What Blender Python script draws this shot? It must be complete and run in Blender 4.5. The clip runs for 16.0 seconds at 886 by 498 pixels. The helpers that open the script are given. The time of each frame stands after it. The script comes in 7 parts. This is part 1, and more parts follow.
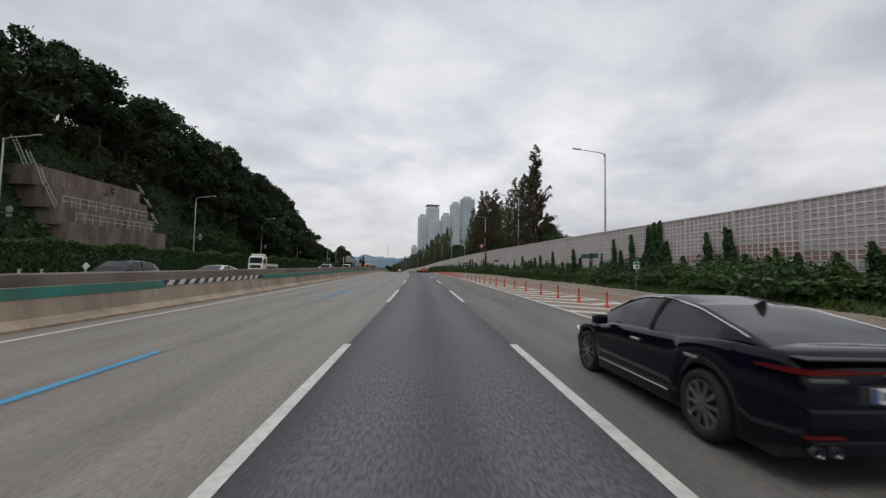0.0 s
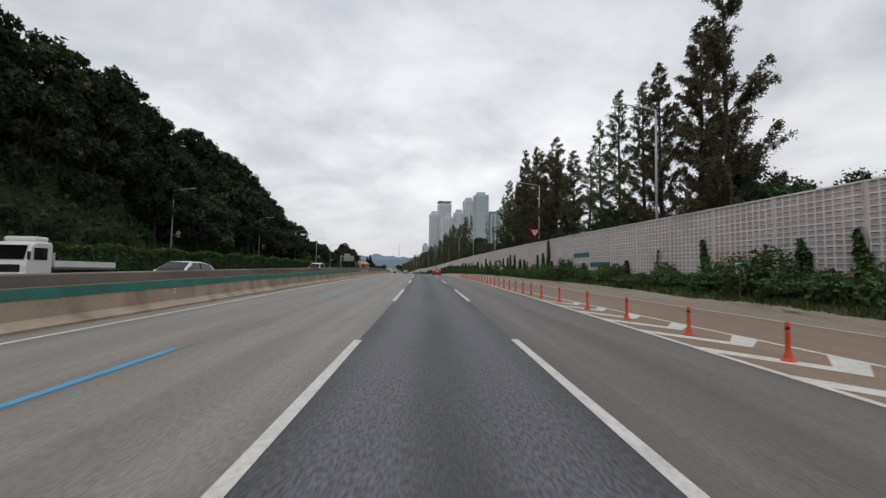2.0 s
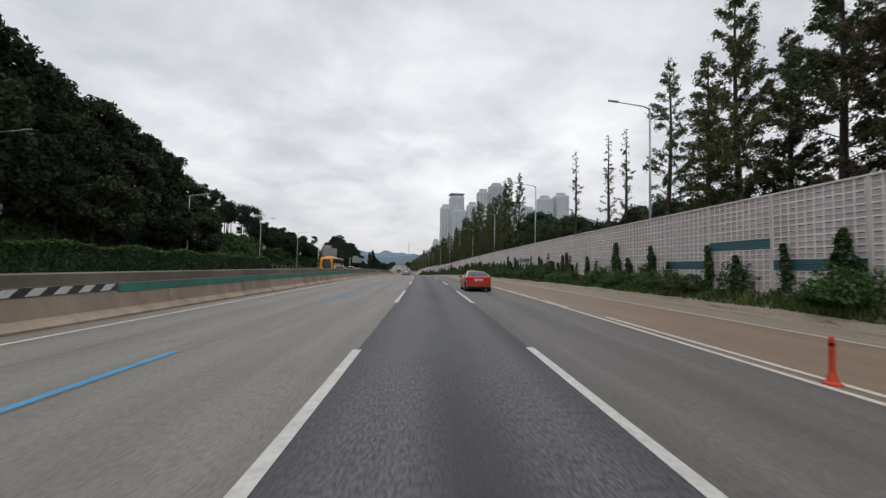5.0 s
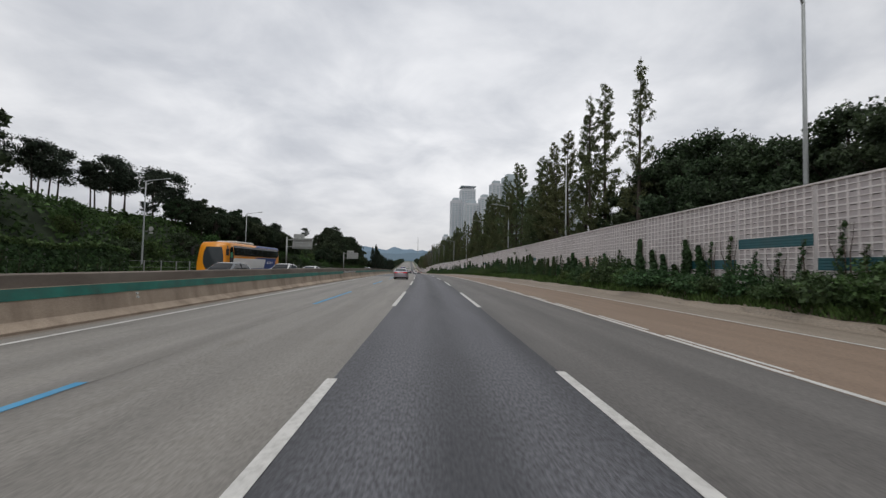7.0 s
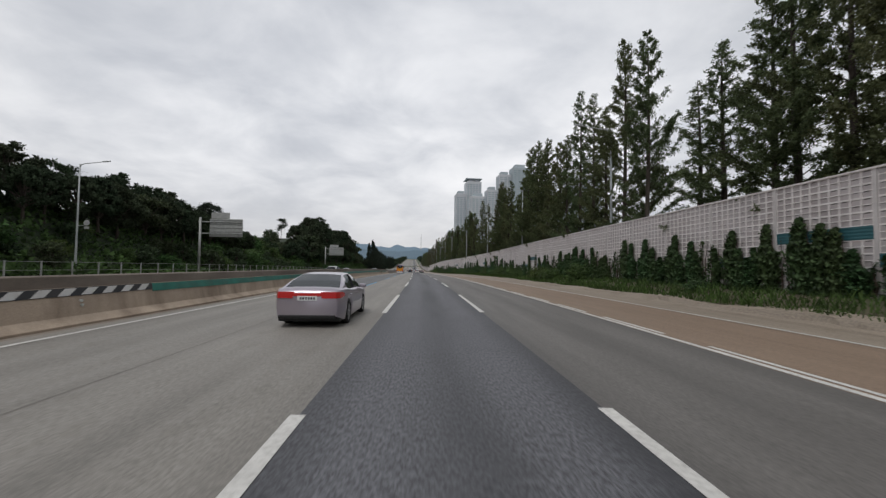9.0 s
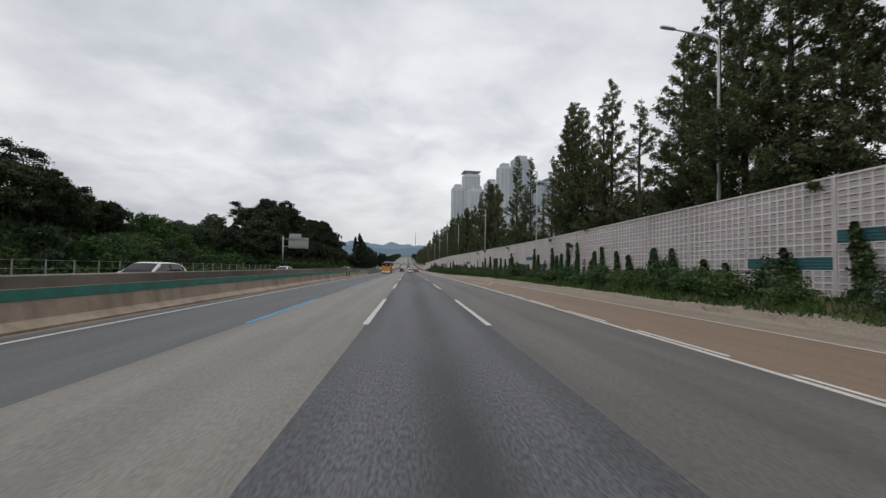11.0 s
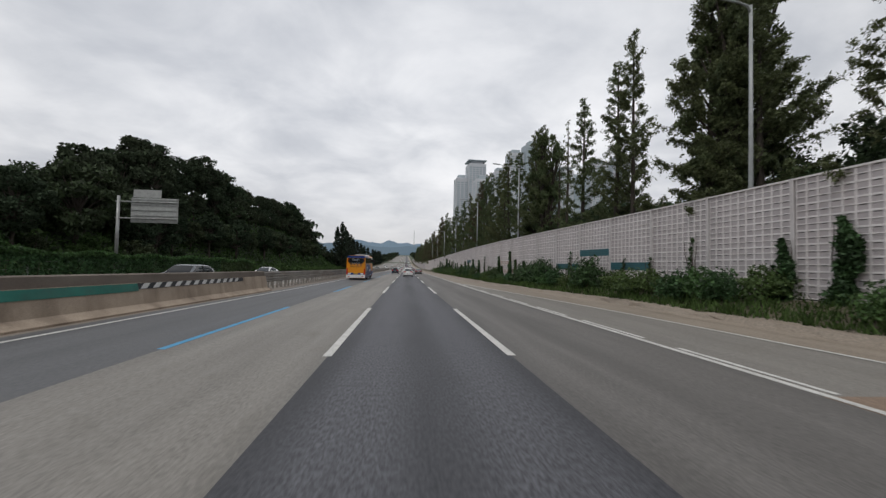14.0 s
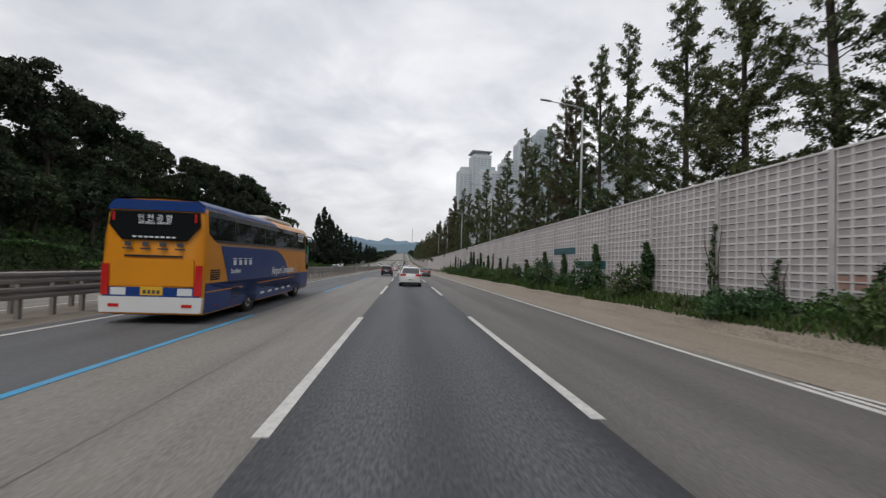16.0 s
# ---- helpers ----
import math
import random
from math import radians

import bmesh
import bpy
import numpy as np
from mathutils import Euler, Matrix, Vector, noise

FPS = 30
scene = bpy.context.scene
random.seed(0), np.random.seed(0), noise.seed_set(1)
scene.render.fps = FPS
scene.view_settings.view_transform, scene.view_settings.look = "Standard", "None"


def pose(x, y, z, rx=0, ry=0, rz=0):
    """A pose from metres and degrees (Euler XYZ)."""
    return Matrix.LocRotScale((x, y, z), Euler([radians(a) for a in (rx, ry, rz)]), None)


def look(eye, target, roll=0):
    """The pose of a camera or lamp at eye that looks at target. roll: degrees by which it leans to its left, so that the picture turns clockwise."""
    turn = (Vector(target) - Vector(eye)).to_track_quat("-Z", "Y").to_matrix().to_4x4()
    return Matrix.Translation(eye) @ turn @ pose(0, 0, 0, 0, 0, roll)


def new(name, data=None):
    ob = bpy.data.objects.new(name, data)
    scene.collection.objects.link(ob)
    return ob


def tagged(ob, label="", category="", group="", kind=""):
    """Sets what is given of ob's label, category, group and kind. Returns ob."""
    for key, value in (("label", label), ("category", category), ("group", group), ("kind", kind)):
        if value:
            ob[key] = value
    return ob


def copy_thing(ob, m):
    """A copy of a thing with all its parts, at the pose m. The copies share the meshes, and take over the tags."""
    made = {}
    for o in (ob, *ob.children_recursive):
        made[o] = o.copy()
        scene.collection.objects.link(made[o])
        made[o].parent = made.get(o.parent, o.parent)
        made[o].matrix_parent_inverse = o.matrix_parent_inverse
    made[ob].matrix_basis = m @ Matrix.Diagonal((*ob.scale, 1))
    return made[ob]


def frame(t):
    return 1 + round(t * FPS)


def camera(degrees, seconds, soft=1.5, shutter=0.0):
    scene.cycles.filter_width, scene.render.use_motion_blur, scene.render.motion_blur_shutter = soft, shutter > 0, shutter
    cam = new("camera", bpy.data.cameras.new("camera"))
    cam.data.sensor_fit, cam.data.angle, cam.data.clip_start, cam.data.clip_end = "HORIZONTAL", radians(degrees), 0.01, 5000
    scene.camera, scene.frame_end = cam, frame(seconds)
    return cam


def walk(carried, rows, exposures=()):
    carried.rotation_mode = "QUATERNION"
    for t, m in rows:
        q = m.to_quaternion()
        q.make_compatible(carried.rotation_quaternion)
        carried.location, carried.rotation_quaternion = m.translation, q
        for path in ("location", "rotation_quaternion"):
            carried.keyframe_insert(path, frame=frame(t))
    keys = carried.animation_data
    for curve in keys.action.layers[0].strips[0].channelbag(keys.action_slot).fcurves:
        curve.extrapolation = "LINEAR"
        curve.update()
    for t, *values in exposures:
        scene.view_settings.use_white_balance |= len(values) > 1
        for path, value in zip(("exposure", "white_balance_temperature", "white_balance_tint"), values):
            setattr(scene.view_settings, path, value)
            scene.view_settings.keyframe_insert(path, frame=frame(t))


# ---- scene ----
cam = camera(93.97, 16.0, soft=1.35, shutter=0.08)
PATH = [
    (0, (-2.200, 0.146, 1.128), (-1.0316, 10.0588, 1.7439), 1.094),
    (0.5, (-1.477, 9.992, 1.325), (-0.3739, 19.9127, 1.9340), 1.175),
    (1, (-0.832, 19.798, 1.528), (0.2103, 29.7242, 2.1446), 1.157),
    (1.5, (-0.269, 29.667, 1.735), (0.7111, 39.5997, 2.3511), 1.047),
    (2, (0.294, 39.676, 1.930), (1.1878, 49.6182, 2.5247), 1.052),
    (2.5, (0.795, 49.808, 2.126), (1.6258, 59.7573, 2.6937), 1.128),
    (3, (1.262, 59.916, 2.340), (2.0217, 69.8715, 2.9037), 1.226),
    (3.5, (1.709, 69.969, 2.538), (2.4186, 79.9266, 3.1161), 1.160),
    (4, (2.055, 80.101, 2.701), (2.7336, 90.0633, 3.2458), 1.472),
    (4.5, (2.403, 90.182, 2.854), (3.0787, 100.1447, 3.3890), 1.340),
    (7, (3.628, 142.329, 3.374), (4.0545, 152.3104, 3.8129), 1.277),
    (7.5, (3.731, 152.975, 3.412), (4.1078, 162.9579, 3.8631), 1.114),
    (8, (3.772, 163.429, 3.419), (4.1206, 173.4126, 3.8766), 1.086),
    (8.5, (3.771, 173.834, 3.426), (4.0956, 183.8196, 3.8459), 0.862),
    (11, (2.963, 227.521, 3.183), (3.4460, 237.5043, 3.5154), 1.149),
    (11.5, (2.651, 238.218, 3.089), (3.1051, 248.2020, 3.4157), 0.888),
    (12, (2.331, 248.839, 2.972), (2.8094, 258.8214, 3.3131), 0.854),
    (12.5, (2.033, 259.476, 2.843), (2.5796, 269.4562, 3.1666), 1.046),
    (13, (1.796, 270.139, 2.719), (2.4060, 280.1149, 3.0383), 1.088),
    (13.5, (1.519, 280.781, 2.583), (2.1047, 290.7587, 2.9178), 1.142),
    (14, (1.117, 291.342, 2.404), (1.6378, 301.3238, 2.7171), 1.280),
    (14.5, (0.667, 302.043, 2.210), (1.1329, 312.0280, 2.4904), 1.230),
    (15, (0.155, 312.893, 2.035), (0.6092, 322.8784, 2.3123), 1.277),
    (15.5, (-0.329, 323.956, 1.854), (0.1868, 333.9395, 2.1247), 1.625),
    (16, (-0.648, 335.069, 1.648), (-0.0753, 345.0487, 1.9327), 1.952),
]
walk(cam, [(t, look(eye, target, roll)) for t, eye, target, roll in PATH],
     exposures=((0, -0.1), (1.5, -0.04), (3.5, 0.1), (4.5, 0.06), (7.0, -0.06), (8.5, -0.06), (12.5, -0.04), (14.5, -0.06), (16.0, 0.03)))

# ---- world and light ----
world = bpy.data.worlds.new("overcast_sky")
scene.world = world
world.use_nodes = True
wn, wl = world.node_tree.nodes, world.node_tree.links


def wnode(kind, **kw):
    n = wn.new(kind)
    for k, v in kw.items():
        n.inputs[k].default_value = v
    return n


def wmath(op, a, b=None):
    n = wn.new("ShaderNodeMath")
    n.operation = op
    for i, v in enumerate((a, b)):
        if v is None:
            continue
        if isinstance(v, (int, float)):
            n.inputs[i].default_value = v
        else:
            wl.new(v, n.inputs[i])
    return n.outputs[0]


sky = wn.new("ShaderNodeTexSky")
sky.sky_type = 'NISHITA'
sky.sun_disc = False
sky.sun_elevation = radians(52)
sky.sun_rotation = radians(-25)
coord = wn.new("ShaderNodeTexCoord")
sep = wn.new("ShaderNodeSeparateXYZ")
wl.new(coord.outputs["Generated"], sep.inputs[0])
up = wmath('ADD', wmath('MAXIMUM', sep.outputs[2], 0.0), 0.27)
flatten = wn.new("ShaderNodeCombineXYZ")
wl.new(wmath('DIVIDE', sep.outputs[0], up), flatten.inputs[0])
wl.new(wmath('DIVIDE', sep.outputs[1], up), flatten.inputs[1])
big = wnode("ShaderNodeTexNoise", Scale=0.62, Detail=5.0, Roughness=0.5, Distortion=0.25)
wl.new(flatten.outputs[0], big.inputs["Vector"])
small = wnode("ShaderNodeTexNoise", Scale=2.3, Detail=6.0, Roughness=0.55, Distortion=0.3)
wl.new(flatten.outputs[0], small.inputs["Vector"])
cloud = wmath('ADD', wmath('MULTIPLY', big.outputs[0], 0.66), wmath('MULTIPLY', small.outputs[0], 0.34))
ramp = wn.new("ShaderNodeValToRGB")
for i, (p, c) in enumerate(((0.36, (0.385, 0.405, 0.45)), (0.45, (0.57, 0.585, 0.62)), (0.53, (0.785, 0.79, 0.81)), (0.62, (0.985, 0.98, 0.985)))):
    e = ramp.color_ramp.elements[i] if i < 2 else ramp.color_ramp.elements.new(p)
    e.position, e.color = p, (*c, 1)
wl.new(cloud, ramp.inputs[0])
# paler and warmer towards the horizon
low = wmath('POWER', wmath('SUBTRACT', 1.0, wmath('MINIMUM', wmath('MAXIMUM', wmath('MULTIPLY', sep.outputs[2], 2.6), 0.0), 1.0)), 2.2)
haze = wn.new("ShaderNodeMix")
haze.data_type = 'RGBA'
haze.inputs[7].default_value = (0.50, 0.498, 0.522, 1)
wl.new(wmath('MULTIPLY', low, 0.92), haze.inputs[0])
zen = wn.new("ShaderNodeMapRange")
zen.interpolation_type = 'SMOOTHSTEP'
for k, v in (("From Min", 0.12), ("From Max", 0.62), ("To Min", 0.0), ("To Max", 0.32)):
    zen.inputs[k].default_value = v
wl.new(sep.outputs[2], zen.inputs["Value"])
upper = wn.new("ShaderNodeMix")
upper.data_type = 'RGBA'
upper.inputs[7].default_value = (0.475, 0.505, 0.56, 1)
wl.new(zen.outputs[0], upper.inputs[0])
wl.new(ramp.outputs[0], upper.inputs[6])
wl.new(upper.outputs[2], haze.inputs[6])
blend = wn.new("ShaderNodeMix")
blend.data_type = 'RGBA'
blend.inputs[0].default_value = 0.96
gain = wn.new("ShaderNodeVectorMath")
gain.operation = 'SCALE'
gain.inputs[3].default_value = 0.12
wl.new(sky.outputs[0], gain.inputs[0])
wl.new(gain.outputs[0], blend.inputs[6])
wl.new(haze.outputs[2], blend.inputs[7])
# thinner cloud, and so more light, on the sun's side of the sky
side = wn.new("ShaderNodeMapRange")
side.interpolation_type = 'SMOOTHSTEP'
for k, v in (("From Min", 0.2), ("From Max", 0.95), ("To Min", 0.78), ("To Max", 1.03)):
    side.inputs[k].default_value = v
wl.new(sep.outputs[1], side.inputs["Value"])
shade = wn.new("ShaderNodeVectorMath")
shade.operation = 'SCALE'
wl.new(blend.outputs[2], shade.inputs[0])
wl.new(side.outputs[0], shade.inputs[3])
wl.new(shade.outputs[0], wn["Background"].inputs[0])
wn["Background"].inputs[1].default_value = 1.12

sun = new("sun", bpy.data.lights.new("sun", 'SUN'))
sun.data.energy = 1.15
sun.data.angle = radians(25)
sun.data.color = (1.0, 0.97, 0.93)
sun.matrix_world = look((0, 0, 60), (25, 53, -44))
sun.location = (0, 0, 60)

# ---- the line of the road ----
KNOT_S = (-120, -70, -20, 30, 80, 130, 180, 230, 280, 330, 380, 430, 480, 600, 800, 1000, 1400, 1900, 2600)
KNOT_X = (-12.6, -7.5, -3.461, 0.009, 2.487, 3.86, 4.166, 3.396, 1.884, 0.02, -1.702, -3.515, -5.327, -9.68, -16.92, -24.17, -38.67, -56.78, -82.15)
KNOT_Z = (-3.0, -2.0, -0.983, 0.024, 0.979, 1.58, 1.723, 1.453, 0.876, 0.039, -0.713, -1.483, -2.252, -3.3, -2.0, 1.5, 11, 23, 42)


def hermite(s, ys):
    xs = KNOT_S
    i = min(max(int(np.searchsorted(xs, s)) - 1, 0), len(xs) - 2)

    def slope(k):
        a, b = max(k - 1, 0), min(k + 1, len(xs) - 1)
        return (ys[b] - ys[a]) / (xs[b] - xs[a])
    h = xs[i + 1] - xs[i]
    t = min(max((s - xs[i]) / h, 0), 1)
    return ((2 * t ** 3 - 3 * t ** 2 + 1) * ys[i] + (t ** 3 - 2 * t ** 2 + t) * h * slope(i)
            + (3 * t ** 2 - 2 * t ** 3) * ys[i + 1] + (t ** 3 - t ** 2) * h * slope(i + 1))


def place(u, s, h=0.0):
    """u metres right of the middle of the camera's lane, s along the road, h over the road."""
    return Vector((hermite(s, KNOT_X) + u, s, hermite(s, KNOT_Z) + h))


def heading(s):
    d = place(0, s + 1) - place(0, s - 1)
    return math.degrees(math.atan2(-d.x, d.y))


def stand(u, s, h=0.0, turn=0.0):
    p = place(u, s, h)
    return pose(p.x, p.y, p.z, 0, 0, heading(s) + turn)


def lerp(x, table):
    return float(np.interp(x, [a for a, _ in table], [b for _, b in table]))


# ---- materials ----
def material(name, colour, rough=0.8, metal=0.0, vary=0.25, scale=3.0, bump=0.0, bump_scale=40.0, dirt=None, dirt_amount=0.0,
             dirt_scale=0.7, stretch=(1, 1, 1), uv=False, island=0.0, spec=0.5, grain=0.0, coat=0.0, translucent=0.0):
    m = bpy.data.materials.new(name)
    m.use_nodes = True
    n, l = m.node_tree.nodes, m.node_tree.links
    b = n["Principled BSDF"]
    b.inputs["Roughness"].default_value = rough
    b.inputs["Metallic"].default_value = metal
    b.inputs["Specular IOR Level"].default_value = spec
    b.inputs["Coat Weight"].default_value = coat
    b.inputs["Coat Roughness"].default_value = 0.06
    tc = n.new("ShaderNodeTexCoord")
    mp = n.new("ShaderNodeMapping")
    mp.inputs["Scale"].default_value = stretch
    l.new(tc.outputs["UV" if uv else "Object"], mp.inputs[0])

    def noise_node(sc, detail=5.0, source=mp):
        t = n.new("ShaderNodeTexNoise")
        t.inputs["Scale"].default_value = sc
        t.inputs["Detail"].default_value = detail
        t.inputs["Roughness"].default_value = 0.6
        l.new(source.outputs["UV"] if source is tc and uv else source.outputs["Object"] if source is tc else source.outputs[0], t.inputs["Vector"])
        return t.outputs[0]

    def mix(fac, a, c, kind='MIX'):
        x = n.new("ShaderNodeMix")
        x.data_type = 'RGBA'
        x.blend_type = kind
        for sock, v in ((x.inputs[0], fac), (x.inputs[6], a), (x.inputs[7], c)):
            if isinstance(v, (float, int)):
                sock.default_value = v
            elif isinstance(v, tuple):
                sock.default_value = (*v, 1)
            else:
                l.new(v, sock)
        return x.outputs[2]

    def spread(sock, lo, hi):
        r = n.new("ShaderNodeMapRange")
        r.inputs["From Min"].default_value, r.inputs["From Max"].default_value = lo, hi
        l.new(sock, r.inputs["Value"])
        return r.outputs[0]
    dark = tuple(c * (1 - vary) for c in colour)
    light = tuple(min(c * (1 + vary), 0.95) for c in colour)
    col = mix(spread(noise_node(scale), 0.3, 0.7), dark, light)
    if grain:
        g = spread(noise_node(bump_scale, 2.0, tc), 0.3, 0.7)
        col = mix(grain, col, mix(g, tuple(c * 0.45 for c in colour), tuple(min(c * 1.7, 0.95) for c in colour)))
    if dirt:
        d = spread(noise_node(dirt_scale, 8.0), 0.45, 0.75)
        sc = n.new("ShaderNodeMath")
        sc.operation = 'MULTIPLY'
        sc.inputs[1].default_value = dirt_amount
        l.new(d, sc.inputs[0])
        col = mix(sc.outputs[0], col, dirt)
    if island:
        geo = n.new("ShaderNodeNewGeometry")
        hsv = n.new("ShaderNodeHueSaturation")
        r = n.new("ShaderNodeMapRange")
        r.inputs["To Min"].default_value, r.inputs["To Max"].default_value = 1 - island, 1 + island
        l.new(geo.outputs["Random Per Island"], r.inputs["Value"])
        l.new(r.outputs[0], hsv.inputs["Value"])
        r2 = n.new("ShaderNodeMapRange")
        r2.inputs["To Min"].default_value, r2.inputs["To Max"].default_value = 0.47, 0.53
        info = n.new("ShaderNodeObjectInfo")
        l.new(info.outputs["Random"], r2.inputs["Value"])
        l.new(r2.outputs[0], hsv.inputs["Hue"])
        l.new(col, hsv.inputs["Color"])
        col = hsv.outputs[0]
    l.new(col, b.inputs["Base Color"])
    if bump:
        bp = n.new("ShaderNodeBump")
        bp.inputs["Strength"].default_value = bump
        bp.inputs["Distance"].default_value = 0.01
        l.new(noise_node(bump_scale, 4.0, tc), bp.inputs["Height"])
        l.new(bp.outputs[0], b.inputs["Normal"])
    if translucent:
        tr = n.new("ShaderNodeBsdfTranslucent")
        l.new(col, tr.inputs[0])
        ms = n.new("ShaderNodeMixShader")
        ms.inputs[0].default_value = translucent
        l.new(b.outputs[0], ms.inputs[1])
        l.new(tr.outputs[0], ms.inputs[2])
        l.new(ms.outputs[0], n["Material Output"].inputs[0])
    return m


def road_material(name, colour, light, track=0.25, stain=(0.1, 0.09, 0.07), stain_amount=0.3, track_at=(0.0, 3.6), speckle=0.22):
    """Road surface: u and s in metres come in as UV; aggregate, long streaks, wheel tracks, stains."""
    m = bpy.data.materials.new(name)
    m.use_nodes = True
    n, l = m.node_tree.nodes, m.node_tree.links
    b = n["Principled BSDF"]
    b.inputs["Roughness"].default_value = 0.66
    b.inputs["Specular IOR Level"].default_value = 0.5
    tc = n.new("ShaderNodeTexCoord")

    def tex(scale, stretch=(1, 1, 1), detail=4.0):
        mp = n.new("ShaderNodeMapping")
        mp.inputs["Scale"].default_value = stretch
        l.new(tc.outputs["UV"], mp.inputs[0])
        t = n.new("ShaderNodeTexNoise")
        t.inputs["Scale"].default_value = scale
        t.inputs["Detail"].default_value = detail
        t.inputs["Roughness"].default_value = 0.62
        l.new(mp.outputs[0], t.inputs["Vector"])
        return t.outputs[0]

    def rng(v, a, b2, c=0.0, d=1.0):
        r = n.new("ShaderNodeMapRange")
        for k, x in zip(("From Min", "From Max", "To Min", "To Max"), (a, b2, c, d)):
            r.inputs[k].default_value = x
        l.new(v, r.inputs["Value"])
        return r.outputs[0]

    def mix(f, a, c, kind='MIX'):
        x = n.new("ShaderNodeMix")
        x.data_type = 'RGBA'
        x.blend_type = kind
        for sock, v in ((x.inputs[0], f), (x.inputs[6], a), (x.inputs[7], c)):
            if isinstance(v, (float, int)):
                sock.default_value = v
            elif isinstance(v, tuple):
                sock.default_value = (*v, 1)
            else:
                l.new(v, sock)
        return x.outputs[2]
    col = mix(rng(tex(0.35, (1, 0.12, 1), 6.0), 0.3, 0.7), colour, light)
    col = mix(0.5, col, mix(rng(tex(2.2, (1, 0.06, 1)), 0.34, 0.66), tuple(c * 0.85 for c in colour), tuple(c * 1.08 for c in light)))
    grain = rng(tex(30.0, (1, 0.3, 1), 4.0), 0.36, 0.66)
    col = mix(speckle, col, mix(grain, tuple(c * 0.3 for c in colour), tuple(min(c * 1.95, 0.9) for c in light)))
    sepn = n.new("ShaderNodeSeparateXYZ")
    l.new(tc.outputs["UV"], sepn.inputs[0])
    wave = n.new("ShaderNodeMath")
    wave.operation = 'MULTIPLY_ADD'
    wave.inputs[1].default_value = 2 * math.pi / (track_at[1] / 2)
    wave.inputs[2].default_value = -2 * math.pi / (track_at[1] / 2) * track_at[0]
    l.new(sepn.outputs[0], wave.inputs[0])
    co = n.new("ShaderNodeMath")
    co.operation = 'COSINE'
    l.new(wave.outputs[0], co.inputs[0])
    tk = n.new("ShaderNodeMath")
    tk.operation = 'MULTIPLY'
    l.new(rng(co.outputs[0], -0.6, 1.0, 0.0, track), tk.inputs[0])
    l.new(rng(tex(0.5, (1, 0.15, 1)), 0.2, 0.7), tk.inputs[1])
    col = mix(tk.outputs[0], col, tuple(c * 0.55 for c in colour))
    st = n.new("ShaderNodeMath")
    st.operation = 'MULTIPLY'
    st.inputs[1].default_value = stain_amount
    l.new(rng(tex(1.3, (1, 0.5, 1), 7.0), 0.55, 0.78), st.inputs[0])
    col = mix(st.outputs[0], col, stain)
    l.new(col, b.inputs["Base Color"])
    bp = n.new("ShaderNodeBump")
    bp.inputs["Strength"].default_value = 0.3
    bp.inputs["Distance"].default_value = 0.006
    l.new(tex(70.0, (1, 1, 1), 2.0), bp.inputs["Height"])
    l.new(bp.outputs[0], b.inputs["Normal"])
    return m


def glass_material(name, tint, rough=0.03):
    m = bpy.data.materials.new(name)
    m.use_nodes = True
    b = m.node_tree.nodes["Principled BSDF"]
    b.inputs["Base Color"].default_value = (*tint, 1)
    b.inputs["Roughness"].default_value = rough
    b.inputs["Specular IOR Level"].default_value = 0.34
    return m


def lamp_material(name, colour, strength):
    m = material(name, colour, 0.2, vary=0.05, coat=0.6)
    b = m.node_tree.nodes["Principled BSDF"]
    b.inputs["Emission Color"].default_value = (*colour, 1)
    b.inputs["Emission Strength"].default_value = strength
    return m


M_ASPHALT = road_material("fresh_dark_asphalt", (0.06, 0.061, 0.069), (0.112, 0.113, 0.124), 1.0, (0.045, 0.045, 0.048), 0.4, (0.0, 3.6), 0.55)
M_ASPHALT_N = road_material("newer_dark_asphalt", (0.052, 0.053, 0.061), (0.094, 0.095, 0.106), 1.0, (0.04, 0.04, 0.043), 0.4, (0.0, 3.6), 0.52)
M_PATCH = road_material("fresh_asphalt_patch", (0.046, 0.047, 0.052), (0.075, 0.076, 0.082), 0.3, (0.035, 0.035, 0.037), 0.4, (0.0, 3.6), 0.45)
M_LANE = road_material("worn_concrete_lane", (0.178, 0.166, 0.148), (0.252, 0.236, 0.212), 0.35, (0.11, 0.10, 0.08), 0.45, (-3.4, 3.3))
M_LANE_R = road_material("grey_asphalt_lane", (0.108, 0.101, 0.094), (0.165, 0.156, 0.145), 0.5, (0.09, 0.085, 0.08), 0.3, (3.7, 3.8))
M_LANE_D = road_material("relaid_asphalt_lane", (0.084, 0.086, 0.089), (0.122, 0.124, 0.128), 0.3, (0.07, 0.07, 0.07), 0.3, (-6.8, 3.4))
M_SHOULDER = road_material("ochre_shoulder", (0.205, 0.145, 0.102), (0.262, 0.19, 0.137), 0.1, (0.17, 0.13, 0.1), 0.3, (8, 4))
M_SHOULDER_G = road_material("grey_shoulder", (0.18, 0.168, 0.15), (0.24, 0.225, 0.202), 0.1, (0.15, 0.13, 0.1), 0.35, (8, 4))
M_GUTTER = road_material("sandy_gutter", (0.225, 0.185, 0.145), (0.31, 0.262, 0.21), 0.0, (0.15, 0.12, 0.085), 0.7, (8, 4))
M_DIRT = road_material("dirty_median_strip", (0.15, 0.12, 0.095), (0.24, 0.205, 0.17), 0.0, (0.07, 0.055, 0.04), 0.6, (8, 4))
M_SEAM = material("tarred_joint", (0.178, 0.167, 0.15), 0.85, vary=0.3, scale=0.5, dirt=(0.22, 0.206, 0.185), dirt_amount=0.8, dirt_scale=0.25)
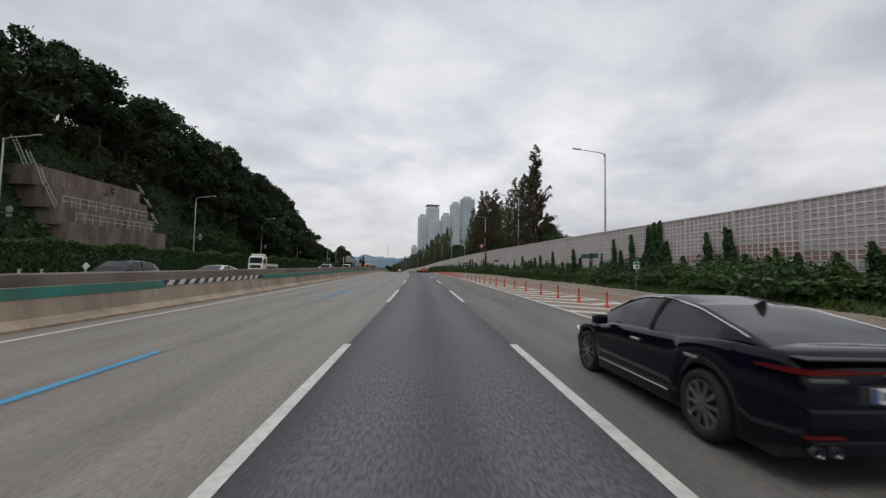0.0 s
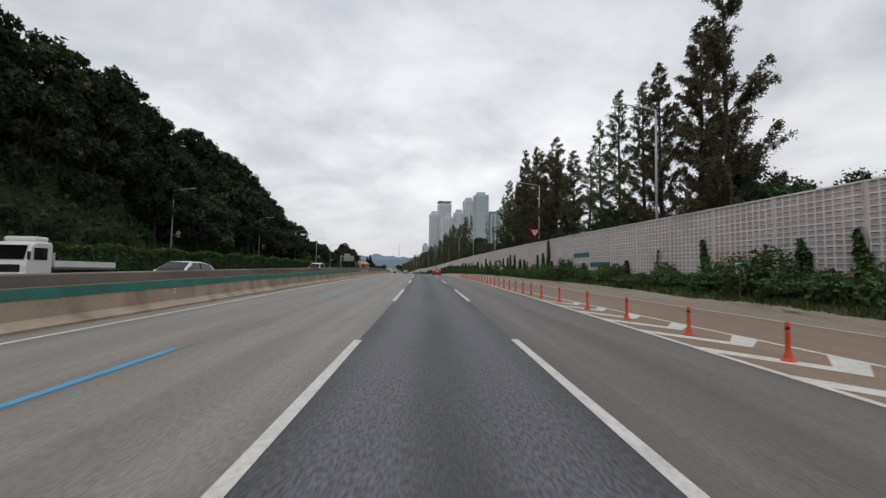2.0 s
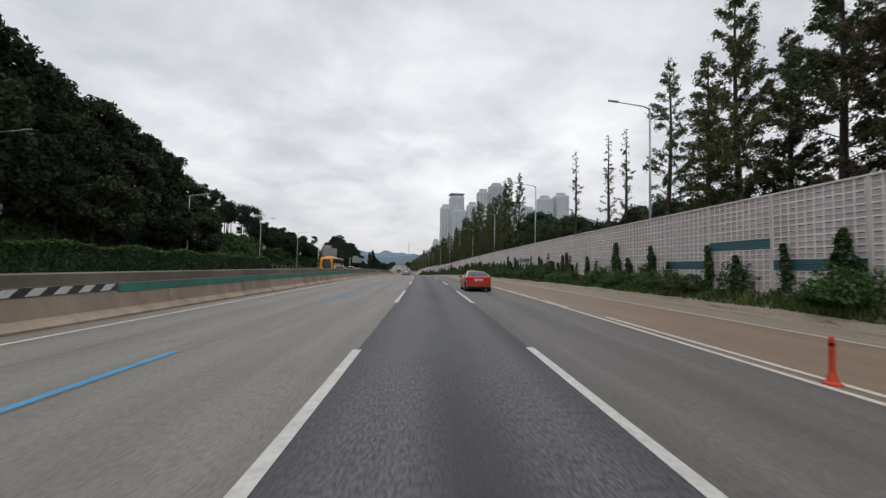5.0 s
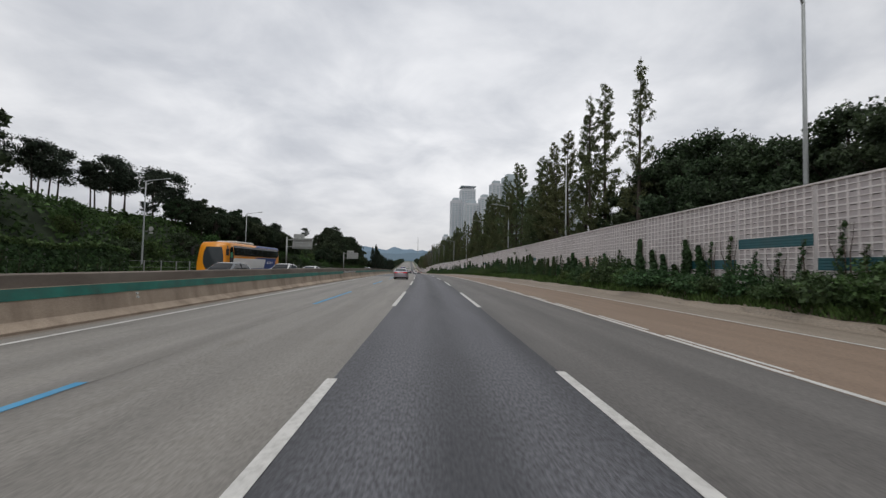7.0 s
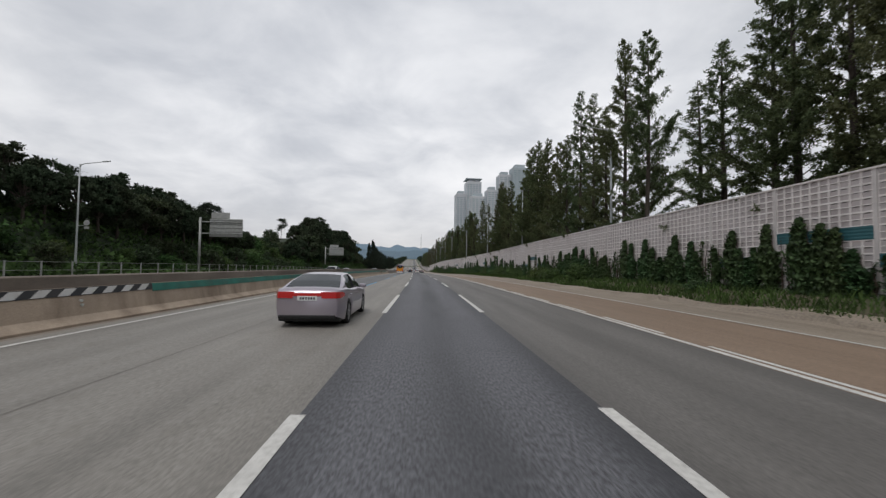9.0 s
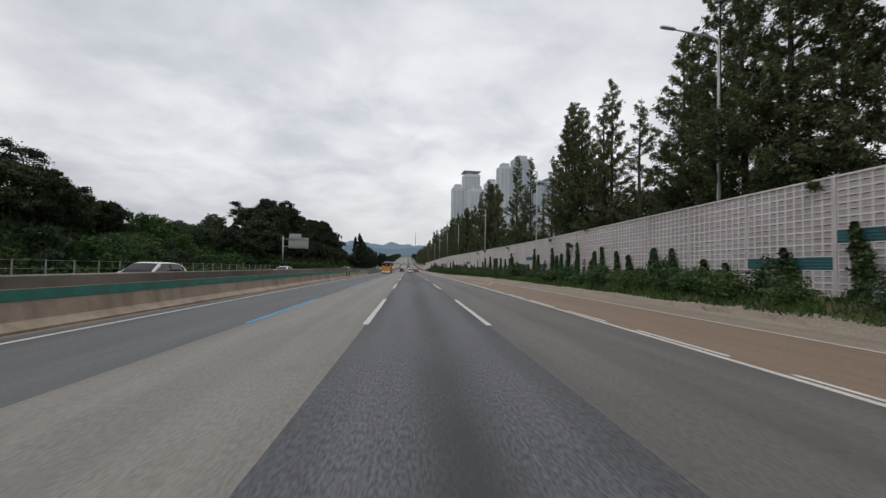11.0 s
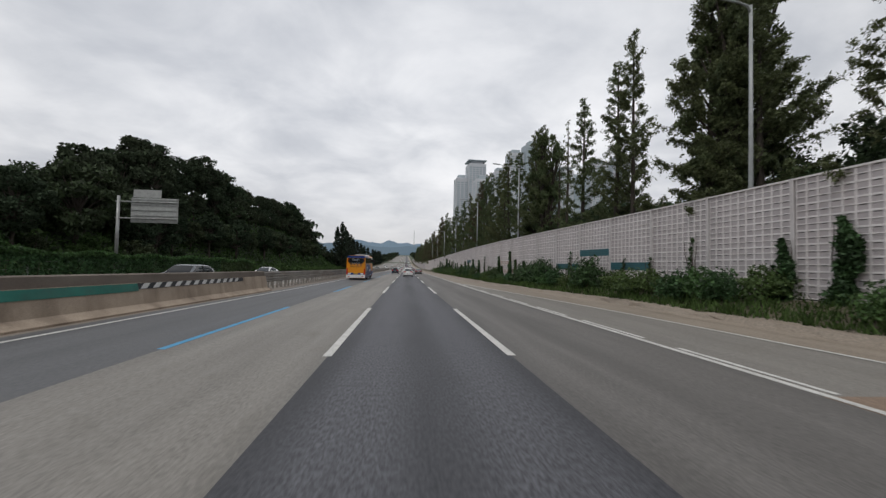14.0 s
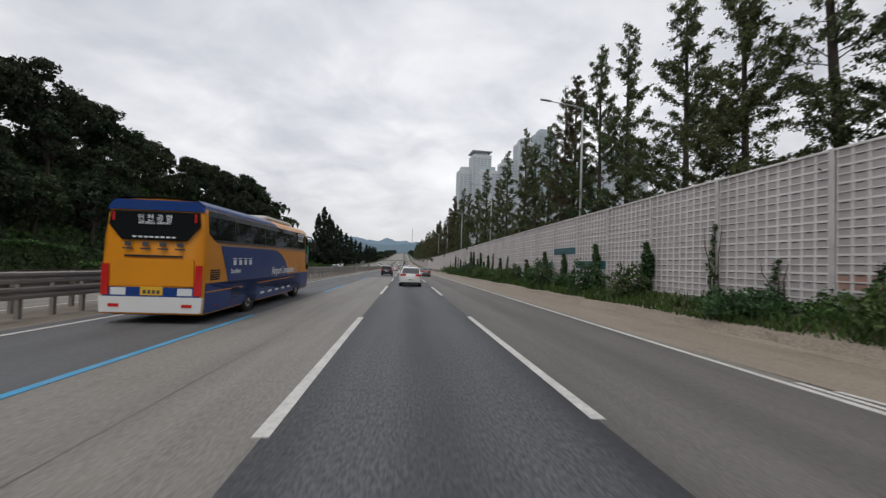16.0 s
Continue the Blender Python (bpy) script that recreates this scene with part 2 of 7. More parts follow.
M_WHITE = material("white_road_paint", (0.62, 0.61, 0.58), 0.7, vary=0.12, scale=2.5, dirt=(0.26, 0.25, 0.23), dirt_amount=0.55, dirt_scale=14.0, bump=0.2, bump_scale=60)
M_BLUE = material("blue_road_paint", (0.06, 0.31, 0.54), 0.7, vary=0.15, scale=2.0, dirt=(0.2, 0.25, 0.3), dirt_amount=0.5, dirt_scale=4.0)
M_EARTH = material("verge_soil", (0.10, 0.085, 0.055), 0.95, vary=0.4, scale=2.0, bump=0.6, bump_scale=20, dirt=(0.05, 0.07, 0.025), dirt_amount=0.7)
M_HILL = material("hillside_undergrowth", (0.028, 0.042, 0.019), 0.95, vary=0.5, scale=0.6, bump=0.8, bump_scale=3, dirt=(0.02, 0.03, 0.014), dirt_amount=0.7, dirt_scale=0.2)
M_LAND = material("distant_land", (0.08, 0.10, 0.06), 0.95, vary=0.4, scale=0.02)
M_BARRIER = material("stained_concrete", (0.40, 0.32, 0.245), 0.9, vary=0.22, scale=0.7, bump=0.4, bump_scale=30, dirt=(0.15, 0.11, 0.08), dirt_amount=0.8, dirt_scale=1.1, stretch=(1, 0.8, 0.22), grain=0.25)
M_BARRIER_TOP = material("blackened_concrete_top", (0.135, 0.11, 0.09), 0.92, vary=0.35, scale=0.6, bump=0.4, bump_scale=30, dirt=(0.33, 0.29, 0.24), dirt_amount=0.6, dirt_scale=0.35, stretch=(1, 0.5, 1), grain=0.25)
M_TEAL = material("green_barrier_paint", (0.014, 0.165, 0.125), 0.6, vary=0.3, scale=1.2, dirt=(0.06, 0.07, 0.06), dirt_amount=0.6, dirt_scale=0.9)
M_BLACK = material("black_paint", (0.02, 0.022, 0.025), 0.6, vary=0.3, dirt=(0.12, 0.11, 0.1), dirt_amount=0.4)
M_STRIPE = material("white_stripe_paint", (0.66, 0.66, 0.64), 0.6, vary=0.1, dirt=(0.35, 0.33, 0.3), dirt_amount=0.5, dirt_scale=3)
M_STEEL = material("weathered_galvanised_steel", (0.34, 0.35, 0.345), 0.5, metal=0.55, vary=0.2, scale=1.5, dirt=(0.16, 0.13, 0.10), dirt_amount=0.6, dirt_scale=1.2)
M_WRAIL = material("pale_railing_paint", (0.55, 0.57, 0.55), 0.5, vary=0.15, scale=2.0, dirt=(0.3, 0.28, 0.24), dirt_amount=0.4)
M_RAIL = material("grimy_guard_rail_steel", (0.29, 0.27, 0.245), 0.6, metal=0.3, vary=0.25, scale=1.0, dirt=(0.10, 0.08, 0.06), dirt_amount=0.7, dirt_scale=0.8, stretch=(1, 0.3, 1))
M_POLE = material("grey_lamp_pole_paint", (0.36, 0.38, 0.38), 0.5, metal=0.3, vary=0.12, scale=2)
M_FRAME = material("wall_panel_frame", (0.80, 0.765, 0.755), 0.6, vary=0.1, scale=1.0, dirt=(0.52, 0.48, 0.465), dirt_amount=0.5, dirt_scale=0.4)
M_INSET = material("wall_panel_inset", (0.48, 0.44, 0.445), 0.75, vary=0.16, scale=0.6, dirt=(0.29, 0.25, 0.24), dirt_amount=0.6, dirt_scale=0.35)
M_RIB = material("wall_panel_rib", (0.72, 0.68, 0.675), 0.7, vary=0.12, scale=0.8, dirt=(0.46, 0.42, 0.41), dirt_amount=0.5, dirt_scale=0.4)
M_WPOST = material("wall_post_steel", (0.60, 0.57, 0.565), 0.65, vary=0.14, scale=0.8, dirt=(0.42, 0.38, 0.37), dirt_amount=0.5, dirt_scale=0.5)
M_SLOT = material("wall_panel_slot", (0.13, 0.12, 0.12), 0.9, vary=0.2)
M_PTEAL = material("teal_wall_panel", (0.018, 0.105, 0.125), 0.55, vary=0.12, dirt=(0.06, 0.1, 0.1), dirt_amount=0.4)
M_PRUST = material("faded_terracotta_wall_panel", (0.40, 0.245, 0.20), 0.75, vary=0.15, dirt=(0.33, 0.27, 0.25), dirt_amount=0.6)
M_CONC = material("pale_concrete", (0.37, 0.34, 0.29), 0.9, vary=0.2, scale=0.8, bump=0.4, bump_scale=25, dirt=(0.2, 0.16, 0.11), dirt_amount=0.6)
M_GABION = material("dark_stone_retaining_wall", (0.16, 0.128, 0.11), 0.95, vary=0.4, scale=0.9, bump=0.9, bump_scale=8, dirt=(0.36, 0.31, 0.27), dirt_amount=0.75, dirt_scale=0.8, stretch=(1, 1, 0.3), grain=0.3)
M_ORANGE = material("orange_post_plastic", (0.55, 0.06, 0.022), 0.5, vary=0.1, dirt=(0.3, 0.1, 0.06), dirt_amount=0.4, dirt_scale=6)
M_SIGNBACK = material("grey_sign_back", (0.36, 0.37, 0.36), 0.6, metal=0.3, vary=0.15)
M_SIGNRED = material("red_sign_face", (0.5, 0.03, 0.03), 0.5, vary=0.05)
M_GREENSIGN = material("green_sign_face", (0.02, 0.2, 0.1), 0.5, vary=0.08)
M_BARK = material("grey_brown_bark", (0.06, 0.048, 0.039), 0.95, vary=0.35, scale=4, bump=0.8, bump_scale=18, stretch=(1, 1, 0.25))
M_LEAF_R = material("redwood_foliage", (0.112, 0.136, 0.064), 0.7, vary=0.3, scale=0.5, island=0.45, spec=0.25, translucent=0.35)
M_LEAF_B = material("browning_redwood_foliage", (0.118, 0.106, 0.064), 0.7, vary=0.3, scale=0.5, island=0.45, spec=0.25, translucent=0.35)
M_LEAF_D = material("dark_broadleaf_foliage", (0.044, 0.066, 0.03), 0.65, vary=0.35, scale=0.5, island=0.55, spec=0.3, translucent=0.2)
M_LEAF_H = material("hill_tree_foliage", (0.042, 0.058, 0.034), 0.8, vary=0.35, scale=0.25, island=0.45, spec=0.1, translucent=0.15)
M_LEAF_P = material("pine_needles", (0.032, 0.045, 0.03), 0.75, vary=0.3, scale=0.4, island=0.5, spec=0.2, translucent=0.1)
M_LEAF_S = material("shrub_foliage", (0.072, 0.122, 0.038), 0.6, vary=0.35, scale=1.0, island=0.55, spec=0.3, translucent=0.2)
M_LEAF_U = material("slope_undergrowth_foliage", (0.06, 0.10, 0.033), 0.7, vary=0.4, scale=0.4, island=0.5, spec=0.15, translucent=0.15)
M_LEAF_I = material("ivy_foliage", (0.055, 0.10, 0.038), 0.6, vary=0.4, scale=0.8, island=0.55, spec=0.3, translucent=0.15)
M_GRASS = material("verge_grass", (0.07, 0.105, 0.03), 0.8, vary=0.4, scale=0.8, island=0.5, spec=0.2, translucent=0.2)
M_VINE = material("dry_vine_stem", (0.07, 0.048, 0.036), 0.95, vary=0.3, scale=5)
# tower paint and window colours are lightened to carry distance haze
M_TOWER = material("hazed_pale_apartment_paint", (0.57, 0.585, 0.615), 0.7, vary=0.06, scale=0.03)
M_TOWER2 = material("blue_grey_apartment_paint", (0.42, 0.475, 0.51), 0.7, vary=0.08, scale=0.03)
M_TWIN = material("hazed_apartment_window_glass", (0.33, 0.40, 0.44), 0.3, vary=0.2, scale=0.05)
M_GTINT = glass_material("tinted_car_glass", (0.012, 0.014, 0.016))
M_GLIGHT = glass_material("car_window_glass", (0.035, 0.042, 0.046))
M_TYRE = material("tyre_rubber", (0.018, 0.018, 0.018), 0.85, vary=0.2)
M_RIM = material("alloy_rim", (0.42, 0.42, 0.43), 0.3, metal=0.9, vary=0.1)
M_RIMD = material("dark_alloy_rim", (0.19, 0.19, 0.2), 0.3, metal=0.8, vary=0.1)
M_TRIM = material("black_plastic_trim", (0.011, 0.011, 0.012), 0.5, vary=0.15)
M_CHROME = material("bright_chrome", (0.75, 0.75, 0.76), 0.12, metal=1.0, vary=0.02)
M_TAIL = lamp_material("red_tail_lamp", (0.42, 0.012, 0.012), 0.12)
M_TAILDK = material("dark_red_tail_lamp", (0.11, 0.003, 0.004), 0.3, vary=0.1, coat=0.0, spec=0.25)
M_HEAD = material("clear_head_lamp", (0.6, 0.62, 0.65), 0.1, vary=0.05, coat=0.8)
M_PLATE = material("white_number_plate", (0.7, 0.72, 0.72), 0.4, vary=0.04)
M_PLATEY = material("yellow_number_plate", (0.72, 0.42, 0.03), 0.4, vary=0.04)
M_BAR = material("dark_lettering", (0.05, 0.05, 0.06), 0.6, vary=0.1)
M_LETTER = material("white_lettering", (0.78, 0.8, 0.82), 0.5, vary=0.03)


def paint(name, colour, flake=0.3):
    return material(name, colour, 0.3 if max(colour) > 0.02 else 0.1, metal=flake, vary=0.03, scale=0.8, coat=0.6 if max(colour) > 0.02 else 0.1, spec=0.4)


P_BLACK = material("black_car_paint", (0.004, 0.005, 0.010), 0.08, vary=0.03, scale=0.8, coat=0.0, spec=0.24)
P_SILVER = paint("silver_mauve_car_paint", (0.40, 0.36, 0.41), 0.5)
P_WHITE = paint("white_car_paint", (0.72, 0.72, 0.71), 0.0)
P_DARK = paint("dark_blue_car_paint", (0.025, 0.035, 0.055), 0.3)
P_RED = paint("red_orange_car_paint", (0.45, 0.05, 0.025), 0.1)
P_GREY = paint("grey_car_paint", (0.16, 0.17, 0.18), 0.5)
P_YELLOW = material("amber_coach_paint", (0.72, 0.27, 0.012), 0.35, vary=0.04, scale=0.8, coat=0.15, spec=0.35, dirt=(0.45, 0.2, 0.03), dirt_amount=0.2)
P_BLUEB = material("deep_blue_coach_paint", (0.01, 0.045, 0.2), 0.35, vary=0.04, scale=0.8, coat=0.1, spec=0.25, dirt=(0.04, 0.07, 0.17), dirt_amount=0.3)
P_ROOFW = material("white_roof_unit", (0.6, 0.6, 0.56), 0.6, vary=0.1)


# ---- mesh helpers ----
def link(name, me, mats, parent=None, label="", smooth=False):
    for m in (mats if isinstance(mats, (list, tuple)) else [mats]):
        me.materials.append(m)
    if smooth:
        me.polygons.foreach_set("use_smooth", [True] * len(me.polygons))
    ob = new(name, me)
    if parent is not None:
        ob.parent = parent
    if label:
        ob["label"] = label
    return ob


def part(name, bm, mats, parent=None, label="", smooth=False):
    me = bpy.data.meshes.new(name)
    bmesh.ops.recalc_face_normals(bm, faces=bm.faces)
    bm.to_mesh(me)
    bm.free()
    return link(name, me, mats, parent, label, smooth)


def leaves(name, verts, mats, parent=None, label="", k=3):
    """A mesh of separate faces of k corners from an array of k n corners."""
    me = bpy.data.meshes.new(name)
    n = len(verts) // k
    me.vertices.add(k * n)
    me.vertices.foreach_set("co", np.asarray(verts, dtype=np.float32).ravel())
    me.loops.add(k * n)
    me.loops.foreach_set("vertex_index", np.arange(k * n, dtype=np.int32))
    me.polygons.add(n)
    me.polygons.foreach_set("loop_start", np.arange(0, k * n, k, dtype=np.int32))
    me.update(calc_edges=True)
    return link(name, me, mats, parent, label)


def thing(name, label, category, m=None, group="", kind=""):
    ob = new(name)
    if m is not None:
        ob.matrix_basis = m
    return tagged(ob, label, category, group, kind)


def add_box(bm, x0, x1, y0, y1, z0, z1, bevel=0.0, m=None):
    r = bmesh.ops.create_cube(bm, size=1)
    for v in r["verts"]:
        v.co = Vector(((x0 + x1) / 2 + v.co.x * (x1 - x0), (y0 + y1) / 2 + v.co.y * (y1 - y0), (z0 + z1) / 2 + v.co.z * (z1 - z0)))
        if m is not None:
            v.co = m @ v.co
    if bevel:
        es = list({e for v in r["verts"] for e in v.link_edges})
        bmesh.ops.bevel(bm, geom=es, offset=bevel, segments=2, affect='EDGES', profile=0.5)


def box(x0, x1, y0, y1, z0, z1, bevel=0.0):
    bm = bmesh.new()
    add_box(bm, x0, x1, y0, y1, z0, z1, bevel)
    return bm


def add_tube(bm, points, radii, sides=6, cap=True):
    rings = []
    for i, p in enumerate(points):
        p = Vector(p)
        a = Vector(points[max(i - 1, 0)])
        b = Vector(points[min(i + 1, len(points) - 1)])
        d = (b - a).normalized()
        x = d.cross(Vector((0.31, 0.95, 0.11))).normalized()
        y = d.cross(x)
        r = radii[i] if isinstance(radii, (list, tuple)) else radii
        rings.append([bm.verts.new(p + (x * math.cos(k * 2 * math.pi / sides) + y * math.sin(k * 2 * math.pi / sides)) * r) for k in range(sides)])
    for a, b in zip(rings, rings[1:]):
        for k in range(sides):
            bm.faces.new((a[k], a[(k + 1) % sides], b[(k + 1) % sides], b[k]))
    if cap:
        bm.faces.new(rings[0][::-1])
        bm.faces.new(rings[-1])


def add_loft(bm, rings, close=False, caps=True):
    vs = [[bm.verts.new(p) for p in r] for r in rings]
    n = len(vs[0])
    made = []
    for a, b in zip(vs, vs[1:]):
        for k in range(n if close else n - 1):
            made.append(bm.faces.new((a[k], a[(k + 1) % n], b[(k + 1) % n], b[k])))
    if caps:
        bm.faces.new(vs[0][::-1])
        bm.faces.new(vs[-1])
    return made


def add_lathe(bm, profile, sides=24, centre=(0, 0, 0)):
    """profile: (radius, x) pairs, turned about the x axis through centre."""
    cx, cy, cz = centre
    rings = [[(cx + x, cy + r * math.cos(k * 2 * math.pi / sides), cz + r * math.sin(k * 2 * math.pi / sides)) for k in range(sides)] for r, x in profile]
    add_loft(bm, rings, close=True, caps=False)


def strip(name, left, right, s0, s1, h, mat, label="", kind="structure", parent=None, step=4.0, h2=None):
    """A band along the road between two lateral lines, each a number or a table of (s, u); its UV is (u, s)."""
    n = max(int((s1 - s0) / step), 1)
    verts, faces, uv = [], [], []
    for i in range(n + 1):
        s = s0 + (s1 - s0) * i / n
        a = lerp(s, left) if isinstance(left, (tuple, list)) else left
        b = lerp(s, right) if isinstance(right, (tuple, list)) else right
        for u, hh in ((a, h), (b, h if h2 is None else h2)):
            verts.append(place(u, s, hh))
            uv.append((u, s))
        if i:
            k = 2 * i
            faces.append((k - 2, k - 1, k + 1, k))
    me = bpy.data.meshes.new(name)
    me.from_pydata(verts, [], faces)
    lay = me.uv_layers.new(name="road")
    for lp in me.loops:
        lay.data[lp.index].uv = uv[lp.vertex_index]
    ob = link(name, me, mat, parent)
    return tagged(ob, label, kind=kind)


def extrude_along(name, section, s0, s1, mat, step=4.0, parent=None, label="", kind="structure"):
    """A closed section of (u, h) points swept along the road; u may be a table."""
    bm = bmesh.new()
    n = max(int((s1 - s0) / step), 1)
    rings = []
    for i in range(n + 1):
        s = s0 + (s1 - s0) * i / n
        rings.append([place(lerp(s, u) if isinstance(u, (tuple, list)) else u, s, h) for u, h in section])
    add_loft(bm, rings, close=True, caps=True)
    ob = part(name, bm, mat, parent)
    return tagged(ob, label, kind=kind)


def leaf_faces(rng, centres, size, droop=0.0, spread=0.35, wide=0.75):
    """Pointed leaves with random turns about the given centres."""
    c = np.asarray(centres, dtype=np.float64)
    n = len(c)
    a = rng.normal(size=(n, 3))
    a[:, 2] -= droop
    a /= np.linalg.norm(a, axis=1)[:, None]
    b = np.cross(a, rng.normal(size=(n, 3)))
    b /= np.linalg.norm(b, axis=1)[:, None]
    s = (size * rng.uniform(0.55, 1.45, n))[:, None]
    a *= s
    b *= s * rng.uniform(spread, wide, n)[:, None]
    return np.stack([c - 0.55 * a - b, c - 0.55 * a + b, c + a], 1).reshape(-1, 3)

# ---- ground, road, markings ----
OUTER = ((-120, 14.6), (0, 14.3), (21, 13.6), (40, 12.7), (60, 11.6), (80, 10.95), (100, 10.55), (150, 10.2), (185, 9.9), (236, 9.8), (285, 9.75), (310, 8.9), (321, 8.0), (331, 7.0), (342, 6.0), (2600, 6.0))
VERGE = ((-120, 16.6), (0, 16.2), (30, 14.6), (60, 14.0), (83, 13.6), (103, 13.2), (150, 12.8), (185, 12.4), (238, 11.8), (285, 11.7), (312, 11.0), (332, 9.6), (345, 9.0), (400, 8.8), (2600, 8.8))
WALL = ((-120, 19.5), (0, 18.3), (16, 17.9), (27, 17.3), (46, 16.4), (65, 15.9), (80, 15.3), (100, 14.95), (140, 14.6), (180, 14.4), (203, 14.7), (241, 14.6), (263, 14.95), (275, 15.0), (284, 14.75), (292, 14.35), (304, 13.7),
        (312, 13.35), (322, 12.55), (331, 11.85), (345, 11.05), (352, 10.85), (370, 10.6), (2600, 10.6))
TREE_LINE = ((-120, 17.2), (0, 16.4), (40, 15.7), (80, 15.6), (140, 14.8), (200, 14.1), (280, 14.2), (300, 13.4), (320, 12.6), (345, 11.4), (370, 10.8), (420, 10.6), (2600, 10.6))
END = 1900.0


def ground_sheet():
    """One sheet from the roadside to the horizon, sunk a little under the road and rising with it."""
    us = [-2400, -900, -300, -120, -60, -30, -10, 10, 30, 80, 200, 600, 2400]
    ss = [-400, -200, -120] + list(range(-80, 700, 20)) + [760, 840, 1000, 1200, 1500, 1900, 2600, 4200]
    verts, faces = [], []
    for s in ss:
        for u in us:
            q = min(max(s, -119), 2590)
            p = place(0, q)
            verts.append((p.x + u, s, p.z - 0.12 if abs(u) < 200 else 0.3 * p.z - 1.5))
    w = len(us)
    for i in range(len(ss) - 1):
        for j in range(w - 1):
            faces.append((i * w + j, i * w + j + 1, (i + 1) * w + j + 1, (i + 1) * w + j))
    me = bpy.data.meshes.new("ground")
    me.from_pydata(verts, [], faces)
    tagged(link("ground", me, M_LAND), kind="structure")


ground_sheet()
strip("road_lane_one", -9.1, -5.12, -120, 214, 0, M_LANE)
strip("road_lane_one_relaid", -9.1, -5.12, 214, 470, 0, M_LANE_D)
strip("road_lane_one_far", -9.1, -5.12, 470, END, 0, M_LANE)
strip("road_lane_two", -5.12, -1.79, -120, 392, 0, M_LANE)
strip("road_lane_two_patch", -5.12, -1.79, 392, 404, 0, M_LANE_D)
strip("road_lane_two_far", -5.12, -1.79, 404, END, 0, M_LANE)
strip("road_lane_three", -1.79, 1.79, -120, 283.5, 0, M_ASPHALT)
strip("road_lane_three_newer", -1.79, 1.79, 283.5, END, 0, M_ASPHALT_N)
strip("road_lane_four", 1.79, 5.6, -120, END, 0, M_LANE_R)
strip("road_shoulder_start", 5.6, OUTER, -120, 12, 0, M_SHOULDER_G)
strip("road_shoulder_ochre", 5.6, OUTER, 12, 297, 0, M_SHOULDER)
strip("road_shoulder_grey", 5.6, OUTER, 297, END, 0, M_SHOULDER_G)
strip("gutter", OUTER, VERGE, -120, END, 0, M_GUTTER)
strip("median_strip", -12.6, -9.1, -120, END, 0, M_DIRT)
strip("opposite_road", -28.5, -12.6, -120, END, 0, M_LANE)
strip("opposite_verge", -34.0, -28.5, -120, END, 0.0, M_EARTH, h2=0.0)
strip("road_patch_dark", -1.7, 1.7, 272.5, 283.5, 0.004, M_PATCH)

LINES = 0.008
for u, a, b, w in ((-3.3, 330, 420, 0.009), (-6.9, 40, 120, 0.012), (-4.6, 60, 100, 0.014), (-5.0, -60, 212, 0.014)):
    wig = [(s, u + 0.05 * noise.noise(Vector((s * 0.15, u, 0)))) for s in np.arange(a, b + 1, 3.0)]
    strip("road_joint", [(s, x - w) for s, x in wig], [(s, x + w) for s, x in wig], a, b, 0.004, M_SEAM, step=3.0)
strip("marking_left_edge", -8.64, -8.5, -120, END, LINES, M_WHITE)
strip("marking_right_edge", 5.62, 5.77, -120, END, LINES, M_WHITE)
strip("marking_outer", [(s, u - 0.07) for s, u in OUTER], [(s, u + 0.07) for s, u in OUTER], 12, 341, LINES + 0.003, M_WHITE)
for u in (-12.06, -27.2):
    strip("marking_opposite_edge", u - 0.07, u + 0.07, -120, END, LINES, M_WHITE)


def dashes(name, u, width, s_first, length, period, count, mat, h=LINES, jitter=0.25):
    """One kind of broken line: each dash a worn slab of paint of its own."""
    parent = tagged(new(name), kind="structure")
    rnd = random.Random(name)
    for k in range(count):
        a = s_first + k * period + rnd.uniform(-jitter, jitter)
        b = a + length + rnd.uniform(-jitter, jitter)
        bm = bmesh.new()
        n = 5
        rings = []
        for i in range(n + 1):
            s = a + (b - a) * i / n
            w = width / 2 * rnd.uniform(0.93, 1.04)
            rings.append([place(u - w, s, h - 0.004), place(u - w, s, h), place(u + w, s, h), place(u + w, s, h - 0.004)])
        add_loft(bm, rings, close=True)
        part("dash", bm, mat, parent)


dashes("marking_left_dashes", -1.8, 0.17, -60.6, 9.5, 20, 60, M_WHITE)
dashes("marking_right_dashes", 1.8, 0.17, -60.3, 9.5, 20, 60, M_WHITE)
dashes("marking_blue_dashes", -5.12, 0.15, -60.3, 8.8, 20, 40, M_BLUE)
dashes("marking_inner_edge_dashes", 5.93, 0.12, 118.5, 3.6, 5.1, 44, M_WHITE)
for u in (-16.0, -19.7, -23.4):
    dashes("marking_opposite_dashes", u, 0.15, -60, 9, 20, 30, M_WHITE)


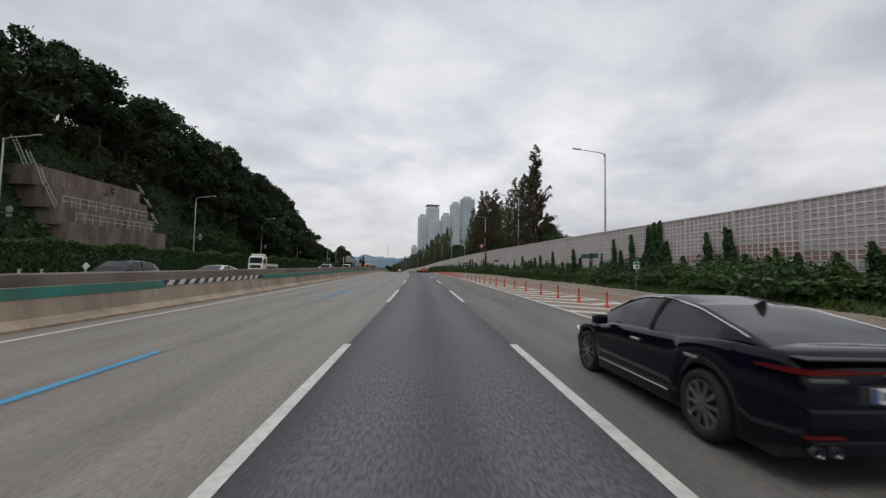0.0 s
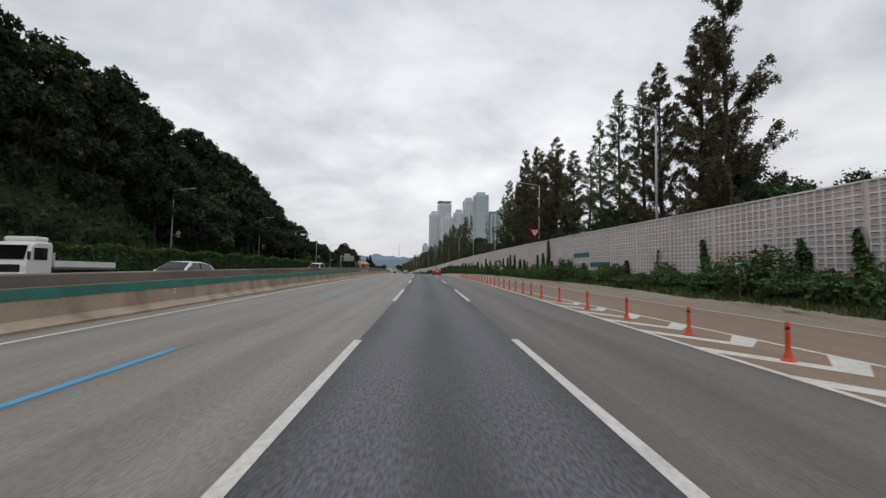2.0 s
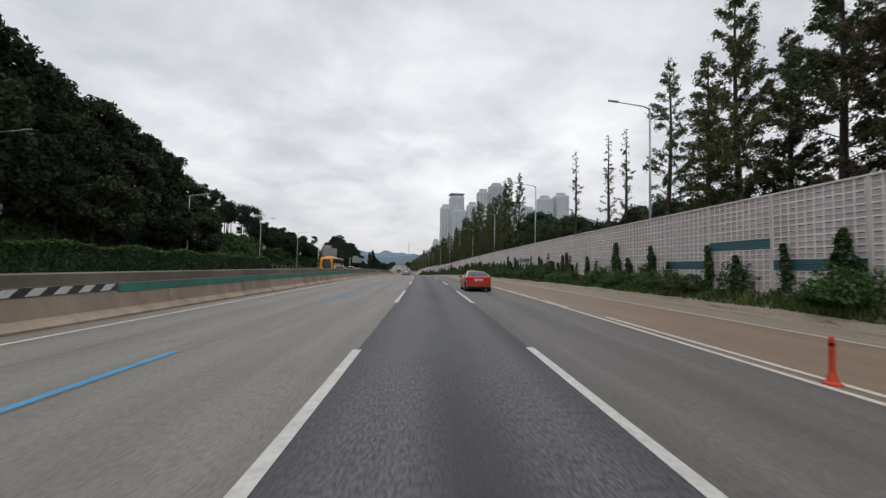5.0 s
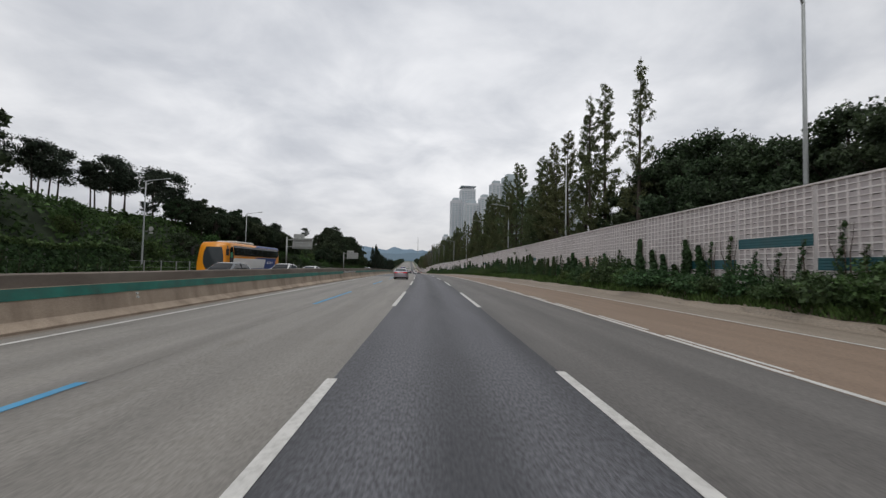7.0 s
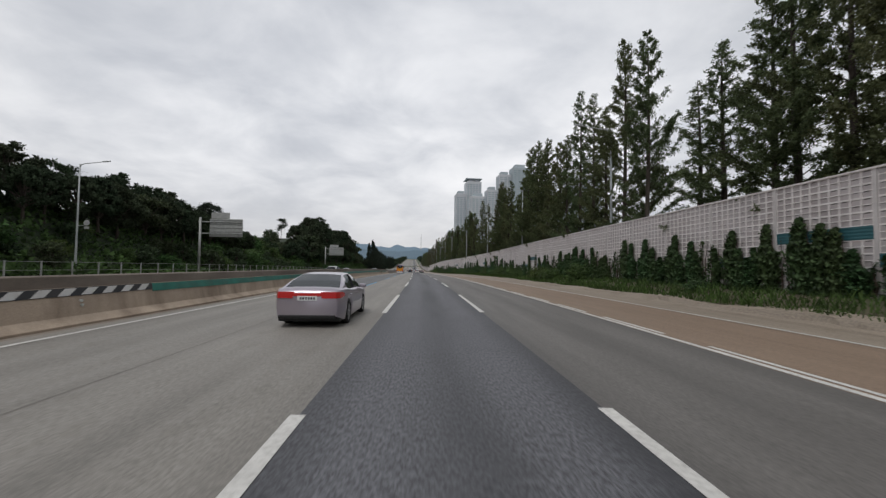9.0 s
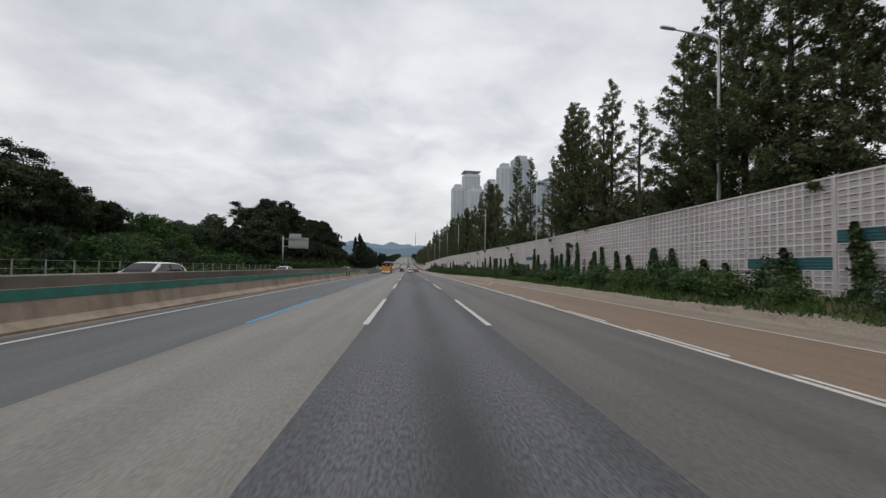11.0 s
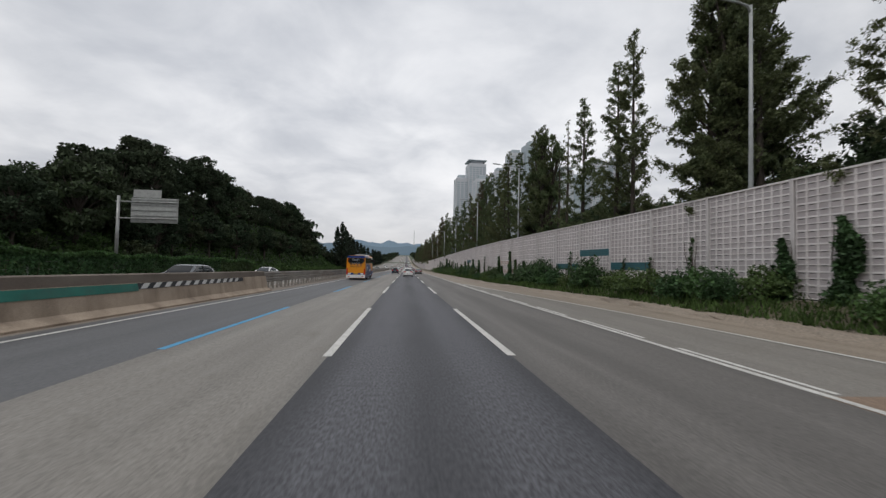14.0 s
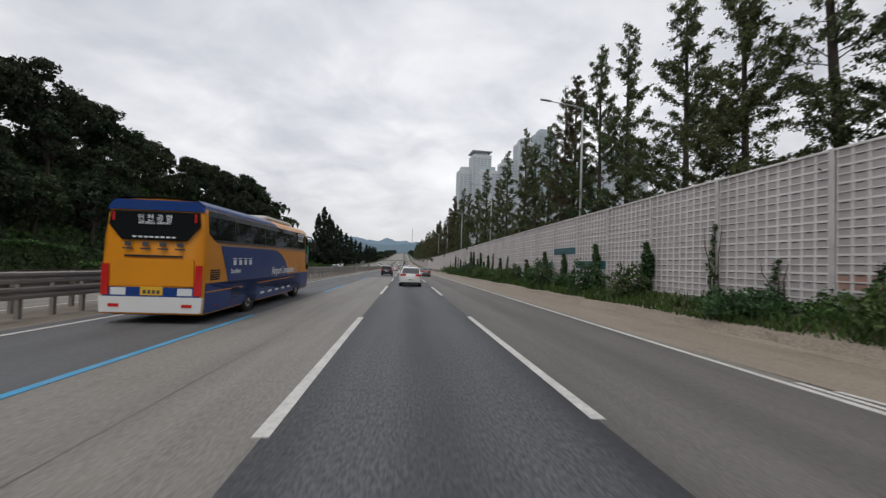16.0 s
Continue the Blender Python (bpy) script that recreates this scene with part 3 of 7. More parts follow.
def chevrons():
    """Painted gore: slanting bars between the lane edge and a line that closes in on it."""
    parent = tagged(new("marking_gore"), kind="structure")
    right = ((-60, 12.6), (0, 11.2), (17, 10.3), (30, 9.2), (45, 8.3), (60, 7.2), (72, 6.4), (80, 6.2), (115, 6.08))
    strip("gore_line", [(s, u - 0.08) for s, u in right], [(s, u + 0.08) for s, u in right], -60, 115, LINES + 0.001, M_WHITE, parent=parent, kind="")
    for k in range(44):
        s = -30 + 2.45 * k
        if s > 60:
            break
        mid = (5.77 + lerp(s, right)) / 2 + 0.15
        r = lerp(s, right) - 0.1
        if r - 5.8 < 0.35:
            continue
        # left arm leans ahead to the lane edge, right arm ahead to the outer line
        for pts in (((5.77, s + 1.9), (5.77, s + 2.6), (mid, s + 0.7), (mid, s)), ((mid, s), (mid, s + 0.7), (r, s + 1.75), (r, s + 0.9))):
            bm = bmesh.new()
            low = [bm.verts.new(place(u, q, LINES - 0.004)) for u, q in pts]
            top = [bm.verts.new(place(u, q, LINES)) for u, q in pts]
            bm.faces.new(top)
            for i in range(4):
                bm.faces.new((low[i], low[(i + 1) % 4], top[(i + 1) % 4], top[i]))
            part("gore_bar", bm, M_WHITE, parent)


chevrons()


def triangle_marking(s0):
    """White outline of a long triangle painted on the shoulder."""
    parent = tagged(new("marking_triangle"), kind="structure")
    for (u0, a), (u1, b) in (((6.9, s0 + 6), (9.3, s0 + 5.2)), ((9.3, s0 + 5.2), (7.6, s0 - 1)), ((6.9, s0 + 6), (7.6, s0 - 1))):
        bm = bmesh.new()
        d = Vector((u1 - u0, b - a)).normalized()
        nx, ny = -d.y * 0.09, d.x * 0.09
        bm.faces.new([bm.verts.new(place(u, q, LINES)) for u, q in ((u0 + nx, a + ny), (u0 - nx, a - ny), (u1 - nx, b - ny), (u1 + nx, b + ny))])
        part("triangle_line", bm, M_WHITE, parent)


triangle_marking(271)


# ---- median ----
def median_barrier(s0, s1):
    low = extrude_along("median_barrier", [(-9.35, -0.1), (-9.35, 0.06), (-9.62, 0.24), (-9.78, 0.98), (-10.42, 0.98), (-10.58, 0.24), (-10.85, 0.06), (-10.85, -0.1)], s0, s1, M_BARRIER)
    extrude_along("barrier_top", [(-9.83, 0.98), (-9.88, 1.27), (-9.93, 1.3), (-10.27, 1.3), (-10.32, 1.27), (-10.37, 0.98)], s0, s1, M_BARRIER_TOP, parent=low, label="blackened concrete top course", kind="")
    plain = [(s0, 16.5), (26.0, 103.8), (113.5, 190), (199, 287), (292.5, 306.5)]
    for a, b in plain:
        extrude_along("green_band", [(-9.698, 0.70), (-9.757, 0.965), (-9.80, 0.965), (-9.78, 0.70)], a, b, M_TEAL, parent=low, label="flaking dark green painted band", kind="")
    for a, b in ((16.5, 26.0), (103.8, 113.5), (190, 199), (306.5, 316)):
        extrude_along("warning_board", [(-9.715, 0.76), (-9.75, 0.975), (-9.80, 0.975), (-9.785, 0.76)], a, b, M_BLACK, parent=low, label="black board with white slanting stripes", kind="")
        n = int((b - a) / 0.74)
        for i in range(n):
            q = a + 0.1 + i * 0.74
            bm = bmesh.new()
            pts = [(q, 0.775), (q + 0.36, 0.775), (q + 0.62, 0.96), (q + 0.26, 0.96)]
            f = [bm.verts.new(place(-9.715 - (h - 0.76) * 0.163 + 0.006, s, h)) for s, h in pts]
            g = [bm.verts.new(place(-9.715 - (h - 0.76) * 0.163, s, h)) for s, h in pts]
            bm.faces.new(f)
            for k in range(4):
                bm.faces.new((f[k], f[(k + 1) % 4], g[(k + 1) % 4], g[k]))
            part("stripe", bm, M_STRIPE, low)
    # round reflectors along the face, small posts on the crest
    for q in np.arange(-24.0, 316, 20.0):
        for h in (0.5, 0.62):
            bm = bmesh.new()
            add_tube(bm, [place(-9.70 - (h - 0.5) * 0.2, q, h), place(-9.64 - (h - 0.5) * 0.2, q, h)], [0.05, 0.04], 8)
            part("reflector", bm, M_WRAIL, low)
    for q in (11.4, 12.0):
        bm = bmesh.new()
        add_tube(bm, [place(-10.1, q, 1.29), place(-10.1, q, 1.37), place(-10.1, q, 1.41)], [0.022, 0.022, 0.045], 8)
        part("crest_knob", bm, M_WRAIL, low)
    bm = bmesh.new()
    add_box(bm, -0.08, 0.08, -0.012, 0.012, -0.08, 0.08, 0.004, stand(-10.1, 13.4, 1.48) @ Matrix.Rotation(radians(45), 4, 'Y'))
    add_tube(bm, [place(-10.1, 13.4, 1.28), place(-10.1, 13.4, 1.42)], 0.02, 6)
    part("diamond_marker", bm, M_WRAIL, low, "small pale diamond marker")
    # black bars drawn in place of a dark gap between two barrier segments
    for a, b, h0, h1 in ((288.2, 291.6, 0.25, 0.33), (288.2, 291.6, 0.86, 0.95), (288.2, 288.5, 0.25, 0.95), (291.3, 291.6, 0.25, 0.95)):
        extrude_along("steel_frame", [(-9.58, h0), (-9.70, h1), (-9.80, h1), (-9.80, h0)], a, b, M_BLACK, step=2, parent=low, kind="")


median_barrier(-110, 320)


def guard_rail(u, s0, s1, face, label):
    """Double-beam steel rail on closely set posts; face is +1 towards the camera's lanes."""
    rail = thing("guard_rail", label, "guard rail", kind="structure")

    def beam(h):
        w = 0.155
        sec = [(0, -w), (0.05, -w * 0.8), (0.05, -w * 0.35), (0.0, -0.02), (0.0, 0.02), (0.05, w * 0.35), (0.05, w * 0.8), (0, w)]
        pts = [(u + face * (a + 0.09), h + b) for a, b in sec] + [(u + face * (a + 0.075), h + b) for a, b in sec[::-1]]
        extrude_along("beam", pts, s0, s1, M_RAIL, step=4, parent=rail, kind="")
    beam(0.66)
    beam(1.06)
    bm = box(-0.055, 0.055, -0.06, 0.06, -0.05, 1.18, 0.008)
    me = bpy.data.meshes.new("post")
    bm.to_mesh(me)
    bm.free()
    me.materials.append(M_RAIL)
    s, n = s0 + 0.5, 0
    while s < s1 and n < 150:
        o = new("post", me)
        o.matrix_basis = stand(u, s)
        o.parent = rail
        s += 1.05 if s < 420 and face > 0 else 2.1
        n += 1
    return rail


guard_rail(-10.25, 319.5, 520, 1, "grimy double-beam steel guard rail along the median")
guard_rail(-11.35, 319.5, 520, -1, "grimy steel guard rail facing the opposite lanes")
extrude_along("median_barrier_far", [(-9.6, -0.1), (-9.9, 1.1), (-10.4, 1.1), (-10.7, -0.1)], 520, END, M_RAIL, step=20)


# ---- noise wall ----
BAY, ROW, ROWS, WALL_BASE = 4.0, 0.478, 9, 0.9


def panel_mesh():
    """Panel 4 m long: ten columns of shallow plates between pale bars, split by a thinner middle bar, with slots under the bars."""
    v, f, mi = [], [], []

    def quad(x0, x1, z0, z1, y0, y1, m):
        k = len(v)
        v.extend(((x0, y0, z0), (x1, y0, z0), (x1, y1, z1), (x0, y1, z1)))
        f.append((k, k + 1, k + 2, k + 3))
        mi.append(m)
    n, w = 10, (BAY - 0.16) / 10
    y, r = -0.022, -0.006
    top, mid, low = ROW - 0.03, ROW * 0.5, 0.03
    for i in range(n):
        x0, x1 = 0.08 + i * w, 0.08 + (i + 1) * w
        a, b = x0 + 0.04, x1 - 0.04
        quad(x0, x1, 0, low, y, y, 0)
        quad(x0, x1, top, ROW, y, y, 0)
        quad(a, b, low, low + 0.001, y, r, 0)
        quad(a, b, top - 0.001, top, r, y, 0)
        quad(x0, a, low, top, y + 0.002, y + 0.002, 3)
        quad(b, x1, low, top, y + 0.002, y + 0.002, 3)
        quad(x0, x1, mid - 0.015, mid + 0.015, y - 0.004, y - 0.004, 0)
        quad(x0, x1, mid + 0.015, mid + 0.016, y - 0.004, r, 0)
        quad(x0, x1, mid - 0.016, mid - 0.015, r, y - 0.004, 0)
        k = len(v)
        v.extend(((a, y, low), (a, r, low), (a, r, top), (a, y, top), (b, y, low), (b, r, low), (b, r, top), (b, y, top)))
        f.extend(((k, k + 1, k + 2, k + 3), (k + 4, k + 5, k + 6, k + 7)))
        mi.extend((3, 3))
        quad(a, b, low, top, r, r, 1)
        if (i * 7) % 10 < 7:
            quad(a + 0.05 + 0.02 * (i % 3), b - 0.06, top - 0.036, top - 0.008, r - 0.004, r - 0.002, 2)
        if (i * 3) % 10 < 5:
            quad(a + 0.07, b - 0.04 - 0.03 * (i % 2), mid - 0.046, mid - 0.021, r - 0.004, r - 0.002, 2)
    return v, f, mi


def plain_panel():
    """Flat ribbed panel used where the wall is coloured."""
    v, f = [], []
    n = 8
    for i in range(n):
        z0, z1 = ROW * i / n, ROW * (i + 1) / n
        y0, y1 = (-0.025, -0.017) if i % 2 else (-0.017, -0.025)
        k = len(v)
        v.extend(((0.08, y0, z0), (BAY - 0.08, y0, z0), (BAY - 0.08, y1, z1), (0.08, y1, z1)))
        f.append((k, k + 1, k + 2, k + 3))
    return v, f


PANEL = panel_mesh()


def bay_matrix(s):
    a, b = place(lerp(s, WALL), s, 0), place(lerp(s + BAY, WALL), s + BAY, 0)
    x = (b - a).normalized()
    y = Vector((0, 0, 1)).cross(x).normalized() * -1
    z = x.cross(y) * -1
    m = Matrix((( x.x, y.x, 0, a.x), (x.y, y.y, 0, a.y), (x.z, 0, 1, a.z), (0, 0, 0, 1)))
    return m


def noise_wall():
    wall = extrude_along("noise_wall", [([(s, u - 0.18) for s, u in WALL], 0.0), ([(s, u - 0.18) for s, u in WALL], WALL_BASE - 0.02), ([(s, u + 0.2) for s, u in WALL], WALL_BASE - 0.02), ([(s, u + 0.2) for s, u in WALL], 0.0)], -102.4, 1000, M_CONC)
    tagged(wall, "tall grey gridded noise wall on a concrete footing", kind="structure")
    extrude_along("wall_back", [([(s, u + 0.06) for s, u in WALL], WALL_BASE), ([(s, u + 0.06) for s, u in WALL], 5.18), ([(s, u + 0.12) for s, u in WALL], 5.18), ([(s, u + 0.12) for s, u in WALL], WALL_BASE)], -102.4, 1000, M_INSET, parent=wall, kind="")
    extrude_along("coping", [([(s, u - 0.06) for s, u in WALL], 5.19), ([(s, u - 0.06) for s, u in WALL], 5.25), ([(s, u + 0.13) for s, u in WALL], 5.25), ([(s, u + 0.13) for s, u in WALL], 5.19)], -102.4, 1000, M_FRAME, parent=wall, kind="")

    def panel_data(name, verts, faces, mats, mi=None):
        me = bpy.data.meshes.new(name)
        me.from_pydata(verts, [], faces)
        for m in mats:
            me.materials.append(m)
        if mi:
            me.polygons.foreach_set("material_index", mi)
        return me
    near = panel_data("panel", *PANEL[:2], [M_FRAME, M_INSET, M_SLOT, M_RIB], PANEL[2])
    rust = panel_data("panel", *PANEL[:2], [M_FRAME, M_PRUST, M_SLOT, M_RIB], PANEL[2])
    teal = panel_data("teal_panel", *plain_panel(), [M_PTEAL])
    uppers = (37.6, 77.6, 117.6, 157.6, 197.6, 237.6, 277.6, 317.6, 359.6, 401.6)
    special = {}
    for q in uppers:
        k = round((q - 157.6) / BAY)
        special[(k, 4)] = "teal"
        special[(k - 1, 2)] = "teal"
        special[(k + 1, 2)] = "teal"
    for q, rows in ((13.6, (3,)), (17.6, (3, 4)), (21.6, (3,)), (57.6, (2, 3)), (53.6, (1,)), (89.6, (1,)), (97.6, (3,)), (101.6, (1,)), (177.6, (3, 2)), (181.6, (1,)), (257.6, (1,)), (333.6, (1,)), (337.6, (1, 3)), (341.6, (1,))):
        k = round((q - 157.6) / BAY)
        for row in rows:
            special.setdefault((k, row), "rust")
    post_bm = box(-0.07, 0.07, -0.027, 0.1, 0.0, 5.26 - WALL_BASE + 0.25, 0.008)
    post = bpy.data.meshes.new("wall_post")
    post_bm.to_mesh(post)
    post_bm.free()
    post.materials.append(M_WPOST)
    far_v, far_f, far_m = [], [], []
    pv, pf, pm = np.array(PANEL[0]), np.array(PANEL[1]), PANEL[2]
    count = 0
    far_plain = []
    for k in range(-50, 210):
        s = 157.6 + k * BAY
        m = bay_matrix(s)
        if -42 < k < 92:
            o = new("wall_post", post)
            o.matrix_basis = m @ Matrix.Translation((0, 0, WALL_BASE - 0.25))
            o.parent = wall
        a = np.array(m)
        if k >= 92:
            far_plain.append([m @ Vector(c) for c in ((0, -0.02, WALL_BASE), (BAY, -0.02, WALL_BASE), (BAY, -0.02, 5.2), (0, -0.02, 5.2))])
            continue
        for row in range(ROWS):
            z = WALL_BASE + row * ROW
            kind = special.get((k, row))
            if kind == "teal" or kind == "rust" or 30 <= k < 60:
                data = teal if kind == "teal" else rust if kind == "rust" else near
                o = new("panel", data)
                o.matrix_basis = m @ Matrix.Translation((0, 0, z))
                o.parent = wall
                if kind == "teal":
                    o["label"] = "plain teal sheet panel"
            else:
                p = (pv + np.array((0, 0, z))) @ a[:3, :3].T + a[:3, 3]
                far_f.append(pf + count)
                far_v.append(p)
                far_m.extend(pm)
                count += len(p)
    me = bpy.data.meshes.new("far_panels")
    me.from_pydata([p for q in far_plain for p in q], [], [tuple(range(4 * i, 4 * i + 4)) for i in range(len(far_plain))])
    tagged(link("far_panels", me, M_INSET, wall), kind="stuff")
    me = bpy.data.meshes.new("panel_rows")
    me.from_pydata(np.concatenate(far_v).tolist(), [], np.concatenate(far_f).tolist())
    ob = link("panel_rows", me, [M_FRAME, M_INSET, M_SLOT, M_RIB], wall)
    me.polygons.foreach_set("material_index", far_m)
    tagged(ob, kind="stuff")


noise_wall()
strip("verge_bank", VERGE, [(s, u - 0.15) for s, u in WALL], -120, 1000, 0.18, M_EARTH, h2=0.86)


def earth_lip():
    """Crumbling tan edge of the verge: a low uneven bank of earth along the gutter."""
    sec = ((-0.5, 0.004), (-0.2, 0.06), (-0.05, 0.26), (0.12, 0.31), (0.5, 0.33), (1.1, 0.25))
    verts, faces, uv = [], [], []
    ss = list(np.arange(-40, 20, 1.0)) + list(np.arange(20, 430, 0.4)) + list(np.arange(430, 700, 4))
    for s in ss:
        e = lerp(s, VERGE)
        big = noise.noise(Vector((s * 0.22, 1.7, 0)))
        for k, (du, h) in enumerate(sec):
            j = noise.noise(Vector((s * 0.9, k * 1.3, 5)))
            f = noise.noise(Vector((s * 3.1, k * 2.3, 8)))
            u = e + du + (0.2 * big + 0.14 * j + 0.09 * f) * (k < 5)
            verts.append(place(u, s, h * (1.0 + 0.45 * big) + (0.07 * j + 0.05 * f) * (k > 0)))
            uv.append((u, s))
    w = len(sec)
    for i in range(len(ss) - 1):
        for k in range(w - 1):
            faces.append((i * w + k, i * w + k + 1, (i + 1) * w + k + 1, (i + 1) * w + k))
    me = bpy.data.meshes.new("verge_edge")
    me.from_pydata(verts, [], faces)
    lay = me.uv_layers.new(name="road")
    for lp in me.loops:
        lay.data[lp.index].uv = uv[lp.vertex_index]
    tagged(link("verge_edge", me, M_GUTTER), kind="structure")


earth_lip()
strip("bank_behind_wall", [(s, u + 0.25) for s, u in WALL], [(s, u + 45) for s, u in WALL], -120, 1000, 1.2, M_HILL, h2=2.5)
strip("bank_far_side", [(s, u + 45) for s, u in WALL], [(s, u + 110) for s, u in WALL], -120, 1000, 2.5, M_HILL, h2=-3.0)


# ---- hill on the far side ----
CANOPY = ((-120, 22), (-40, 24), (20, 25), (48, 26.5), (60, 28.5), (78, 27.5), (100, 27.6), (121, 27), (141, 25), (161, 23), (180, 20.5), (187, 18), (191, 9.5), (230, 10.5), (275, 11), (292, 9.5), (300, 8.5), (340, 9.5), (346, 12), (352, 16.5), (358, 20.5), (367, 23.5), (390, 26), (430, 25.5), (467, 27.5), (484, 27), (494, 19), (503, 9.5), (600, 8), (760, 8), (1000, 10))
CREST = ((-120, 12.5), (-40, 14.5), (20, 15.5), (60, 19), (78, 18), (121, 17.5), (161, 13.5), (180, 11), (188, 9), (200, 8.6), (230, 8.2), (275, 8.2), (292, 6.8), (300, 5.5), (340, 5.5), (352, 7.5), (367, 13), (390, 16), (430, 15.5), (475, 16.5), (492, 11), (504, 4), (600, 3.5), (1000, 4))
FOOT = ((-120, -35), (187, -35), (200, -37), (340, -37), (370, -36), (500, -33), (1000, -31))


def hill_height(u, s):
    top = lerp(s, CREST)
    foot = lerp(s, FOOT)
    t = min(max((foot - u) / (14.0 if s < 188 or s > 350 else 11.0), 0), 1)
    back = max((-u - 60) / 140, 0)
    wob = 0.8 * noise.noise(Vector((u * 0.09, s * 0.07, 3.1)))
    fade = min(max((350 + u) / 180, 0), 1)
    return ((t * t * (3 - 2 * t)) * (top + wob) + min(back, 1.0) * 2.0) * fade - 3.0 * (1 - fade)


def hill():
    us = list(np.arange(-28.5, -70, -1.6)) + [-75, -85, -100, -130, -170, -240, -300, -350]
    ss = list(np.arange(-120, 560, 5.0)) + list(np.arange(560, 1040, 20.0))
    verts, faces = [], []
    for s in ss:
        for u in us:
            verts.append(place(u, s, hill_height(u, s) - 0.04))
    w = len(us)
    for i in range(len(ss) - 1):
        for j in range(w - 1):
            faces.append((i * w + j, (i + 1) * w + j, (i + 1) * w + j + 1, i * w + j + 1))
    me = bpy.data.meshes.new("hillside")
    me.from_pydata(verts, [], faces)
    me.polygons.foreach_set("use_smooth", [True] * len(me.polygons))
    tagged(link("hillside", me, M_HILL), kind="structure")
    # low growth over the visible slope
    rng = np.random.default_rng(4)
    n = 110000
    s = rng.uniform(-20, 560, n)
    foot = np.array([lerp(x, FOOT) for x in s])
    u = foot + 1.5 - rng.power(0.8, n) * 17
    pts = np.empty((n, 3))
    for i in range(n):
        p = place(u[i], s[i], hill_height(u[i], s[i]))
        pts[i] = p
    bumps = np.array([noise.noise(Vector((p[0] * 0.35, p[1] * 0.35, 1.0))) for p in pts])
    pts[:, 2] += rng.uniform(0, 1, n) * (0.9 + 1.5 * np.maximum(bumps, 0))
    tagged(leaves("hillside_undergrowth", leaf_faces(rng, pts, 0.34), M_LEAF_U), "tangled green shrubs and creepers over the slope", kind="stuff")


hill()


# ---- trees ----
def branch(bm, rng, a, d, length, r, sides=4):
    pts, p, d = [], Vector(a), Vector(d).normalized()
    for i in range(4):
        pts.append(p.copy())
        d = (d + Vector(rng.normal(size=3) * 0.13) + Vector((0, 0, 0.05))).normalized()
        p = p + d * (length / 3)
    add_tube(bm, pts, [r, r * 0.7, r * 0.42, r * 0.12], sides, cap=False)
    return pts


def tall_tree(seed, height, width, leaf_count, leaf_mat, bare=0.1, sparse=0.0, label="", leaf=0.1, top=0.75):
    """Redwood: straight tapered stem, many rising limbs in a ragged cone, feathery twigs of small leaves along them."""
    rng = np.random.default_rng(seed)
    tree = thing("redwood_tree", label, "tree", group="trees behind the noise wall")
    bm = bmesh.new()
    bend = rng.normal(size=2) * 0.2

    def axis(t):
        return Vector((bend[0] * math.sin(2.5 * t), bend[1] * math.sin(2 * t), height * t))
    ts = np.linspace(0, 1, 10)
    add_tube(bm, [axis(t) for t in ts], [0.21 * (1 - t) ** 0.9 + 0.012 for t in ts], 8)
    lobes = [(rng.uniform(0, 2 * math.pi), rng.uniform(bare, 0.9), rng.uniform(-0.45, 0.4)) for _ in range(14)]
    limbs = []
    n = int(height * 5.6)
    for i in range(n):
        t = bare + (0.99 - bare) * (i + rng.random()) / n
        ang = rng.uniform(0, 2 * math.pi)
        swell = 1.0 + sum(a * math.exp(-((t - q) / 0.06) ** 2) * max(math.cos(ang - g), 0) for g, q, a in lobes)
        reach = width * (1 - t) ** top * min((t - bare) / 0.14 + 0.5, 1.0) * swell * rng.uniform(0.45, 1.12) + 0.14
        if rng.random() < sparse * 0.75:
            continue
        rise = 0.35 + 0.75 * t + rng.uniform(-0.2, 0.2)
        pts = branch(bm, rng, axis(t), (math.cos(ang), math.sin(ang), rise), reach, 0.04 * (1 - t) + 0.009, 3)
        limbs.append((np.array([[*p] for p in pts]), reach, ang))
    total = sum(q[1] for q in limbs)
    cents = []
    for seg, reach, ang in limbs:
        m = max(int(leaf_count / 14 * reach / total * rng.uniform(0.6, 1.4)), 1)
        at = rng.uniform(0.06, 1.0, m) ** 0.62
        root = np.stack([np.interp(at * 3, range(4), seg[:, j]) for j in range(3)], 1)
        turn = ang + rng.normal(size=m) * 0.95
        way = np.stack([np.cos(turn), np.sin(turn), rng.normal(size=m) * 0.45 - 0.15], 1)
        long = rng.uniform(0.16, 0.46, m) * min(0.5 + 0.3 * reach, 1.0)
        run = rng.random((m, 14))
        c = root[:, None, :] + way[:, None, :] * (run * long[:, None])[:, :, None] + rng.normal(size=(m, 14, 3)) * (0.035 + 0.35 * leaf)
        c[:, :, 2] -= 0.25 * run * run * long[:, None]
        cents.append(c.reshape(-1, 3))
    part("trunk", bm, M_BARK, tree)
    leaves("crown", leaf_faces(rng, np.concatenate(cents), leaf, droop=0.3, spread=0.22, wide=0.5), leaf_mat, tree)
    return tree


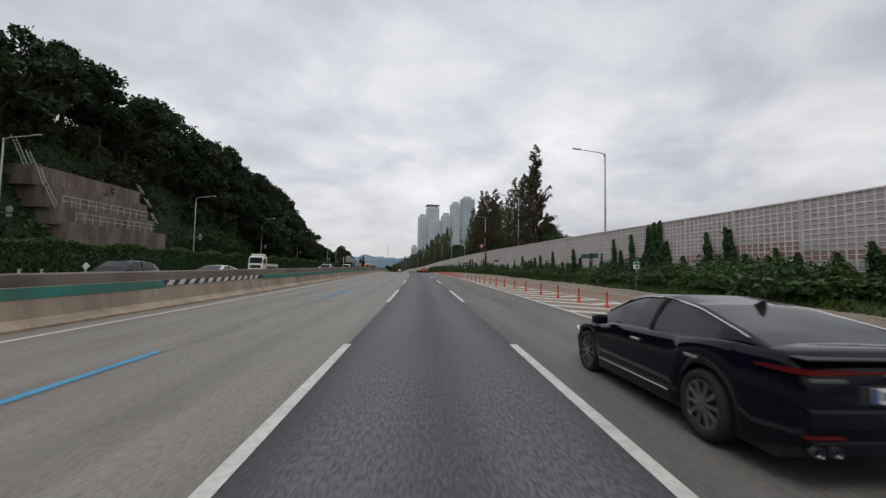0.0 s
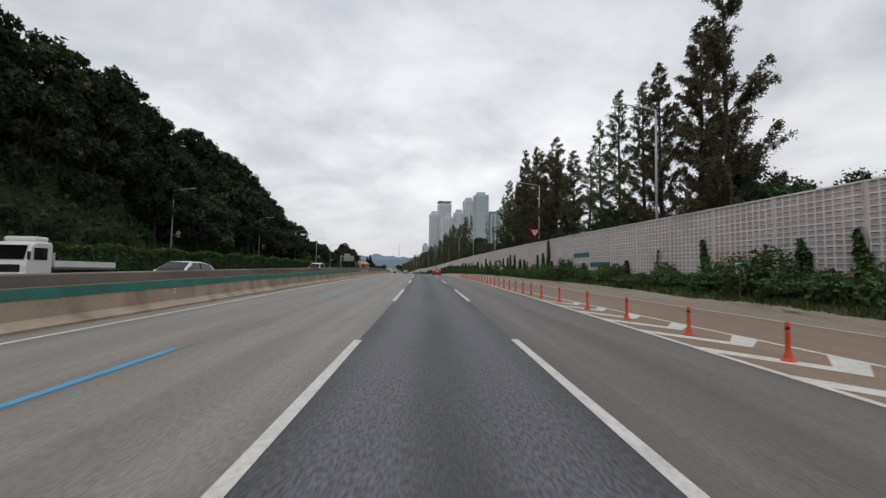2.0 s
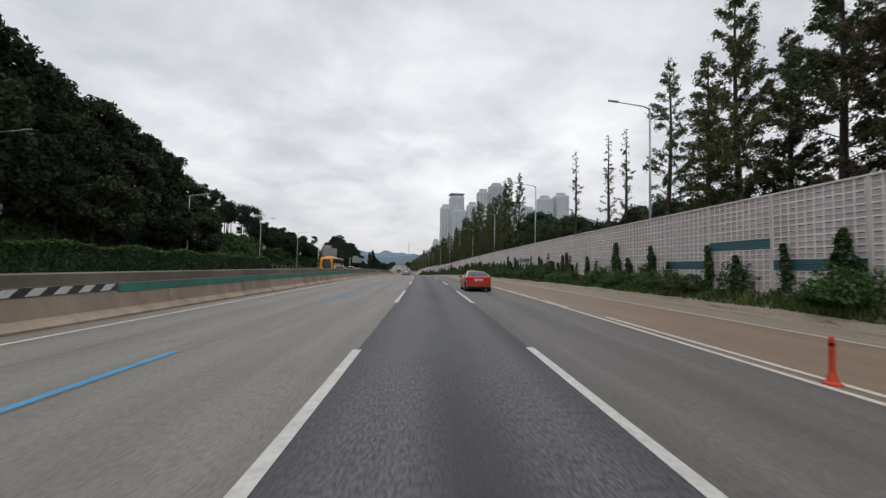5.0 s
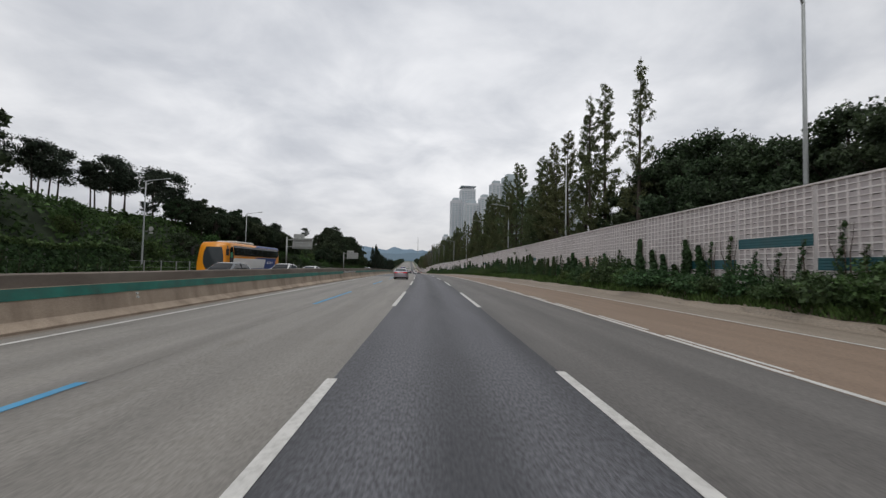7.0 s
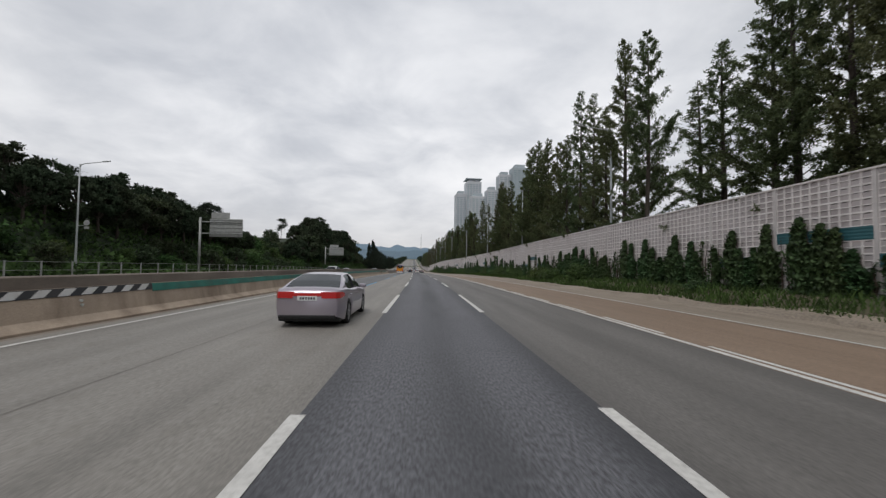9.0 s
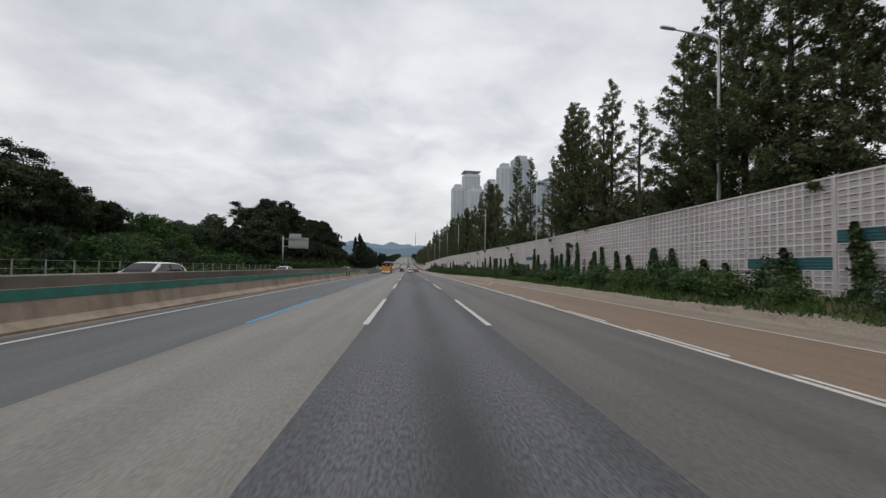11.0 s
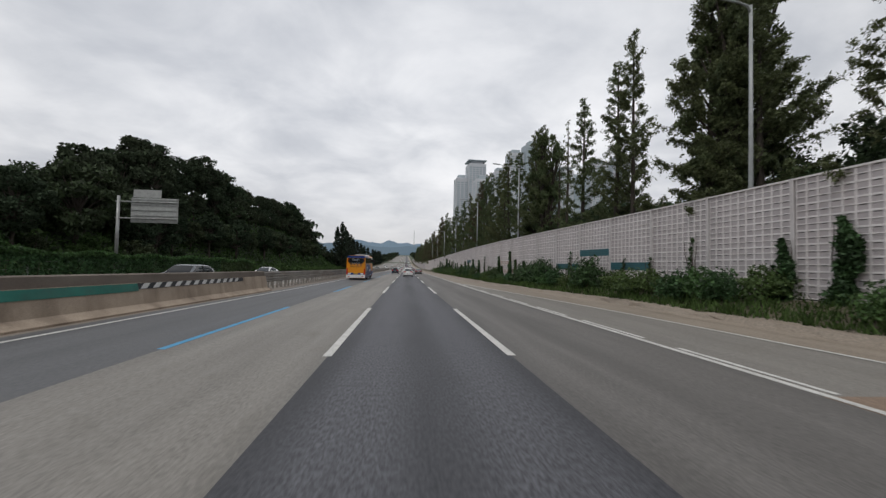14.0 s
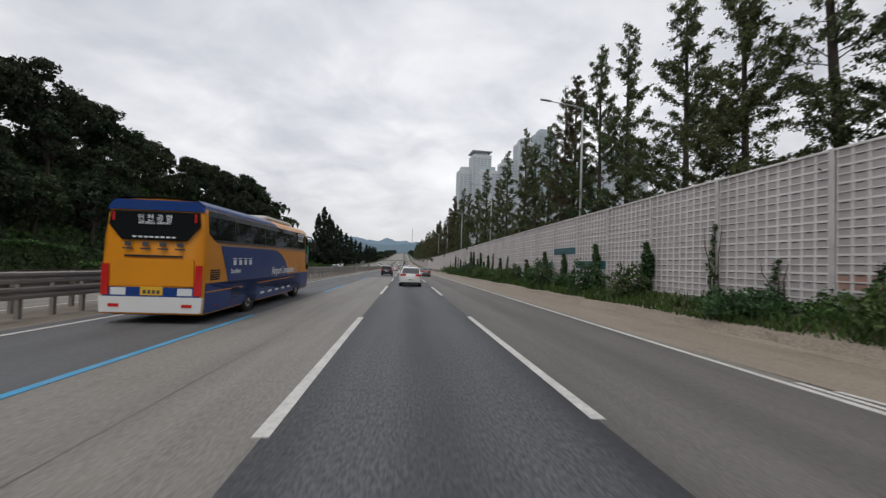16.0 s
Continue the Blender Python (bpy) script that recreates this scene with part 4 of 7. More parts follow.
def broad_tree(seed, height, width, leaf_count, leaf_mat, name, label, group, leaf=0.26, trunk=0.35, blobs=26, flat=0.8, hollow=0.55):
    """Spreading tree: forked limbs that carry uneven clumps with gaps between them."""
    rng = np.random.default_rng(seed)
    tree = thing(name, label, "tree", group=group)
    bm = bmesh.new()
    top = height * trunk
    add_tube(bm, [Vector((0, 0, -0.6)), Vector((0.05, 0.03, top * 0.5)), Vector((rng.normal() * 0.2, rng.normal() * 0.2, top)), Vector((rng.normal() * 0.3, rng.normal() * 0.3, height * 0.72))],
             [0.03 * height, 0.024 * height, 0.018 * height, 0.006 * height], 7)
    cents = []
    for i in range(blobs):
        ang = rng.uniform(0, 2 * math.pi)
        t = rng.uniform(0, 1)
        z = top + (height - top) * t * 0.93
        ring = width / 2 * math.sqrt(max(1 - (2 * t - 0.75) ** 2 / 1.7, 0.08)) * rng.uniform(0.35, 1.0)
        c = Vector((math.cos(ang) * ring, math.sin(ang) * ring, z))
        a = Vector((0, 0, top * rng.uniform(0.75, 1.0) + (z - top) * 0.35))
        add_tube(bm, [a, a.lerp(c, 0.5) + Vector((0, 0, 0.25)), c], [0.012 * height, 0.007 * height, 0.002 * height], 4, cap=False)
        r = width * rng.uniform(0.11, 0.2) * math.sqrt(30 / blobs)
        k = int(leaf_count / blobs * rng.uniform(0.7, 1.3))
        d = rng.normal(size=(k, 3))
        d /= np.linalg.norm(d, axis=1)[:, None]
        rad = r * (hollow * 0.6 + (1.0 - hollow * 0.6) * rng.random(k) ** 0.8) * (1 + 0.35 * np.sin(d[:, 0] * 4 + seed) * np.cos(d[:, 1] * 5))
        cents.append(np.array(c) + d * rad[:, None] * np.array([1, 1, flat]))
    part("trunk", bm, M_BARK, tree)
    leaves("crown", leaf_faces(rng, np.concatenate(cents), leaf), leaf_mat, tree)
    return tree


def pine_tree(seed, height, width, label, group):
    """Red pine: long bare stem, crooked limbs and flat needle pads near the top."""
    rng = np.random.default_rng(seed)
    tree = thing("pine_tree", label, "tree", group=group)
    bm = bmesh.new()
    lean = rng.normal(size=2) * 0.5
    stem = [Vector((lean[0] * t * t, lean[1] * t, height * t)) for t in np.linspace(0, 1, 6)]
    stem[0].z = -0.6
    add_tube(bm, stem, [0.15, 0.13, 0.11, 0.09, 0.06, 0.03], 7)
    cents = []
    for i in range(17):
        t = rng.uniform(0.48, 1.0)
        ang = rng.uniform(0, 2 * math.pi)
        p = Vector((lean[0] * t * t, lean[1] * t, height * t))
        pts = branch(bm, rng, p, Vector((math.cos(ang), math.sin(ang), rng.uniform(0.0, 0.5))), width * 0.5 * rng.uniform(0.4, 1.0) * (1.15 - 0.5 * t), 0.06)
        k = 170
        r = width * rng.uniform(0.13, 0.23)
        cents.append(np.array(pts[-1]) + rng.normal(size=(k, 3)) * np.array([r, r, r * 0.5]) * 0.8)
    part("trunk", bm, M_BARK, tree)
    leaves("crown", leaf_faces(rng, np.concatenate(cents), 0.2, spread=0.2), M_LEAF_P, tree)
    return tree


def put(proto, u, s, h=0.0, turn=0.0, scale=1.0):
    """A copy of a prototype, stood on the road's coordinates."""
    o = copy_thing(proto, stand(u, s, h, turn))
    o.scale = (scale, scale, scale) if not isinstance(scale, tuple) else scale
    return o


TALL = [tall_tree(11, 18, 4.0, 34000, M_LEAF_B, 0.1, 0.1, "tall narrow browning redwood behind the noise wall"),
        tall_tree(12, 18, 3.5, 25000, M_LEAF_R, 0.1, 0.15, "tall narrow green redwood behind the noise wall"),
        tall_tree(13, 18, 3.1, 14000, M_LEAF_R, 0.1, 0.3, "thin sparse redwood behind the noise wall"),
        tall_tree(14, 18, 5.0, 48000, M_LEAF_B, 0.08, 0.05, "dense broad browning redwood behind the noise wall"),
        tall_tree(15, 18, 3.7, 33000, M_LEAF_R, 0.08, 0.05, "dense dark green redwood behind the noise wall", top=0.6),
        tall_tree(16, 18, 1.5, 3200, M_LEAF_R, 0.15, 0.55, "nearly bare thin redwood behind the noise wall")]
FARTALL = [tall_tree(18, 18, 3.2, 6500, M_LEAF_R, 0.06, 0.0, "distant green redwood behind the noise wall", leaf=0.26), tall_tree(19, 18, 3.0, 6000, M_LEAF_B, 0.06, 0.1, "distant browning redwood behind the noise wall", leaf=0.26)]
# s along the road, top over the road, which prototype
ROWS_T = ((63.5, 21.6, 3), (66.3, 19.5, 0), (70.7, 18.6, 0), (73.4, 18.4, 1), (77.7, 19.5, 1), (81.0, 17.8, 2), (86.5, 16.0, 2), (90.2, 17.0, 0), (92.6, 14.5, 1), (95.6, 17.7, 0), (97.3, 20.9, 3),
          (100.0, 19.5, 0), (103.2, 20.5, 0), (106.1, 21.9, 3), (109.5, 19.3, 0), (111.3, 18.0, 4), (112.8, 23.4, 0), (115.3, 20.8, 0), (117.6, 18.0, 4), (120.3, 14.5, 0), (123.0, 20.0, 4), (126.4, 16.5, 1),
          (131.2, 18.5, 2), (137.2, 14.9, 5), (140.1, 15.3, 5), (149.2, 16.2, 5), (176.4, 20.4, 2), (182.3, 20.5, 1), (185.4, 21.0, 2), (187.6, 19.2, 1), (192.3, 18.9, 4), (195.2, 16.2, 2), (198.9, 19.4, 4),
          (200.4, 17.5, 4), (202.8, 18.6, 4), (204.2, 16.6, 1), (207.5, 15.3, 1), (210.2, 13.8, 2), (216.5, 20.8, 4), (219.8, 21.9, 4), (223.0, 17.5, 1), (226.6, 20.2, 1), (229.8, 21.8, 1), (233.3, 17.8, 4),
          (237.0, 18.0, 4), (241.6, 20.0, 4), (243.6, 19.0, 4), (245.5, 20.9, 4), (248.2, 20.8, 4), (250.2, 19.5, 4), (252.2, 17.0, 4), (254.8, 17.7, 2), (258.4, 15.4, 2), (263.2, 18.8, 1), (264.0, 17.5, 2), (265.8, 12.4, 5),
          (266.9, 14.5, 4), (269.2, 18.5, 4), (270.8, 19.6, 4), (272.4, 20.6, 0), (274.3, 18.6, 1), (279.0, 16.5, 2), (281.5, 11.5, 5), (286.2, 18.3, 2), (288.8, 13.7, 1), (293.3, 20.0, 1), (304.6, 16.6, 2),
          (309.5, 16.0, 4), (311.2, 18.0, 4), (312.9, 20.0, 4), (319.6, 19.2, 1), (322.3, 18.1, 1), (327.4, 17.3, 1), (330.6, 16.5, 5), (332.2, 13.8, 5), (336.6, 18.0, 4), (339.3, 18.2, 4), 
          (345.8, 17.6, 1), (347.8, 18.5, 2), (352.0, 17.5, 4), (356.0, 17.4, 4),  (361.6, 18.5, 1), (365.2, 18.8, 4), (369.8, 18.6, 0), (373.6, 19.4, 2), (376.5, 16.5, 1), (381.0, 16.0, 4),
          (384.7, 19.0, 1), (392.4, 18.5, 1), (399.0, 15.5, 4), (408.0, 19.5, 1), (417.0, 17.5, 4), (427.0, 18.5, 1), (436.7, 21.5, 1))
rt = random.Random(21)
for s, top, k in ROWS_T:
    base = 1.3
    f = (top - base) / 18.0
    put(TALL[k], lerp(s, TREE_LINE) + rt.uniform(2.9, 3.1), s, base, rt.uniform(0, 360), (rt.uniform(0.92, 1.1), rt.uniform(0.92, 1.1), f))
for i in range(62):
    s = 444 + i * 7 + rt.uniform(-2, 2)
    f = rt.uniform(0.8, 1.15)
    put(FARTALL[rt.randrange(2)], lerp(s, TREE_LINE) + rt.uniform(2, 4), s, 1.3, rt.uniform(0, 360), (1.15, 1.15, f))
DARK = [broad_tree(31, 7.5, 7.0, 15000, M_LEAF_D, "broadleaf_tree", "dark green bushy tree leaning over the noise wall", "bushy trees behind the wall", leaf=0.125, trunk=0.2, blobs=64),
        broad_tree(32, 6.5, 6.0, 13000, M_LEAF_D, "broadleaf_tree", "low dark green tree behind the noise wall", "bushy trees behind the wall", leaf=0.125, trunk=0.2, blobs=56),
        broad_tree(33, 6.0, 7.5, 14000, M_LEAF_I, "broadleaf_tree", "spreading green tree behind the noise wall", "bushy trees behind the wall", leaf=0.125, trunk=0.25, blobs=60)]
LOW = [broad_tree(35, 6.5, 6.5, 1900, M_LEAF_D, "roadside_tree", "dark green bushy tree on the far bank", "bushy trees on the far bank", leaf=0.3, trunk=0.18, blobs=22), broad_tree(36, 6.0, 7.0, 1900, M_LEAF_U, "roadside_tree", "lighter green bushy tree on the far bank", "bushy trees on the far bank", leaf=0.3, trunk=0.18, blobs=20)]
BIGDARK = broad_tree(34, 9.6, 8.5, 26000, M_LEAF_D, "broadleaf_tree", "large dark green tree leaning over the noise wall", "bushy trees behind the wall", leaf=0.13, trunk=0.2, blobs=84)
LEAFY = broad_tree(38, 18, 6.4, 25000, M_LEAF_R, "broadleaf_tree", "tall dark leafy tree with clumped foliage behind the wall", "bushy trees behind the wall", leaf=0.13, trunk=0.24, blobs=90)
for s, top in ((311.6, 20.0), (337.4, 18.0)):
    put(LEAFY, lerp(s, TREE_LINE) + 3.6, s, 1.2, rt.uniform(0, 360), (0.78, 0.78, (top - 1.2) / 18))
for s, f in ((150.5, 0.76), (154, 0.82), (157.5, 0.8), (160.5, 0.86), (163.5, 0.82), (166.5, 0.9), (169.5, 0.88), (172.5, 1.12), (175.5, 1.15), (178.6, 1.0), (180.3, 0.9), (81.5, 0.72), (77, 0.7)):
    put(BIGDARK, lerp(s, TREE_LINE) + 0.6 + 5.0 * f, s, 1.2, rt.uniform(0, 360), f)
BUSHY = []
for a, b, gap, lo, hi in ((56, 62, 3.0, 0.7, 0.85), (63, 68, 2.5, 0.95, 1.05), (69, 97, 3.6, 0.72, 0.95), (98, 124, 6.5, 0.55, 0.75), (125, 151, 3.3, 0.78, 1.0), (153, 178, 6.0, 0.85, 0.95), (186, 238, 13.0, 0.45, 0.6), (239, 256, 3.2, 0.7, 1.0),
                          (258, 263, 3.0, 0.5, 0.65), (263.5, 268.5, 2.4, 0.85, 1.1), (286, 295, 3.2, 0.62, 0.8), (296, 303, 2.8, 0.95, 1.1), (303.5, 307, 1.8, 1.15, 1.35), (308, 323, 3.0, 0.78, 1.0), (324, 327, 2.8, 0.7, 0.8), (328, 337, 2.6, 0.95, 1.15),
                          (338, 344, 3.0, 0.6, 0.75), (346, 372, 7.0, 0.45, 0.6), (374, 420, 5.0, 0.6, 0.85), (424, 500, 12.0, 0.7, 1.0)):
    for q in np.arange(a, b, gap):
        BUSHY.append((float(q) + rt.uniform(-0.4, 0.4), rt.uniform(lo, hi)))
for s, f in BUSHY:
    put(DARK[rt.randrange(3)] if s < 385 else LOW[0], lerp(s, TREE_LINE) + 1.5 + 3.75 * f + rt.uniform(0, 0.8), float(s), 1.2, rt.uniform(0, 360), f)

HILLT = [broad_tree(41, 12, 9.5, 7000, M_LEAF_H, "hill_tree", "dark green leafy tree on the wooded hill", "trees on the wooded hill", leaf=0.3, trunk=0.3, blobs=52),
         broad_tree(42, 11, 8.0, 6000, M_LEAF_H, "hill_tree", "dark rounded tree on the wooded hill", "trees on the wooded hill", leaf=0.3, trunk=0.3, blobs=44),
         broad_tree(43, 13, 8.5, 6400, M_LEAF_H, "hill_tree", "tall dark tree on the wooded hill", "trees on the wooded hill", leaf=0.3, trunk=0.38, blobs=46),
         broad_tree(44, 10, 9.0, 6400, M_LEAF_D, "hill_tree", "green spreading tree on the wooded hill", "trees on the wooded hill", leaf=0.3, trunk=0.28, blobs=46)]
PINES = [pine_tree(51, 9.0, 4.0, "red pine with a flat dark crown", "pines along the ridge"), pine_tree(52, 8.0, 3.4, "slim red pine with a flat dark crown", "pines along the ridge"),
         pine_tree(53, 9.5, 4.4, "crooked red pine with a wide crown", "pines along the ridge")]
rh = random.Random(8)
# ridge line, then two rows down the slope
s = -30.0
while s < 179:
    top = lerp(s, CANOPY)
    for du, drop in ((-46, 0), (-42.5, 0.27), (-39.3, 0.5)):
        if (drop > 0.4 and s < 98) or (drop and 40 < s < 82):
            continue
        u = du + rh.uniform(-1.2, 1.2)
        q = s + rh.uniform(-1.8, 1.8)
        k = rh.randrange(4)
        g = hill_height(u, q)
        want = top * (1 - drop) + rh.uniform(-0.4, 1.6)
        f = max(min((want - g) / (12, 11, 13, 10)[k], 1.25), 0.5)
        put(HILLT[k], u, q, g - 0.3, rh.uniform(0, 360), f)
    s += 4.9
s = -25.0
while s < 172:
    put(HILLT[rh.randrange(4)], -55 + rh.uniform(-2, 2), s, hill_height(-55, s) - 0.5, rh.uniform(0, 360), rh.uniform(0.75, 0.98))
    s += 10
for s in (189.5, 192, 194.5, 196.5, 199, 201, 203.5, 205.5, 208, 210.5, 212.5, 215, 217.5, 220, 222.5, 225):
    u = -49.5 + rh.uniform(-2.5, 2.5)
    g = hill_height(u, s)
    put(PINES[rh.randrange(3)], u, s, g, rh.uniform(0, 360), (lerp(s, ((189, 15.6), (205, 16.6), (225, 18.0))) - g + rh.uniform(-1.2, 0.6)) / 9)
for s in np.arange(214, 292, 3.3):
    g = hill_height(-48, s)
    top = lerp(s, ((214, 13), (226, 14.8), (240, 15.4), (262, 15.2), (268, 17), (280, 16.5), (284, 12), (292, 9.8)))
    put(HILLT[rh.randrange(4)] if rh.random() < 0.6 else PINES[rh.randrange(3)], -48 + rh.uniform(-2, 2), float(s), g - 0.3, rh.uniform(0, 360), (top - g) / 11)
for s in np.arange(224, 292, 3.4):
    k = rh.randrange(4)
    u = -44.5 + rh.uniform(-1.5, 1.5)
    g = hill_height(u, s)
    put(HILLT[k], u, float(s), g - 0.3, rh.uniform(0, 360), (lerp(s, ((224, 10.5), (240, 12), (275, 11.5), (292, 9))) - g) / (12, 11, 13, 10)[k] + 0.1)
for s in np.arange(66, 132, 3.2):
    u = -38.5 + rh.uniform(-1.5, 1.5)
    put(LOW[rh.randrange(2)], u, float(s), hill_height(u, s) - 0.2, rh.uniform(0, 360), rh.uniform(0.25, 0.5))
for s in np.arange(296, 364, 5.5):
    u = -60 + rh.uniform(-3, 3)
    put(LOW[0], u, float(s), hill_height(u, s) - 0.3, rh.uniform(0, 360), rh.uniform(0.9, 1.2))
for s in np.arange(190, 362, 3.0):
    u = -41 + rh.uniform(-2.6, 4.0)
    put(LOW[rh.randrange(2)], u, float(s), hill_height(u, s) - 0.2, rh.uniform(0, 360), rh.uniform(0.35, 0.75))
for s in np.arange(296, 362, 6.0):
    u = -50 + rh.uniform(-2, 2)
    put(LOW[rh.randrange(2)], u, float(s), hill_height(u, s) - 0.2, rh.uniform(0, 360), rh.uniform(0.6, 0.9))
for s in np.arange(318, 366, 4.0):
    u = -45 + rh.uniform(-3, 3)
    k = rh.randrange(4)
    g = hill_height(u, s)
    put(HILLT[k], u, float(s), g - 0.3, rh.uniform(0, 360), (lerp(s, ((318, 9.5), (340, 12), (352, 17), (366, 22))) - g) / (12, 11, 13, 10)[k])
put(PINES[2], -64, 381, hill_height(-64, 381) - 0.2, 40, (24.5 - hill_height(-64, 381)) / 9.5)
FARWOOD = broad_tree(37, 10, 11, 420, M_LEAF_H, "distant_tree", "hazy distant tree beside the road", "distant roadside trees", leaf=1.0, trunk=0.15, blobs=14)
s = 356.0
while s < 640:
    top = lerp(s, CANOPY)
    for du, drop in ((-49, 0), (-44, 0.28), (-40, 0.55)):
        q = s + rh.uniform(-2, 2)
        u = du + rh.uniform(-1.5, 1.5)
        g = hill_height(u, q)
        k = rh.randrange(4)
        f = max(min((top * (1 - drop) + rh.uniform(-2, 1.2) - g) / (12, 11, 13, 10)[k], 1.4), 0.45)
        if s > 480:
            f *= 1.15
        put(HILLT[k] if s < 480 else FARWOOD, u, q, g - 0.3, rh.uniform(0, 360), f)
    s += 5.0 if s < 480 else 9.0
CONE = tall_tree(17, 18, 4.2, 10000, M_LEAF_P, 0.03, 0.0, "tall dark conifer beside the road", leaf=0.34)
CONE["group"] = "tall conifers beside the road"
for s, u, top in ((503, -33, 23.5), (509, -36.5, 21.5), (516, -33, 22), (525, -33.5, 20.5), (536, -33, 19.5), (549, -33, 18.5), (564, -32.5, 17.5), (582, -32, 17), (604, -32, 16), (630, -31.5, 15.5), (660, -30, 15), (690, -30, 15), (720, -29.5, 15), (760, -30, 15)):
    put(CONE, u, s, 0.5, rh.uniform(0, 360), (1.25, 1.25, top / 18))
for s in np.arange(760, 1900, 22):
    put(FARWOOD, -36 + rh.uniform(-5, 3), float(s), 0, rh.uniform(0, 360), rh.uniform(0.9, 1.5))
    put(FARWOOD, 24 + rh.uniform(-4, 6), float(s) + 120, 0.5, rh.uniform(0, 360), rh.uniform(0.9, 1.5))
# bushes over the upper slope, above the retaining wall
for s in np.arange(30, 100, 2.6):
    u = -43.5 + rh.uniform(-2.2, 2.2)
    put(LOW[0], u, float(s), hill_height(u, s) - 0.2, rh.uniform(0, 360), rh.uniform(0.55, 0.9))
for proto in TALL + FARTALL + DARK + LOW + HILLT + PINES + [CONE, FARWOOD, BIGDARK, LEAFY]:
    for o in (*proto.children_recursive, proto):
        bpy.data.objects.remove(o)


# ---- verge plants ----
def ivy_hedge(s0, s1, u, height, label):
    rng = np.random.default_rng(int(s0) + 900)
    n = int((s1 - s0) * 330)
    s = rng.uniform(s0, s1, n)
    h = height * (1 - rng.random(n) ** 1.6) + rng.normal(size=n) * 0.07
    c = np.array([place(0, q) for q in s])
    thick = 0.22 + 0.22 * np.array([noise.noise(Vector((q * 0.35, hh * 0.8, 2))) for q, hh in zip(s, h)])
    c[:, 0] += u + rng.uniform(-0.2, 1.0, n) * np.abs(thick) * 1.4
    c[:, 2] += h * (1 + 0.07 * np.sin(s * 0.7)) + 0.05
    hedge = thing("hedge", label, "hedge")
    stems = bmesh.new()
    for q in np.arange(s0 + 0.5, s1, 1.3):
        p = place(u + 0.12, q, -0.05)
        branch(stems, rng, p, (0.02, 0.1, 1), height * 0.85, 0.035, 4)
    part("stem", stems, M_VINE, hedge)
    for k in range(int((s1 - s0) / 20) + 1):
        sel = (s >= s0 + 20 * k) & (s < s0 + 20 * k + 20)
        if sel.sum() > 4:
            leaves("foliage", leaf_faces(rng, c[sel], 0.17), M_LEAF_I, hedge)
        bright = sel & (h > height * 0.86)
        if bright.sum() > 4:
            leaves("top_growth", leaf_faces(rng, c[bright] + np.array([0.1, 0, 0.06]), 0.15), M_LEAF_S, hedge, "fresh green top growth")
    return hedge


def mesh_fence(s0, s1, u, height, label):
    fence = thing("mesh_fence", label, "fence")
    bm0 = box(-0.05, 0.05, -0.05, 0.05, -0.3, height, 0.01)
    me = bpy.data.meshes.new("post")
    bm0.to_mesh(me)
    bm0.free()
    me.materials.append(M_STEEL)
    s = s0
    while s <= s1:
        o = new("post", me)
        o.matrix_basis = stand(u, s)
        o.parent = fence
        s += 3.0
    for h in (0.25, height * 0.55, height - 0.08):
        extrude_along("wire_rail", [(u - 0.015, h), (u - 0.015, h + 0.03), (u + 0.015, h + 0.03), (u + 0.015, h)], s0, s1, M_STEEL, step=6, parent=fence, kind="")
    return fence


mesh_fence(-60, 186, -31.2, 2.7, "steel fence overgrown with ivy beside the opposite lanes")
ivy_hedge(-60, 62, -31.0, 2.95, "dense dark ivy hedge over a roadside fence")
ivy_hedge(62, 186, -31.0, 2.85, "ivy hedge with a brighter top over a fence")
mesh_fence(186, 330, -31.2, 1.7, "low steel mesh fence in front of shrubs")
ivy_hedge(322, 376, -31.2, 2.4, "clipped dark green hedge beside the opposite lanes")


def shrub(seed, width, height, mat, label):
    rng = np.random.default_rng(seed)
    bush = thing("shrub", label, "shrub", group="shrubs below the noise wall")
    bm = bmesh.new()
    for i in range(7):
        a = rng.uniform(0, 2 * math.pi)
        branch(bm, rng, (0, 0, -0.1), (math.cos(a) * 0.6, math.sin(a) * 0.6, 1), height * 0.7, 0.02, 3)
    part("stem", bm, M_VINE, bush)
    n = 2300
    d = rng.normal(size=(n, 3))
    d /= np.linalg.norm(d, axis=1)[:, None]
    r = (0.45 + 0.55 * rng.random(n) ** 0.5) * (1 + 0.3 * np.sin(3 * np.arctan2(d[:, 1], d[:, 0]) + seed) + 0.2 * np.sin(9 * d[:, 2]))
    c = d * r[:, None] * np.array([width / 2, width / 2, height * 0.5])
    c[:, 2] += height * 0.46
    c[:, 2] = np.maximum(c[:, 2], 0.02)
    leaves("foliage", leaf_faces(rng, c, 0.095), mat, bush)
    return bush


SHRUBS = [shrub(61, 2.4, 1.5, M_LEAF_S, "leafy green shrub on the verge"), shrub(62, 3.0, 1.3, M_LEAF_S, "spreading green shrub on the verge"),
          shrub(63, 2.2, 1.9, M_LEAF_I, "dark green shrub on the verge"), shrub(64, 2.8, 1.0, M_LEAF_I, "low dark shrub on the verge")]


